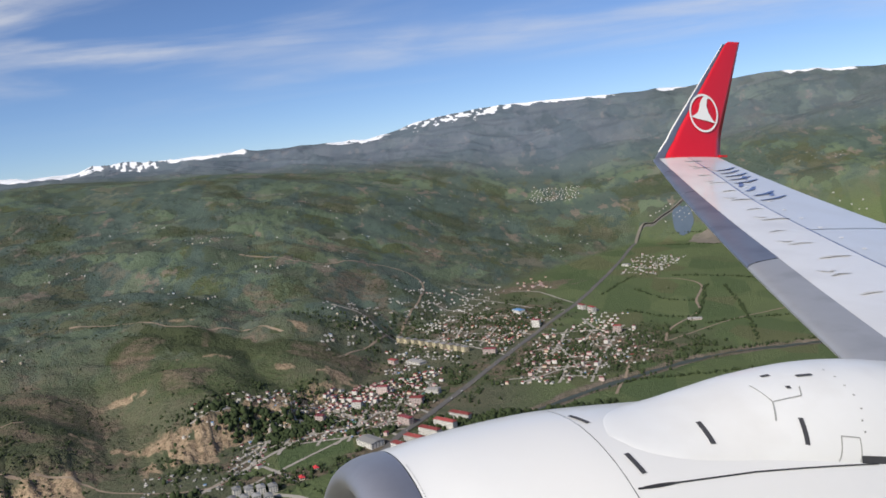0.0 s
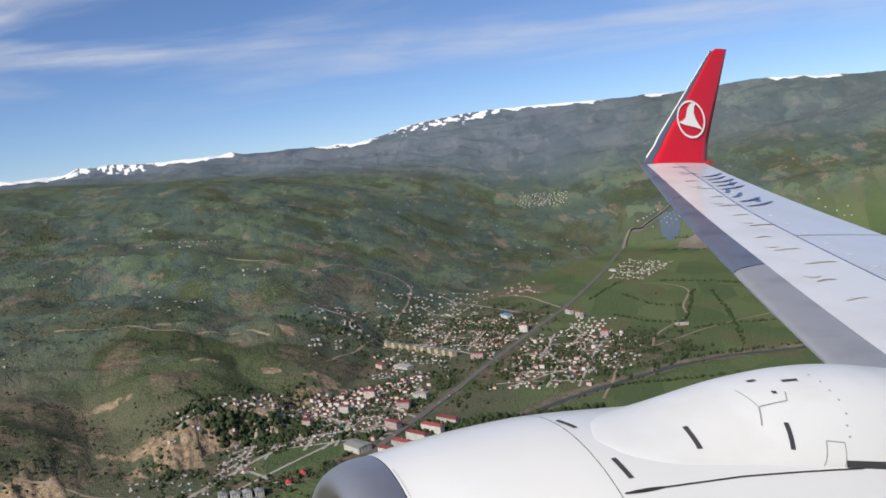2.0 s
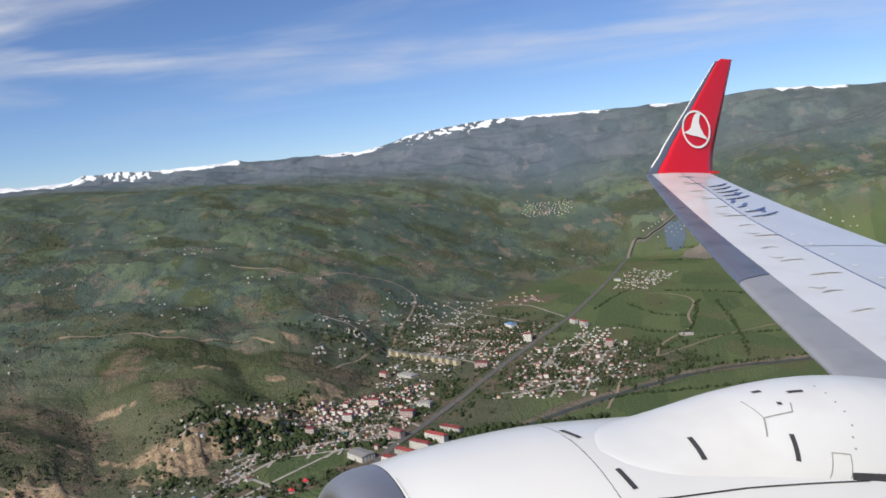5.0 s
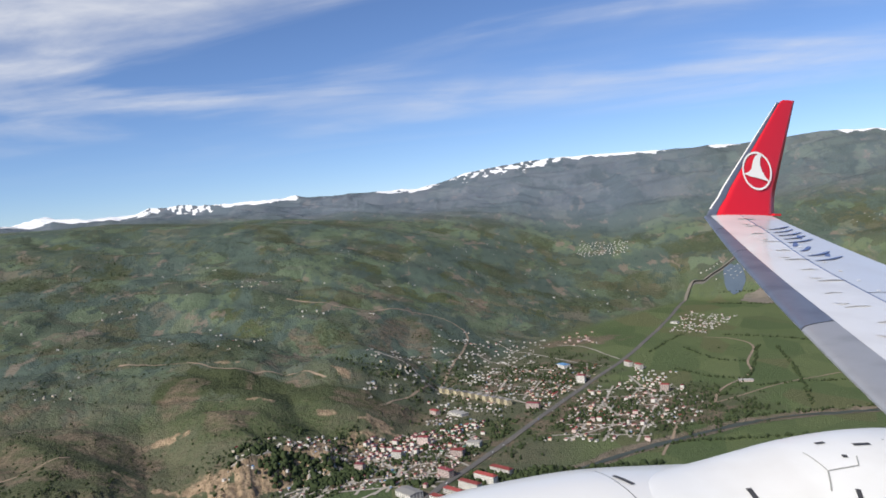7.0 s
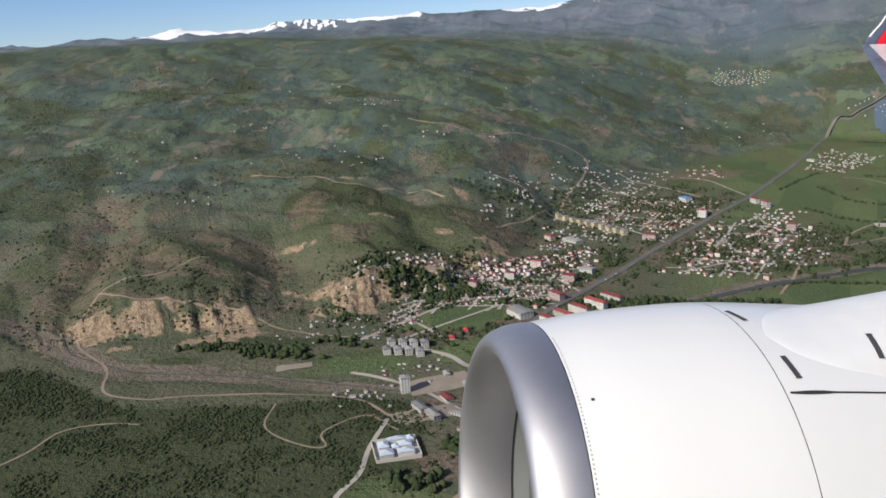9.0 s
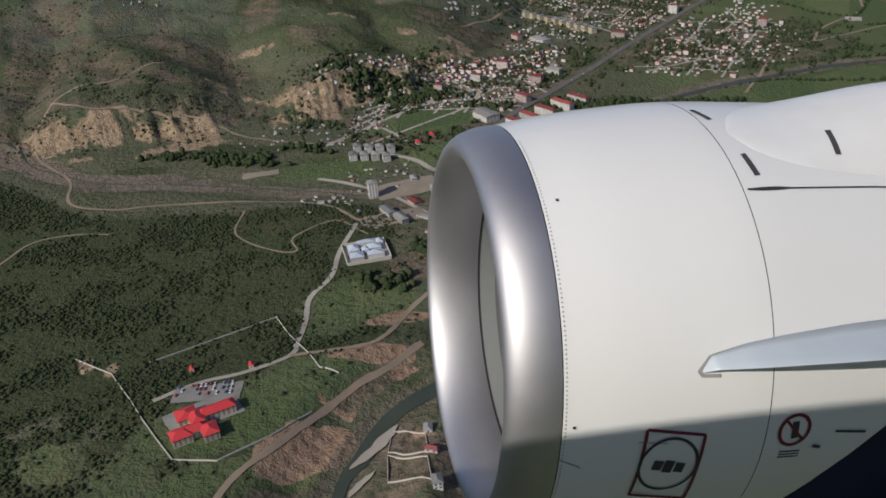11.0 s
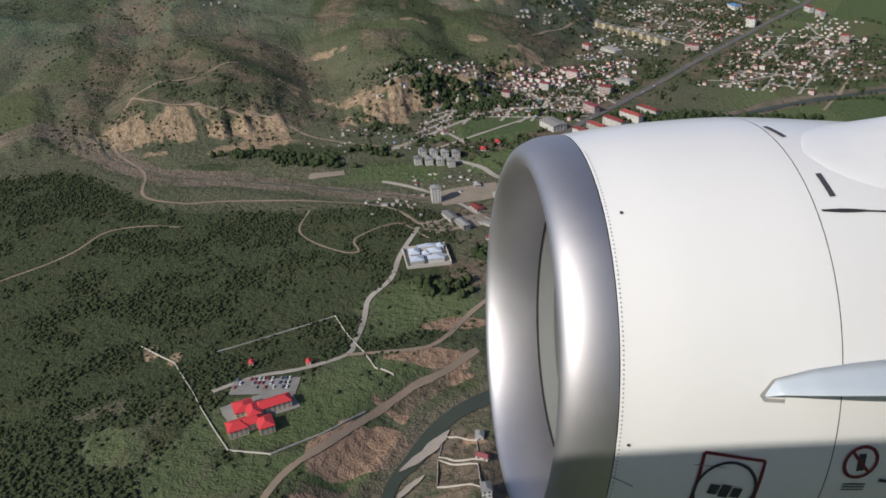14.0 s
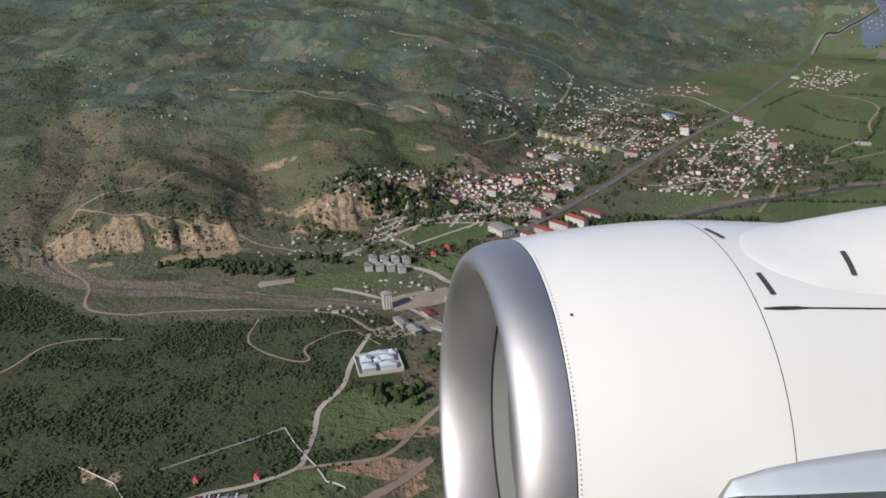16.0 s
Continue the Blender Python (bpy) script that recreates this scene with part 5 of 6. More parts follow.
def make_house(name, wall, roof, w, l, h, rise, hip, label, category, group, m=None):
    e = empty_thing(name, m or Matrix(), label, category, group)
    part("wall", box_data("wall", w, l, h, PAINT[wall]), e)
    part("roof", roof_data("roof", w, l, h, rise, ROOF[roof], hip, 0.5 if w < 20 else 0.8), e)
    return e


def stand(az, dep, turn, dz=0.0, scale=(1, 1, 1)):
    x, y, z = site(az, dep)
    return Matrix.Translation((x, y, z + dz)) @ Matrix.Rotation(radians(turn), 4, "Z") @ Matrix.Diagonal((*scale, 1))


def stand_xy(x, y, turn, scale=(1, 1, 1)):
    return Matrix.Translation((x, y, float(height(x, y)))) @ Matrix.Rotation(radians(turn), 4, "Z") @ Matrix.Diagonal((*scale, 1))


HOUSES = [
    ("house", "white", "red", 9, 11, 5.5, 2.6, 2.0, 2, "white plastered house with a red tiled roof", "town houses with red roofs"),
    ("house", "cream", "red", 10, 13, 6.5, 2.8, 3.0, 2, "cream two-storey house with a red hipped roof", "cream town houses"),
    ("house", "white", "tin", 8, 11, 4.0, 2.0, 0.0, 1, "small white house with a grey tin roof", "small tin-roofed houses"),
    ("house", "grey", "tin", 7, 10, 3.4, 1.6, 0.0, 1, "low bare-block house with a rusty tin roof", "low bare-block houses"),
    ("house", "white", "pale", 9, 12, 4.5, 1.8, 1.5, 1, "white house with a pale sheet roof", "white houses with pale roofs"),
    ("house", "pink", "maroon", 11, 15, 9.0, 2.6, 3.5, 3, "salmon three-storey house with a maroon roof", "salmon town houses"),
    ("house", "white", "green", 8, 12, 4.5, 2.0, 1.5, 1, "white house with a green sheet roof", "green-roofed houses"),
    ("house", "white", "maroon", 12, 16, 12.0, 2.8, 4.0, 4, "white four-storey block with a maroon roof", "four-storey blocks"),
]
rnd = random.Random(11)
taken, plots = [], []


def place_house(kind, x, y, turn, sc=1.0):
    sc *= 0.80
    plots.append((math.hypot(x, y), kind, stand_xy(x, y, turn, (sc * rnd.uniform(0.45, 0.78), sc * rnd.uniform(0.45, 0.95), sc * rnd.uniform(0.5, 0.95)))))
    taken.append((x, y))


main_xy = np.array([(q.x, q.y) for q in main_line])


def clear(x, y, gap=11.0):
    if np.min(np.hypot(main_xy[:, 0] - x, main_xy[:, 1] - y)) < 21:
        return False
    azp, dpp = math.degrees(math.atan2(x, y)), math.degrees(math.atan2(H, math.hypot(x, y)))
    if -14.4 < azp < -8.0 and 18.7 + 0.12 * (azp + 11) < dpp < 21.2:  # the green field stays open
        return False
    return all((x - a) ** 2 + (y - b) ** 2 > gap * gap for a, b in taken)


def fill_quarter(corners, count, kinds, turn, gap=12.0, sc=1.0):
    """Houses on a loose street grid inside a quadrilateral given by azimuth and depression corners."""
    c = [Vector(site(*p)[:2]) for p in corners]
    made, tries = 0, 0
    while made < count and tries < count * 12:
        tries += 1
        u, v = rnd.random(), rnd.random()
        p = (c[0] * (1 - u) + c[1] * u) * (1 - v) + (c[3] * (1 - u) + c[2] * u) * v
        a = radians(turn)  # snap to rows along the streets
        ux = p.x * math.cos(a) + p.y * math.sin(a)
        uy = -p.x * math.sin(a) + p.y * math.cos(a)
        uy = round(uy / 30.0) * 30.0 + rnd.choice((-7, 7)) + rnd.uniform(-1.5, 1.5)
        x, y = ux * math.cos(a) - uy * math.sin(a), ux * math.sin(a) + uy * math.cos(a)
        if clear(x, y, gap):
            place_house(rnd.choice(kinds), x, y, turn + rnd.choice((0, 90)) + rnd.uniform(-5, 5), sc)
            made += 1


ALL = [0, 1, 2, 3, 0, 0, 2, 5, 5, 6, 7, 7, 3]
fill_quarter([(-12.6, 19.0), (-9.6, 15.4), (-1.2, 15.0), (-4.6, 19.2)], 280, ALL + [5, 7, 0], 67, 9.5)
fill_quarter([(-20.5, 16.9), (-18.5, 15.0), (-12.0, 14.4), (-13.0, 17.6)], 46, [2, 3, 3, 4, 0], 70, 15)
fill_quarter([(-18.4, 20.6), (-15.4, 17.4), (-10.4, 16.4), (-12.0, 18.6)], 110, [2, 3, 4, 0, 2, 3, 7], 40, 12)
fill_quarter([(3.4, 16.6), (6.9, 13.1), (13.0, 13.0), (10.4, 17.0)], 140, [0, 4, 3, 2, 1, 0, 3, 7, 5], 67, 10)
fill_quarter([(11.0, 14.6), (12.6, 13.2), (14.8, 14.3), (12.6, 15.8)], 34, [4, 2, 0, 3], 67, 14)
fill_quarter([(-9.6, 12.8), (-9.0, 9.0), (-2.0, 8.4), (-1.9, 11.4)], 75, [2, 3, 4, 3], 30, 13)
fill_quarter([(-2.2, 10.6), (-1.4, 9.0), (4.2, 9.6), (2.8, 11.4)], 75, [2, 4, 3, 3, 0], 67, 12)
fill_quarter([(-1.4, 13.0), (0.0, 11.2), (6.2, 11.6), (3.4, 13.9)], 95, [4, 3, 0, 2, 1], 67, 11)
fill_quarter([(-2.6, 12.4), (-2.2, 11.2), (0.0, 11.5), (-0.4, 12.5)], 26, [4], 67, 13)
fill_quarter([(9.2, 12.8), (10.4, 11.8), (12.4, 12.2), (11.2, 13.2)], 26, [4, 0], 67, 13)
fill_quarter([(12.6, 9.4), (14.0, 8.1), (17.2, 8.5), (15.0, 9.7)], 95, [4, 3, 2, 0, 3], 20, 13)
fill_quarter([(-23, 24.4), (-22, 23.4), (-17.5, 24.4), (-17.4, 26.0)], 10, [2, 3, 4], 15, 15)
fill_quarter([(-5.2, 15.0), (-4.6, 12.4), (1.6, 13.4), (0.6, 15.6)], 70, [0, 2, 3, 4, 3], 67, 12)
fill_quarter([(2.6, 14.6), (4.2, 12.9), (7.2, 11.4), (6.4, 12.9)], 50, [0, 2, 3, 1], 67, 11)
fill_quarter([(-25.5, 19.9), (-22, 18.8), (-16, 19.0), (-18, 21)], 24, [2, 3, 3, 4], 15, 13)
fill_quarter([(5.0, 10.2), (5.4, 9.3), (7.8, 9.2), (7.6, 9.9)], 14, [1, 1, 5], 20, 20)
fill_quarter([(6.6, 3.7), (7.0, 2.9), (10.2, 2.9), (10.0, 3.7)], 110, [4, 4, 2], 10, 15, 0.85)
fill_quarter([(15.0, 5.8), (15.4, 5.2), (18.6, 4.8), (18.4, 5.5)], 70, [4, 3, 2, 0], 10, 14, 0.9)
fill_quarter([(4.0, 7.4), (5.0, 6.0), (11.0, 5.8), (10.5, 8.0)], 12, [3, 2, 3], 10, 24)
fill_quarter([(20, 7.2), (22, 5.4), (29, 5.2), (28, 7.0)], 40, [4, 2], 10, 24)
fill_quarter([(-32, 9.5), (-30, 3.5), (2, 2.5), (0, 6.5)], 26, [3, 2, 3], 10, 24, 0.8)
fill_quarter([(-46, 12), (-46, 4), (-30, 3.5), (-32, 10)], 8, [3, 2], 10, 24, 0.8)

for az_, dep_, n_ in ((-26, 4.6, 9), (-21, 2.6, 8), (-16.5, 3.6, 12), (-11, 2.2, 8), (-13, 6.2, 9), (-24, 7.2, 8), (-6.5, 2.9, 10), (-2.5, 2.2, 9), (-30, 9.4, 10), (1.5, 2.6, 9), (-18.5, 7.8, 8), (-34, 6.0, 8), (4.0, 4.6, 10), (22, 3.4, 16), (26, 2.4, 14)):
    fill_quarter([(az_ - 1.9, dep_ + 0.45), (az_ - 1.4, dep_ - 0.3), (az_ + 1.9, dep_ - 0.35), (az_ + 1.4, dep_ + 0.4)], max(4, n_ - 3), [4, 3, 2, 3], 12, 22, 0.62)
fill_quarter([(-19.0, 24.2), (-18.0, 22.5), (-12.8, 22.2), (-13.2, 24.0)], 18, [4, 2, 0, 3, 2], 22, 13, 0.8)

# lanes along the rows of houses
for corners, turn, k in (([(-12.6, 19.0), (-9.6, 15.4), (-1.2, 15.0), (-4.6, 19.2)], 67, 7), ([(3.4, 16.6), (6.9, 13.1), (13.0, 13.0), (10.4, 17.0)], 67, 6), ([(-18.4, 20.6), (-15.4, 17.4), (-10.4, 16.4), (-12.0, 18.6)], 40, 5), ([(-1.4, 13.0), (0.0, 11.2), (6.2, 11.6), (3.4, 13.9)], 67, 5)):
    q = [Vector(site(*p)[:2]) for p in corners]
    for i in range(k):
        u = (i + 0.5) / k
        for a, b in ((q[0].lerp(q[1], u), q[3].lerp(q[2], u)),) + (((q[0].lerp(q[3], u), q[1].lerp(q[2], u)),) if i % 2 else ()):
            mid = a.lerp(b, 0.5) + Vector((rnd.uniform(-9, 9), rnd.uniform(-9, 9)))
            tagged(new("street", ribbon_mesh("street", spline([a, mid, b]), 5.4, M_street, 0.6, 0, 0.12)), "dusty town street between houses", "street", "town streets", "structure")

# the nearest stand as houses of their own, the far ones as one mass of small houses
plots.sort(key=lambda q: q[0])
NEAR = 290
proto_of = {}
for dist, kind, m in plots[:NEAR]:
    if kind not in proto_of:
        nm, wall, roof, w, l, h, rise, hip, fl, lb, gp = HOUSES[kind]
        proto_of[kind] = make_house(nm, wall, roof, w, l, h, rise, hip, lb, "house", gp, m=m)
    else:
        copy_thing(proto_of[kind], m)
mats, vs, fs, mi = [], [], [], []
for dist, kind, m in plots[NEAR:]:
    nm, wall, roof, w, l, h, rise, hip, fl, lb, gp = HOUSES[kind]
    for md in (PAINT[wall], ROOF[roof]):
        if md not in mats:
            mats.append(md)
    a, b = w / 2 + 0.5, l / 2 + 0.5
    base = len(vs)
    body = [(x, y, z) for z in (-4.0, h) for x, y in ((-w / 2, -l / 2), (w / 2, -l / 2), (w / 2, l / 2), (-w / 2, l / 2))]
    top = [(-a, -b, h), (a, -b, h), (a, b, h), (-a, b, h), (0, -b + hip, h + rise), (0, b - hip, h + rise)]
    vs += [m @ Vector(v) for v in body + top]
    for f, k in (((0, 1, 5, 4), 0), ((1, 2, 6, 5), 0), ((2, 3, 7, 6), 0), ((3, 0, 4, 7), 0), ((8, 9, 12), 1), ((9, 10, 13, 12), 1), ((10, 11, 13), 1), ((11, 8, 12, 13), 1)):
        fs.append(tuple(base + i for i in f))
        mi.append(mats.index((PAINT[wall], ROOF[roof])[k]))
me = mesh_of("distant_houses", vs, fs, mats[0], False)
for md in mats[1:]:
    me.materials.append(md)
me.polygons.foreach_set("material_index", mi)
tagged(new("distant_houses", me), "far small houses with white, red and grey roofs", "houses", kind="stuff")

# sheds, garages, stacks and yard clutter round the houses, too small and many to count
CLUTTER = [PAINT["white"], PAINT["grey"], ROOF["tin"], ROOF["pale"], ROOF["red"], PAINT["cream"], ROOF["blue"]]
vs, fs, mi = [], [], []
for dist, kind, m in plots:
    if dist > 3000:
        continue
    for _ in range(rnd.choice((0, 1, 1))):
        x, y = m.translation.x + rnd.uniform(-16, 16), m.translation.y + rnd.uniform(-16, 16)
        if np.min(np.hypot(main_xy[:, 0] - x, main_xy[:, 1] - y)) < 15:
            continue
        w, l, h, a = rnd.uniform(0.9, 2.2), rnd.uniform(1.2, 3.0), rnd.uniform(1.6, 2.6), radians(67 + rnd.uniform(-8, 8))
        z, base = float(m.translation.z), len(vs)
        for zz, sh in ((-3, 0), (h, 0), (h, 1)):
            for u, v in ((-w, -l), (w, -l), (w, l), (-w, l)):
                k = 1.12 if sh else 1.0
                vs.append((x + k * (u * math.cos(a) - v * math.sin(a)), y + k * (u * math.sin(a) + v * math.cos(a)), z + zz + (0.5 if sh and u > 0 else 0.0)))
        kw, kr = rnd.choice((0, 0, 1, 5)), rnd.choice((2, 2, 3, 4, 2, 6) if rnd.random() < 0.5 else (2, 3, 1))
        for f, k in (((0, 1, 5, 4), kw), ((1, 2, 6, 5), kw), ((2, 3, 7, 6), kw), ((3, 0, 4, 7), kw), ((8, 9, 10, 11), kr)):
            fs.append(tuple(base + i for i in f))
            mi.append(k)
me = mesh_of("yard_sheds", vs, fs, CLUTTER[0], False)
for md in CLUTTER[1:]:
    me.materials.append(md)
me.polygons.foreach_set("material_index", mi)
tagged(new("yard_sheds", me), "small sheds and clutter in the yards of the town", "sheds", kind="stuff")

# streets between the houses
for k, pts in enumerate(([(-11.4, 18.3), (-7.6, 16.6), (-3.0, 15.2)], [(-9.6, 19.2), (-6.0, 17.4), (-1.8, 15.9)], [(-10.2, 16.4), (-8.0, 17.6), (-5.0, 19.2)], [(-7.2, 15.4), (-5.0, 16.6), (-2.4, 18.0)],
                         [(4.2, 15.4), (8.0, 14.4), (12.6, 13.6)], [(4.6, 16.6), (9.0, 15.6), (13.2, 14.8)], [(6.6, 13.2), (8.2, 14.8), (9.4, 16.6)], [(9.6, 12.4), (11.0, 13.8), (12.2, 15.6)],
                         [(-4.8, 12.2), (-1.4, 12.9), (2.4, 14.0), (4.0, 14.6)], [(-1.2, 10.2), (1.8, 11.4), (4.6, 12.8), (6.0, 13.3)], [(0.4, 9.6), (2.8, 10.5), (6.4, 11.4), (8.6, 11.7)], [(4.6, 10.0), (6.8, 10.3), (9.0, 11.2)],
                         [(-18.4, 20.4), (-13.6, 18.9), (-9.0, 17.7)], [(-16.2, 20.9), (-11.6, 19.7), (-7.0, 18.4)], [(-15.6, 19.4), (-13.6, 20.6), (-12.8, 21.2)], [(-8.6, 9.4), (-6.2, 10.6), (-4.8, 12.2)],
                         [(-19.5, 16.0), (-15.5, 15.8), (-12.6, 16.6), (-11.0, 17.8)], [(-7.6, 23.0), (-9.2, 24.2), (-11.6, 25.6)])):
    tagged(new("street", ribbon_mesh("street", spline(sites(pts)), 6.0, M_street, 0.7, 0, 0.1)), "dusty town street between houses", "street", "town streets", "structure")

# ---------------------------------------------------------------- larger buildings
def windows_on(e, w, l, floors, step, fh=3.1, z0=1.2):
    """The dark panes of a facade, too small to pick apart."""
    vs, fs = [], []
    for f in range(floors):
        for side in (-1, 1):
            for span, other, flip in ((l, w, False), (w, l, True)):
                k = max(1, int(span / step))
                for i in range(k):
                    c, o, z = -span / 2 + (i + 0.5) * span / k, side * (other / 2 + 0.07), z0 + f * fh
                    j = len(vs)
                    for du, dz in ((-0.26, 0), (0.26, 0), (0.26, 1.6), (-0.26, 1.6)):
                        u = c + du * step
                        vs.append((u, o, z + dz) if flip else (o, u, z + dz))
                    fs.append((j, j + 1, j + 2, j + 3))
    tagged(part("window_panes", mesh_of("window_panes", vs, fs, M_pane, False), e), kind="stuff")


def block(name, wall, roof, w, l, floors, m, label, group="", rise=2.4, hip=4.0, step=3.2, category="apartment block", chimney=True):
    e = empty_thing(name, m, label, category, group)
    h = floors * 3.1 + 0.8
    part("wall", box_data("wall", w, l, h, PAINT[wall]), e)
    r = part("roof", roof_data("roof", w, l, h, rise, ROOF[roof], hip, 0.7), e)
    windows_on(e, w, l, floors, step)
    if chimney:
        for y in (-l / 4, l / 4):
            part("chimney", box_data("chimney", 1.2, 1.6, h + rise + 0.9, PAINT["grey"], h), r)
    return e


# five long red-roofed blocks beside the highway
p0 = None
for k, (az, dep, ln) in enumerate(((-4.8, 20.3, 44), (-3.7, 19.9, 50), (-2.5, 19.5, 54), (-1.3, 19.1, 56), (-0.1, 18.7, 56))):
    block("apartment_block", "white", "red", 11, ln * 0.8, 4, stand(az, dep, 47), "white four-storey apartment block with a long red roof", "long red-roofed apartment blocks", 3.2, 5)
block("sports_hall", "white", "pale", 26, 42, 3, stand(-7.0, 19.6, 40), "white hall with a low pale sheet roof", "", 2.0, 0, 6, "hall", False)
# ochre row in the town
for k in range(10):
    block("apartment_block", "yellow", "tin", 13, 15, 4, stand(-3.9 + 0.52 * k, 12.75 + 0.135 * k, 30), "ochre four-storey apartment block in a row", "row of ochre blocks", 1.6, 5, 3.2)
for az, dep, w, l, fl, wall, roof, turn, lb in (
        (2.6, 14.3, 16, 38, 4, "pink", "maroon", 67, "dark red public building with a maroon roof"),
        (-3.2, 17.2, 18, 32, 4, "pink", "red", 67, "salmon public building with a red roof"),
        (-1.9, 16.6, 20, 34, 3, "white", "pale", 67, "white hall with a pale roof"),
        (-7.6, 16.9, 14, 26, 4, "white", "maroon", 67, "white apartment block with a maroon roof"),
        (-5.6, 16.2, 14, 30, 5, "pink", "maroon", 67, "salmon apartment block with a maroon roof"),
        (-4.2, 18.5, 14, 40, 4, "pink", "maroon", 42, "salmon apartment block with a maroon roof"),
        (-10.4, 17.6, 13, 22, 5, "pink", "maroon", 67, "salmon tower block with a maroon roof"),
        (6.2, 12.7, 18, 26, 6, "white", "maroon", 67, "white six-storey block with a dark roof"),
        (9.6, 11.7, 15, 34, 4, "white", "red", 20, "white block with a red roof"),
        (10.3, 11.9, 15, 34, 4, "white", "red", 20, "white block with a red roof"),
        (12.0, 13.5, 15, 24, 5, "pink", "red", 67, "salmon block with a red roof"),
        (-2.9, 14.4, 26, 60, 2, "white", "pale", 40, "long white school building with pale roof"),
        (-4.6, 14.2, 16, 30, 3, "pink", "red", 40, "salmon school building with a red roof"),
        (5.0, 11.6, 26, 44, 3, "white", "blue", 30, "white sports hall with a blue roof"),
        (17.4, 12.9, 22, 40, 1, "pink", "pale", 75, "long salmon farm building"),
        (13.0, 8.9, 18, 36, 2, "white", "pale", 40, "long white warehouse beside the highway"),
        (-11.2, 20.6, 9, 12, 1, "cream", "bright", 20, "small farm shed with a bright red roof"),
        (-12.3, 21.1, 9, 12, 1, "cream", "bright", 20, "small farm shed with a bright red roof"),
        (-15.2, 25.9, 13, 34, 2, "grey", "tin", 40, "long grey workshop shed"),
        (-16.2, 24.6, 15, 15, 7, "white", "pale", 25, "white seven-storey tower block beside workshops"),
        (-13.0, 25.3, 14, 26, 1, "grey", "red", 40, "workshop with a red sheet roof"),
        (-12.9, 23.6, 10, 16, 1, "white", "pale", 25, "white shed in a dusty yard"),
        (-14.2, 26.5, 12, 30, 2, "grey", "pale", 40, "long grey workshop shed"),
        (-11.4, 27.6, 13, 34, 1, "grey", "maroon", 67, "workshop shed with a dark red roof"),
        (-12.2, 26.5, 8, 30, 1, "white", "tin", 67, "narrow store shed with a tin roof"),
        (-11.4, 24.4, 10, 14, 1, "white", "pale", 20, "small white office in a dusty yard"),
        (-13.6, 41.6, 8, 11, 1, "white", "tin", 10, "white workshop beside a walled yard"),
        (-13.4, 43.2, 6, 13, 1, "grey", "maroon", 80, "red-roofed workshop beside a walled yard"),
        (-13.2, 45.6, 9, 12, 2, "white", "tin", 20, "white building beside a walled yard")):
    block("large_building", wall, roof, w * 0.8, l * 0.8, fl, stand(az, dep, turn), lb, "", 2.0 if roof != "bright" else 2.6, min(w, l) * 0.3, 3.6, "building", False)
for k in range(8):  # pale blocks at the lower edge of town
    block("apartment_block", "white", "tin", 11, 13, 3, stand(-17.4 + 0.85 * (k % 4) + 0.4 * (k // 4), 21.75 + 0.10 * (k % 4) - 0.55 * (k // 4), 25), "pale three-storey block with a dark tin roof", "pale blocks at the town's edge", 2.6, 4, 3.2)

# ---- white walled compound with hipped pale-blue roofs
M_blue_roof = material("pale_blue_sheet_roof", (0.46, 0.52, 0.60), 0.5, vary=0.1, scale=0.4, random_tint=0.15)
cx, cy, cz = site(-17.3, 28.6)
C0 = Matrix.Translation((cx, cy, cz)) @ Matrix.Rotation(radians(24), 4, "Z") @ Matrix.Diagonal((0.86, 0.86, 0.86, 1))
compound = empty_thing("walled_compound", C0, "white walled compound of low buildings with pale blue roofs", "compound")


def wall_run(name, pts, parent=None, hgt=2.6, thick=0.9, mat=None):
    vs, fs = [], []
    for i, (x, y, z) in enumerate(pts):
        a, b = Vector(pts[max(i - 1, 0)][:2]), Vector(pts[min(i + 1, len(pts) - 1)][:2])
        t = (b - a).normalized()
        n = Vector((t.y, -t.x)) * thick / 2
        vs += [(x + n.x, y + n.y, z - 1.5), (x - n.x, y - n.y, z - 1.5), (x - n.x, y - n.y, z + hgt), (x + n.x, y + n.y, z + hgt)]
    fs = grid_faces(len(pts), 4, True) + [(0, 1, 2, 3), tuple(4 * (len(pts) - 1) + k for k in (3, 2, 1, 0))]
    return mesh_of(name, vs, fs, mat or M_wall_stone, False)


for a, b in (((-30, -28), (30, -28)), ((30, -28), (30, 28)), ((30, 28), (-30, 28)), ((-30, 28), (-30, -28))):
    part("perimeter_wall", wall_run("perimeter_wall", [(a[0], a[1], 0), ((a[0] + b[0]) / 2, (a[1] + b[1]) / 2, 0), (b[0], b[1], 0)], None, 5, 1.0), compound)
yard = [(-29.5, -27.5, 0.9), (29.5, -27.5, 0.9), (29.5, 27.5, 0.9), (-29.5, 27.5, 0.9)]
yard += [(x, y, -4.0) for x, y, _ in yard]
part("yard_slab", mesh_of("yard_slab", yard, [(0, 1, 2, 3), (0, 4, 5, 1), (1, 5, 6, 2), (2, 6, 7, 3), (3, 7, 4, 0)], M_concrete, False), compound)
for x, y, w, l in ((-15, -14, 18, 15), (11, -15, 22, 12), (-16, 8, 14, 18), (12, 4, 18, 13), (-1, -1, 9, 9), (4, 20, 26, 8), (22, 17, 9, 11)):
    m = Matrix.Translation((x, y, 0.9))
    b_ = part("building", box_data("building", w, l, 6.5, PAINT["white"]), compound, "white plastered low building", m)
    part("roof", roof_data("roof", w, l, 6.5, 3.6, M_blue_roof, min(l / 2, w / 2), 0.6), b_)

M_paving = material("grey_paving", (0.24, 0.23, 0.215), 0.9, vary=0.15, scale=0.3, dirt=(0.17, 0.16, 0.145), dirt_scale=0.08)
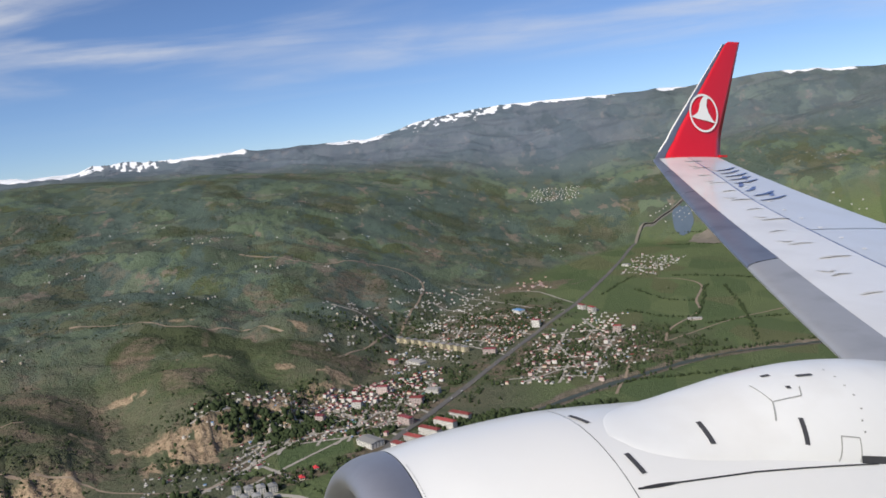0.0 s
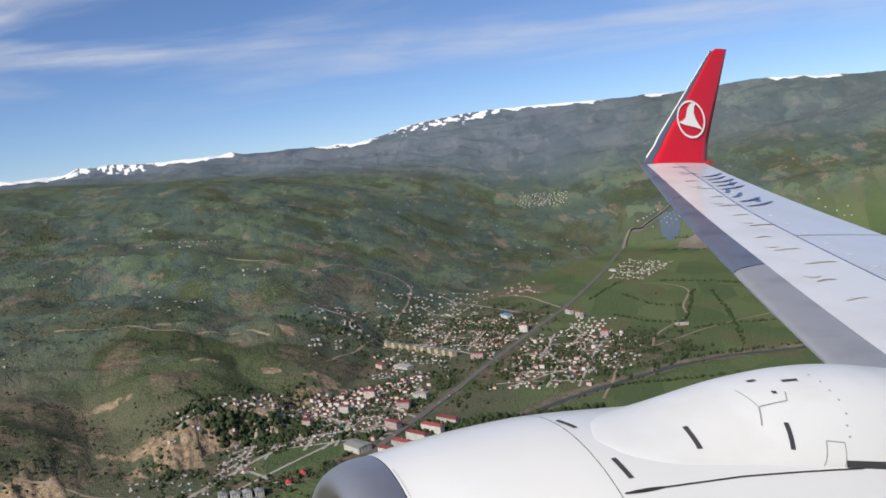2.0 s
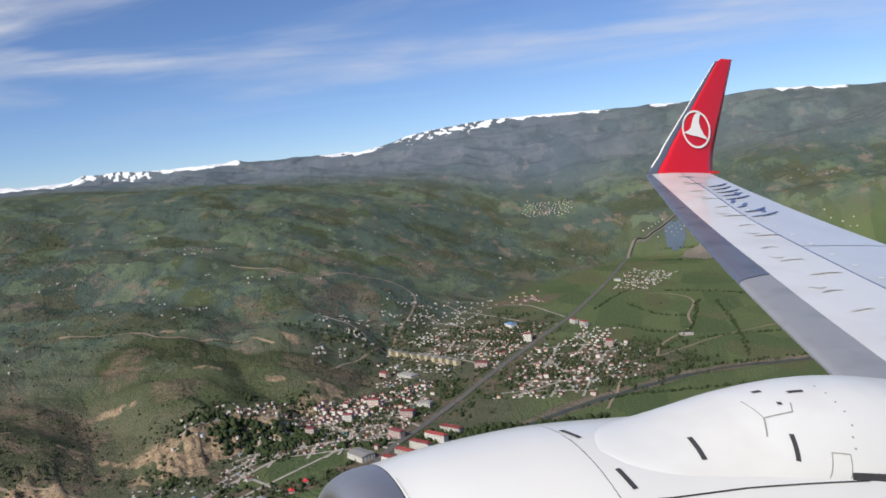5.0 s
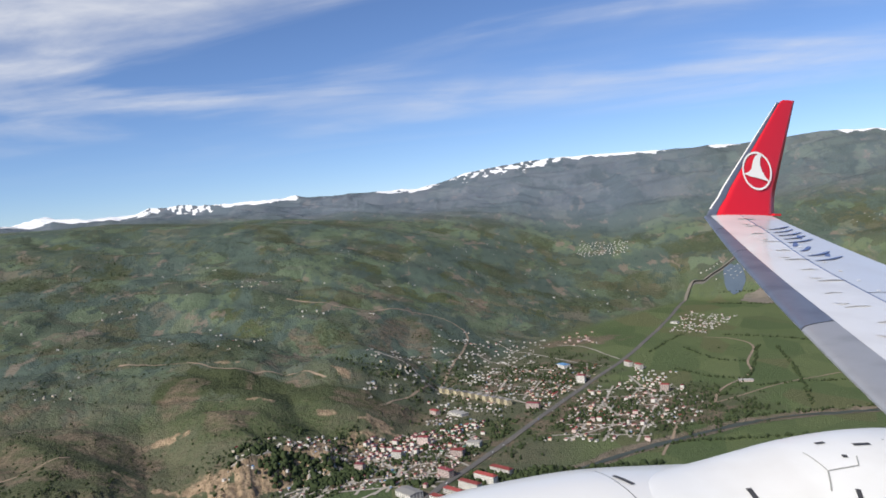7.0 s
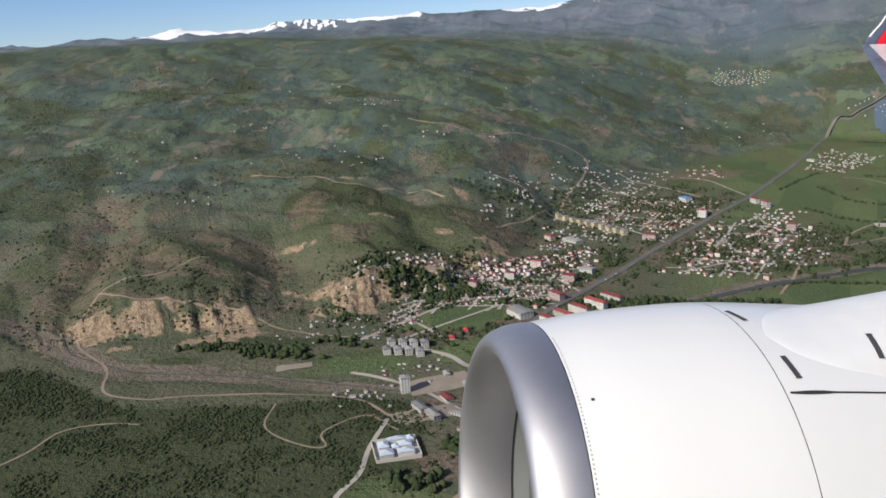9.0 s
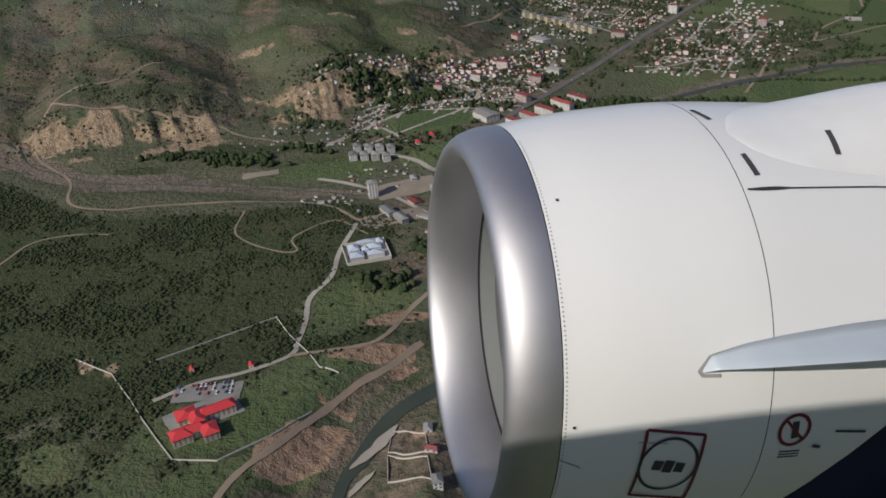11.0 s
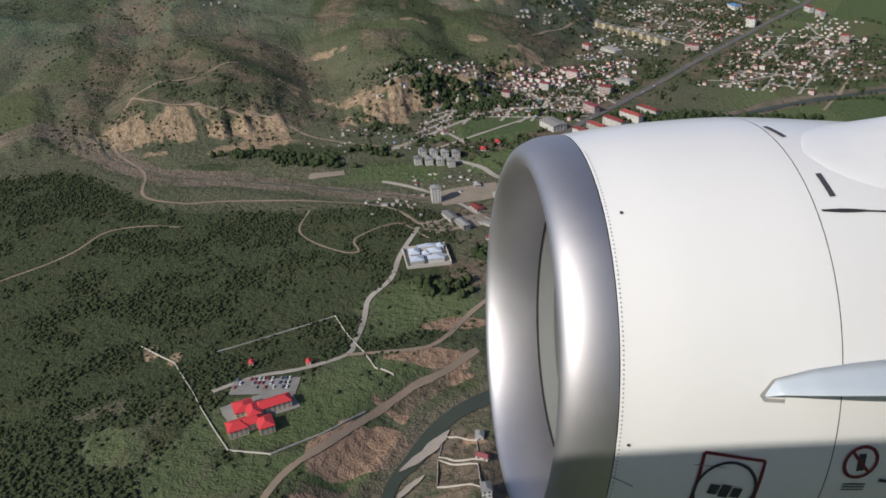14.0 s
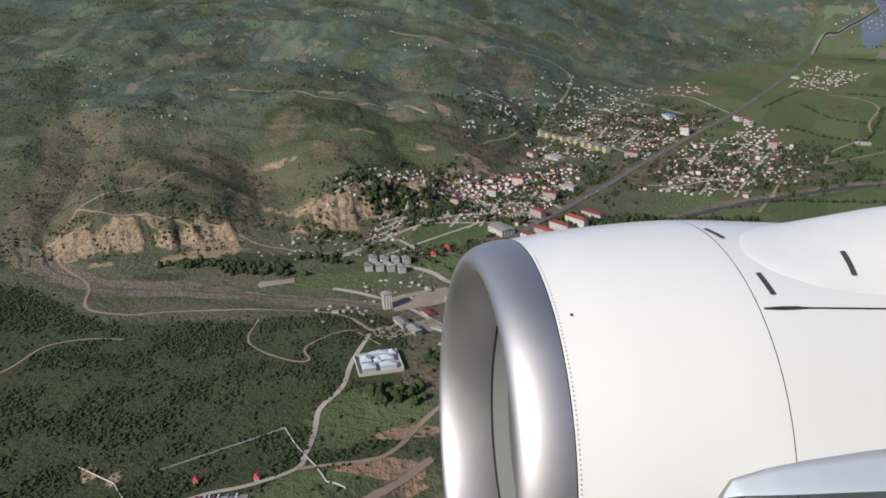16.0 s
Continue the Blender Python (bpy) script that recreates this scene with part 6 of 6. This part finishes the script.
# ---- hotel with bright red hipped roofs on the terrace
hx, hy, hz = site(-33.2, 37.9)
HM = Matrix.Translation((hx, hy, hz)) @ Matrix.Rotation(radians(38), 4, "Z") @ Matrix.Diagonal((0.74, 0.78, 0.72, 1))
hotel = empty_thing("hotel", HM, "cream hotel with bright red hipped roofs on a terrace", "hotel")
for x, y, w, l, fl, turn, hip in ((-14, 15, 22, 20, 3, 0, 9), (19, 7, 15, 40, 3, 90, 6), (-27, -14, 18, 22, 3, 90, 8), (3, -23, 17, 20, 3, 0, 8), (-11, -12, 14, 22, 2.8, 90, 5), (-5, 3, 15, 22, 3.3, 0, 7), (36, 8, 9, 10, 2.6, 0, 5)):
    m = Matrix.Translation((x, y, 0.3)) @ Matrix.Rotation(radians(turn), 4, "Z")
    h = fl * 3.3
    b_ = part("wing_wall", box_data("wing_wall", w, l, h, PAINT["cream"]), hotel, "cream plastered wing", m)
    part("roof", roof_data("roof", w, l, h, 4.2, ROOF["bright"], min(hip, l / 2), 0.9), b_)
    for f in range(int(fl)):
        for side in (-1, 1):
            for span, other, flip in ((l, w, False), (w, l, True)):
                k = max(2, int(span / 5.5))
                vs, fs = [], []
                for i in range(k):
                    c, o, z = -span / 2 + (i + 0.5) * span / k, side * (other / 2 + 0.08), 1.0 + f * 3.3
                    j = len(vs)
                    for du, dz in ((-1.0, 0), (1.0, 0), (1.0, 1.7), (-1.0, 1.7)):
                        vs.append((c + du, o, z + dz) if flip else (o, c + du, z + dz))
                    fs.append((j, j + 1, j + 2, j + 3))
                tagged(part("window_panes", mesh_of("window_panes", vs, fs, M_pane, False), b_), kind="stuff")
flat_patch("pavement_car_park", -32.2, 36.0, 30, 12, 12, M_paving, "grey paved car park beside the hotel", 0.7, "car park", 0.01, 8, True)
flat_patch("pavement_forecourt", -33.0, 37.4, 30, 17, 42, M_paving, "grey paved forecourt round the hotel", 0.6, "forecourt", 0.03, 9, True)
for az, dep in ((-32.9, 34.35), (-28.2, 35.1)):
    block("gate_kiosk", "cream", "bright", 4, 5.5, 1, stand(az, dep, 15), "small kiosk with a bright red roof", "red-roofed kiosks", 2.0, 2.0, 3, "kiosk", False)
for nm, pts in (("stone_wall", [(-40.9, 31.2), (-38.8, 32.9), (-37.7, 36.4), (-36.4, 39.6), (-32.9, 40.6), (-27.9, 40.0), (-23.4, 39.0)]),
                ("stone_wall", [(-35.9, 32.9), (-30.5, 32.6), (-25.4, 32.1), (-22.6, 36.2), (-20.8, 36.9)])):
    line = []
    ss = sites(pts)
    for a, b in zip(ss, ss[1:]):
        for i in range(8):
            x, y = a[0] + (b[0] - a[0]) * i / 8, a[1] + (b[1] - a[1]) * i / 8
            line.append((x, y, float(height(x, y))))
    tagged(new(nm, wall_run(nm, line, None, 1.5, 0.55)), "long whitewashed perimeter wall on the terrace", "wall")
for pts in ([(-17.0, 41.4), (-13.9, 41.9), (-13.8, 43.2), (-17.6, 42.8), (-17.0, 41.4)], [(-17.7, 43.1), (-13.9, 43.5), (-13.7, 45.0), (-18.0, 44.8), (-17.7, 43.1)]):
    line = []
    for a, b in zip(sites(pts), sites(pts)[1:]):
        for i in range(5):
            x, y = a[0] + (b[0] - a[0]) * i / 5, a[1] + (b[1] - a[1]) * i / 5
            line.append((x, y, float(height(x, y))))
    line.append(line[0])
    tagged(new("yard_wall", wall_run("yard_wall", line, None, 1.5, 0.45)), "pale wall round an empty yard", "wall", "yard walls")

# ---- parked and driven cars, at rest
M_car = [material("car_paint_" + n_, c_, 0.35, vary=0.03, coat=0.5) for n_, c_ in (("white", (0.75, 0.75, 0.75)), ("grey", (0.30, 0.31, 0.33)), ("red", (0.4, 0.05, 0.05)), ("blue", (0.06, 0.10, 0.25)))]
M_tyre = material("tyre_rubber", (0.03, 0.03, 0.03), 0.9)


def car_proto(mat, m, label):
    e = empty_thing("car", m, label, "car", "cars in sight")
    sec = [(-2.2, 0.35, 0.75), (-2.1, 0.3, 0.95), (-0.8, 0.3, 1.0), (1.3, 0.3, 1.02), (2.1, 0.3, 0.95), (2.25, 0.35, 0.7)]
    vs = [(s * 0.88, y, z) for y, lo, hi in sec for s, z in ((-1, lo), (-1, hi), (1, hi), (1, lo))]
    part("body", mesh_of("body", vs, grid_faces(6, 4, True) + [(0, 1, 2, 3), (23, 22, 21, 20)], mat, False), e)
    sec = [(-1.5, 0.98, 1.0), (-0.9, 0.98, 1.48), (0.9, 0.98, 1.5), (1.7, 0.98, 1.02)]
    vs = [(s * (0.80 if z < 1.1 else 0.62), y, z) for y, lo, hi in sec for s, z in ((-1, lo), (-1, hi), (1, hi), (1, lo))]
    part("cabin", mesh_of("cabin", vs, grid_faces(4, 4, True), M_pane, False), e)
    vs = [(-0.62, -0.9, 1.51), (0.62, -0.9, 1.51), (0.62, 0.9, 1.53), (-0.62, 0.9, 1.53)]
    part("car_roof", mesh_of("car_roof", vs, [(0, 1, 2, 3)], mat, False), e)
    for x in (-0.82, 0.82):
        for y in (-1.35, 1.35):
            vs = [(x + dx, y + 0.33 * math.cos(a), 0.33 + 0.33 * math.sin(a)) for dx in (-0.1, 0.1) for a in [2 * math.pi * i / 10 for i in range(10)]]
            part("wheel", mesh_of("wheel", vs, [(i, (i + 1) % 10, 10 + (i + 1) % 10, 10 + i) for i in range(10)] + [tuple(range(10)), tuple(range(19, 9, -1))], M_tyre, False), e)
    return e


rc = random.Random(5)
spots = []
lx, ly, _ = site(-32.2, 35.9)
for row in range(3):
    for k in range(13):
        if rc.random() < 0.72:
            u, v = -26 + k * 4.0, -6 + row * 6.5
            a = radians(12)
            spots.append((lx + u * math.cos(a) - v * math.sin(a), ly + u * math.sin(a) + v * math.cos(a), 12 + rc.choice((0, 180)), 0.75))
for i in range(6, len(main_line) - 4, 5):
    q, t = main_line[i], (main_line[i + 1] - main_line[i]).normalized()
    if rc.random() < 0.45 and q.length < 1900:
        sd = rc.choice((-3.7, 3.7))
        spots.append((q.x + t.y * sd, q.y - t.x * sd, math.degrees(math.atan2(-t.x, t.y)), 1.1))
car_by = {}
for x, y, turn, up in spots:
    k = rc.choice((0, 0, 0, 1, 1, 2, 3))
    m = Matrix.Translation((x, y, float(height(x, y)) + up)) @ Matrix.Rotation(radians(turn), 4, "Z")
    if k in car_by:
        copy_thing(car_by[k], m)
    else:
        car_by[k] = car_proto(M_car[k], m, ("white", "grey", "red", "dark blue")[k] + " parked or driven car seen from above")

# ---------------------------------------------------------------- trees and scrub
def leaf_material(name, dark, light):
    m = bpy.data.materials.new(name)
    m.use_nodes = True
    nt = m.node_tree
    b = nt.nodes["Principled BSDF"]
    b.inputs["Roughness"].default_value, b.inputs["Specular IOR Level"].default_value = 0.85, 0.15
    g = nt.nodes.new("ShaderNodeNewGeometry")
    n = nt.nodes.new("ShaderNodeTexNoise")
    n.inputs["Scale"].default_value, n.inputs["Detail"].default_value = 0.9, 4
    nt.links.new(g.outputs["Position"], n.inputs["Vector"])
    s = nt.nodes.new("ShaderNodeMath")
    s.operation = "MULTIPLY_ADD"
    s.inputs[1].default_value, s.inputs[2].default_value = 0.55, 0.0
    nt.links.new(g.outputs["Random Per Island"], s.inputs[0])
    s2 = nt.nodes.new("ShaderNodeMath")
    s2.operation = "MULTIPLY_ADD"
    s2.inputs[1].default_value = 0.7
    nt.links.new(n.outputs["Fac"], s2.inputs[0])
    nt.links.new(s.outputs[0], s2.inputs[2])
    mx = nt.nodes.new("ShaderNodeMixRGB")
    mx.inputs["Color1"].default_value, mx.inputs["Color2"].default_value = (*dark, 1), (*light, 1)
    nt.links.new(s2.outputs[0], mx.inputs["Fac"])
    nt.links.new(mx.outputs[0], b.inputs["Base Color"])
    return m


M_scrub = leaf_material("scrub_leaves", (0.020, 0.031, 0.015), (0.050, 0.064, 0.029))
M_tree = leaf_material("tree_leaves", (0.016, 0.027, 0.013), (0.052, 0.070, 0.029))
bm = bmesh.new()
bmesh.ops.create_icosphere(bm, subdivisions=2, radius=1.0)
bm.verts.ensure_lookup_table()
ICO_V = np.array([v.co[:] for v in bm.verts])
ICO_F = np.array([[v.index for v in f.verts] for f in bm.faces])
bm.free()
bm = bmesh.new()
bmesh.ops.create_icosphere(bm, subdivisions=1, radius=1.0)
ICO1_V = np.array([v.co[:] for v in bm.verts])
ICO1_F = np.array([[v.index for v in f.verts] for f in bm.faces])
bm.free()


def clumps(name, xy, size, mat, label, category, tall=0.9, fine_mesh=True, seed=3):
    """Leafy clumps of uneven outline standing on the land, as one mass."""
    rng = np.random.default_rng(seed)
    bv, bf = (ICO_V, ICO_F) if fine_mesh else (ICO1_V, ICO1_F)
    k, nv = len(xy), len(bv)
    jit = 1 + rng.uniform(-0.38, 0.38, (k, nv, 1))
    v = bv[None] * jit
    a = rng.uniform(0, 6.28, k)
    ca, sa = np.cos(a)[:, None], np.sin(a)[:, None]
    st = rng.uniform(0.75, 1.3, (k, 1))
    x, y = v[:, :, 0] * st, v[:, :, 1] / st
    s = size[:, None]
    vx = (x * ca - y * sa) * s + xy[:, :1]
    vy = (x * sa + y * ca) * s + xy[:, 1:2]
    hz = height(xy[:, 0], xy[:, 1])[:, None]
    vz = v[:, :, 2] * s * tall * rng.uniform(0.8, 1.25, (k, 1)) + hz + s * tall * 0.62
    verts = np.stack([vx, vy, vz], -1).reshape(-1, 3)
    faces = (bf[None] + (np.arange(k) * nv)[:, None, None]).reshape(-1, 3)
    me = bpy.data.meshes.new(name)
    me.vertices.add(len(verts))
    me.vertices.foreach_set("co", verts.ravel())
    me.loops.add(faces.size)
    me.loops.foreach_set("vertex_index", faces.ravel().astype(np.int32))
    me.polygons.add(len(faces))
    me.polygons.foreach_set("loop_start", np.arange(0, faces.size, 3, dtype=np.int32))
    me.update(calc_edges=True)
    me.materials.append(mat)
    return tagged(new(name, me), label, category, kind="stuff")


rng = np.random.default_rng(7)
CELL = RG * np.gradient(RG, axis=0) * np.gradient(CG, axis=1)
VIEW = (AZ > -57) & (AZ < 41) & (DD > 300)
TAKEN = np.array(taken)


def scatter(weight, count, lo, hi):
    p = (np.clip(weight, 0, None) * CELL * VIEW).ravel()
    idx = rng.choice(p.size, count, p=p / p.sum())
    r = RG.ravel()[idx] + rng.uniform(-4, 4, count)
    a = CG.ravel()[idx] + rng.uniform(-0.0016, 0.0016, count)
    return np.stack([r * np.sin(a), r * np.cos(a)], 1), lo + (hi - lo) * rng.random(count) ** 1.8


def off_road(xy, size, gap=10):
    keep = np.ones(len(xy), bool)
    for ax, ay in main_xy[::2]:
        keep &= np.hypot(xy[:, 0] - ax, xy[:, 1] - ay) > 20
    for ob in scene.objects:
        if ob.name.startswith(("road_terrace", "track_scarp", "track_wash", "track_loop", "track_wood", "road_bypass")):
            co = np.array([v.co[:2] for v in ob.data.vertices])[::4]
            for ax, ay in co:
                keep &= np.hypot(xy[:, 0] - ax, xy[:, 1] - ay) > gap
    keep &= ~((np.abs(xy[:, 0] - hx) < 42) & (np.abs(xy[:, 1] - hy) < 42)) & ~(np.hypot(xy[:, 0] - cx, xy[:, 1] - cy) < 46) & ~(np.hypot(xy[:, 0] - lx, xy[:, 1] - ly) < 34)
    return xy[keep], size[keep]


dens = fbm(GX / 45, GY / 45, 103, 3)
xy, sz = off_road(*scatter(wood * (0.05 + smooth(0.36, 0.60, dens + 0.5 * (patch - 0.5))), 23000, 0.6, 2.6), 5)
clumps("scrub_bushes", xy, sz, M_scrub, "dense dark green scrub covering the terrace", "scrub", 0.62, False)
xy, sz = off_road(*scatter(np.maximum.reduce([blob(2, 18.9, 170, 34), blob(-14.5, 17.3, 110, 45) * 0.8, blob(-29, 20.2, 130, 30) * 0.7 * smooth(0.46, 0.56, dens), blob(-22, 20.6, 70, 24) * 0.5 * smooth(0.46, 0.56, dens), blob(-10.8, 28.8, 40, 26), blob(-15, 31, 30, 14) * 0.5]), 1700, 2.2, 5.2))
clumps("grove_trees", xy, sz, M_tree, "dark green grove of broadleaf trees", "trees", 1.15, True, 5)
xy, sz = off_road(*scatter((town * smooth(0.40, 0.62, dens) + 0.08 * town) * (1 - field), 5600, 1.2, 3.8))
clumps("town_trees", xy, sz, M_tree, "dark green garden trees between the houses", "trees", 1.2, False, 6)
xy, sz = scatter((hill * smooth(0.45, 0.65, patch) * smooth(0.46, 0.58, dens) + 0.03 * hill) * (DD < 3300) * (1 - cliff), 9500, 0.8, 2.7)
clumps("hillside_shrubs", xy, sz, M_scrub, "dark shrubs scattered over the hillsides", "shrubs", 0.8, False, 8)
xy, sz = scatter(bluffy * smooth(0.45, 0.6, dens), 1100, 0.9, 2.8)
clumps("bluff_shrubs", xy, sz, M_tree, "dark shrubs clinging to the eroded bluffs", "shrubs", 0.9, False, 9)
hedge_xy = []
for pts in ([(12.5, 15.9), (16.5, 15.4), (20, 14.9), (26, 14.2)], [(14.8, 14.4), (17.6, 12.5), (18.3, 10.6)], [(16.0, 9.8), (19, 10.0), (23, 10.4)], [(15.5, 7.6), (19, 7.8), (24, 7.9)], [(13.5, 10.6), (15.5, 11.4), (17.4, 11.6)], [(18.2, 13.2), (22, 12.9), (28, 12.2)],
            [(9.6, 17.6), (13.0, 16.9), (16.6, 16.7), (22, 16.2)], [(19.5, 10.6), (20.6, 12.2), (21.5, 14.4)], [(12.8, 12.0), (15.2, 12.6), (17.4, 12.8)], [(-9.0, 23.4), (-11.4, 22.0), (-13.6, 20.9)], [(11.2, 10.8), (13.4, 9.7), (15.0, 9.6)], [(16, 6.9), (20, 6.9), (26, 6.7)]):
    for q in spline(sites(pts), 5):
        for _ in range(2):
            if rnd.random() < 0.5:
                hedge_xy.append((q.x + rnd.uniform(-5, 5), q.y + rnd.uniform(-5, 5)))
hedge_xy = np.array(hedge_xy)
clumps("hedgerow_trees", hedge_xy, 1.4 + 2.2 * rng.random(len(hedge_xy)) ** 1.5, M_tree, "dark hedgerow trees between the fields", "trees", 1.1, False, 10)
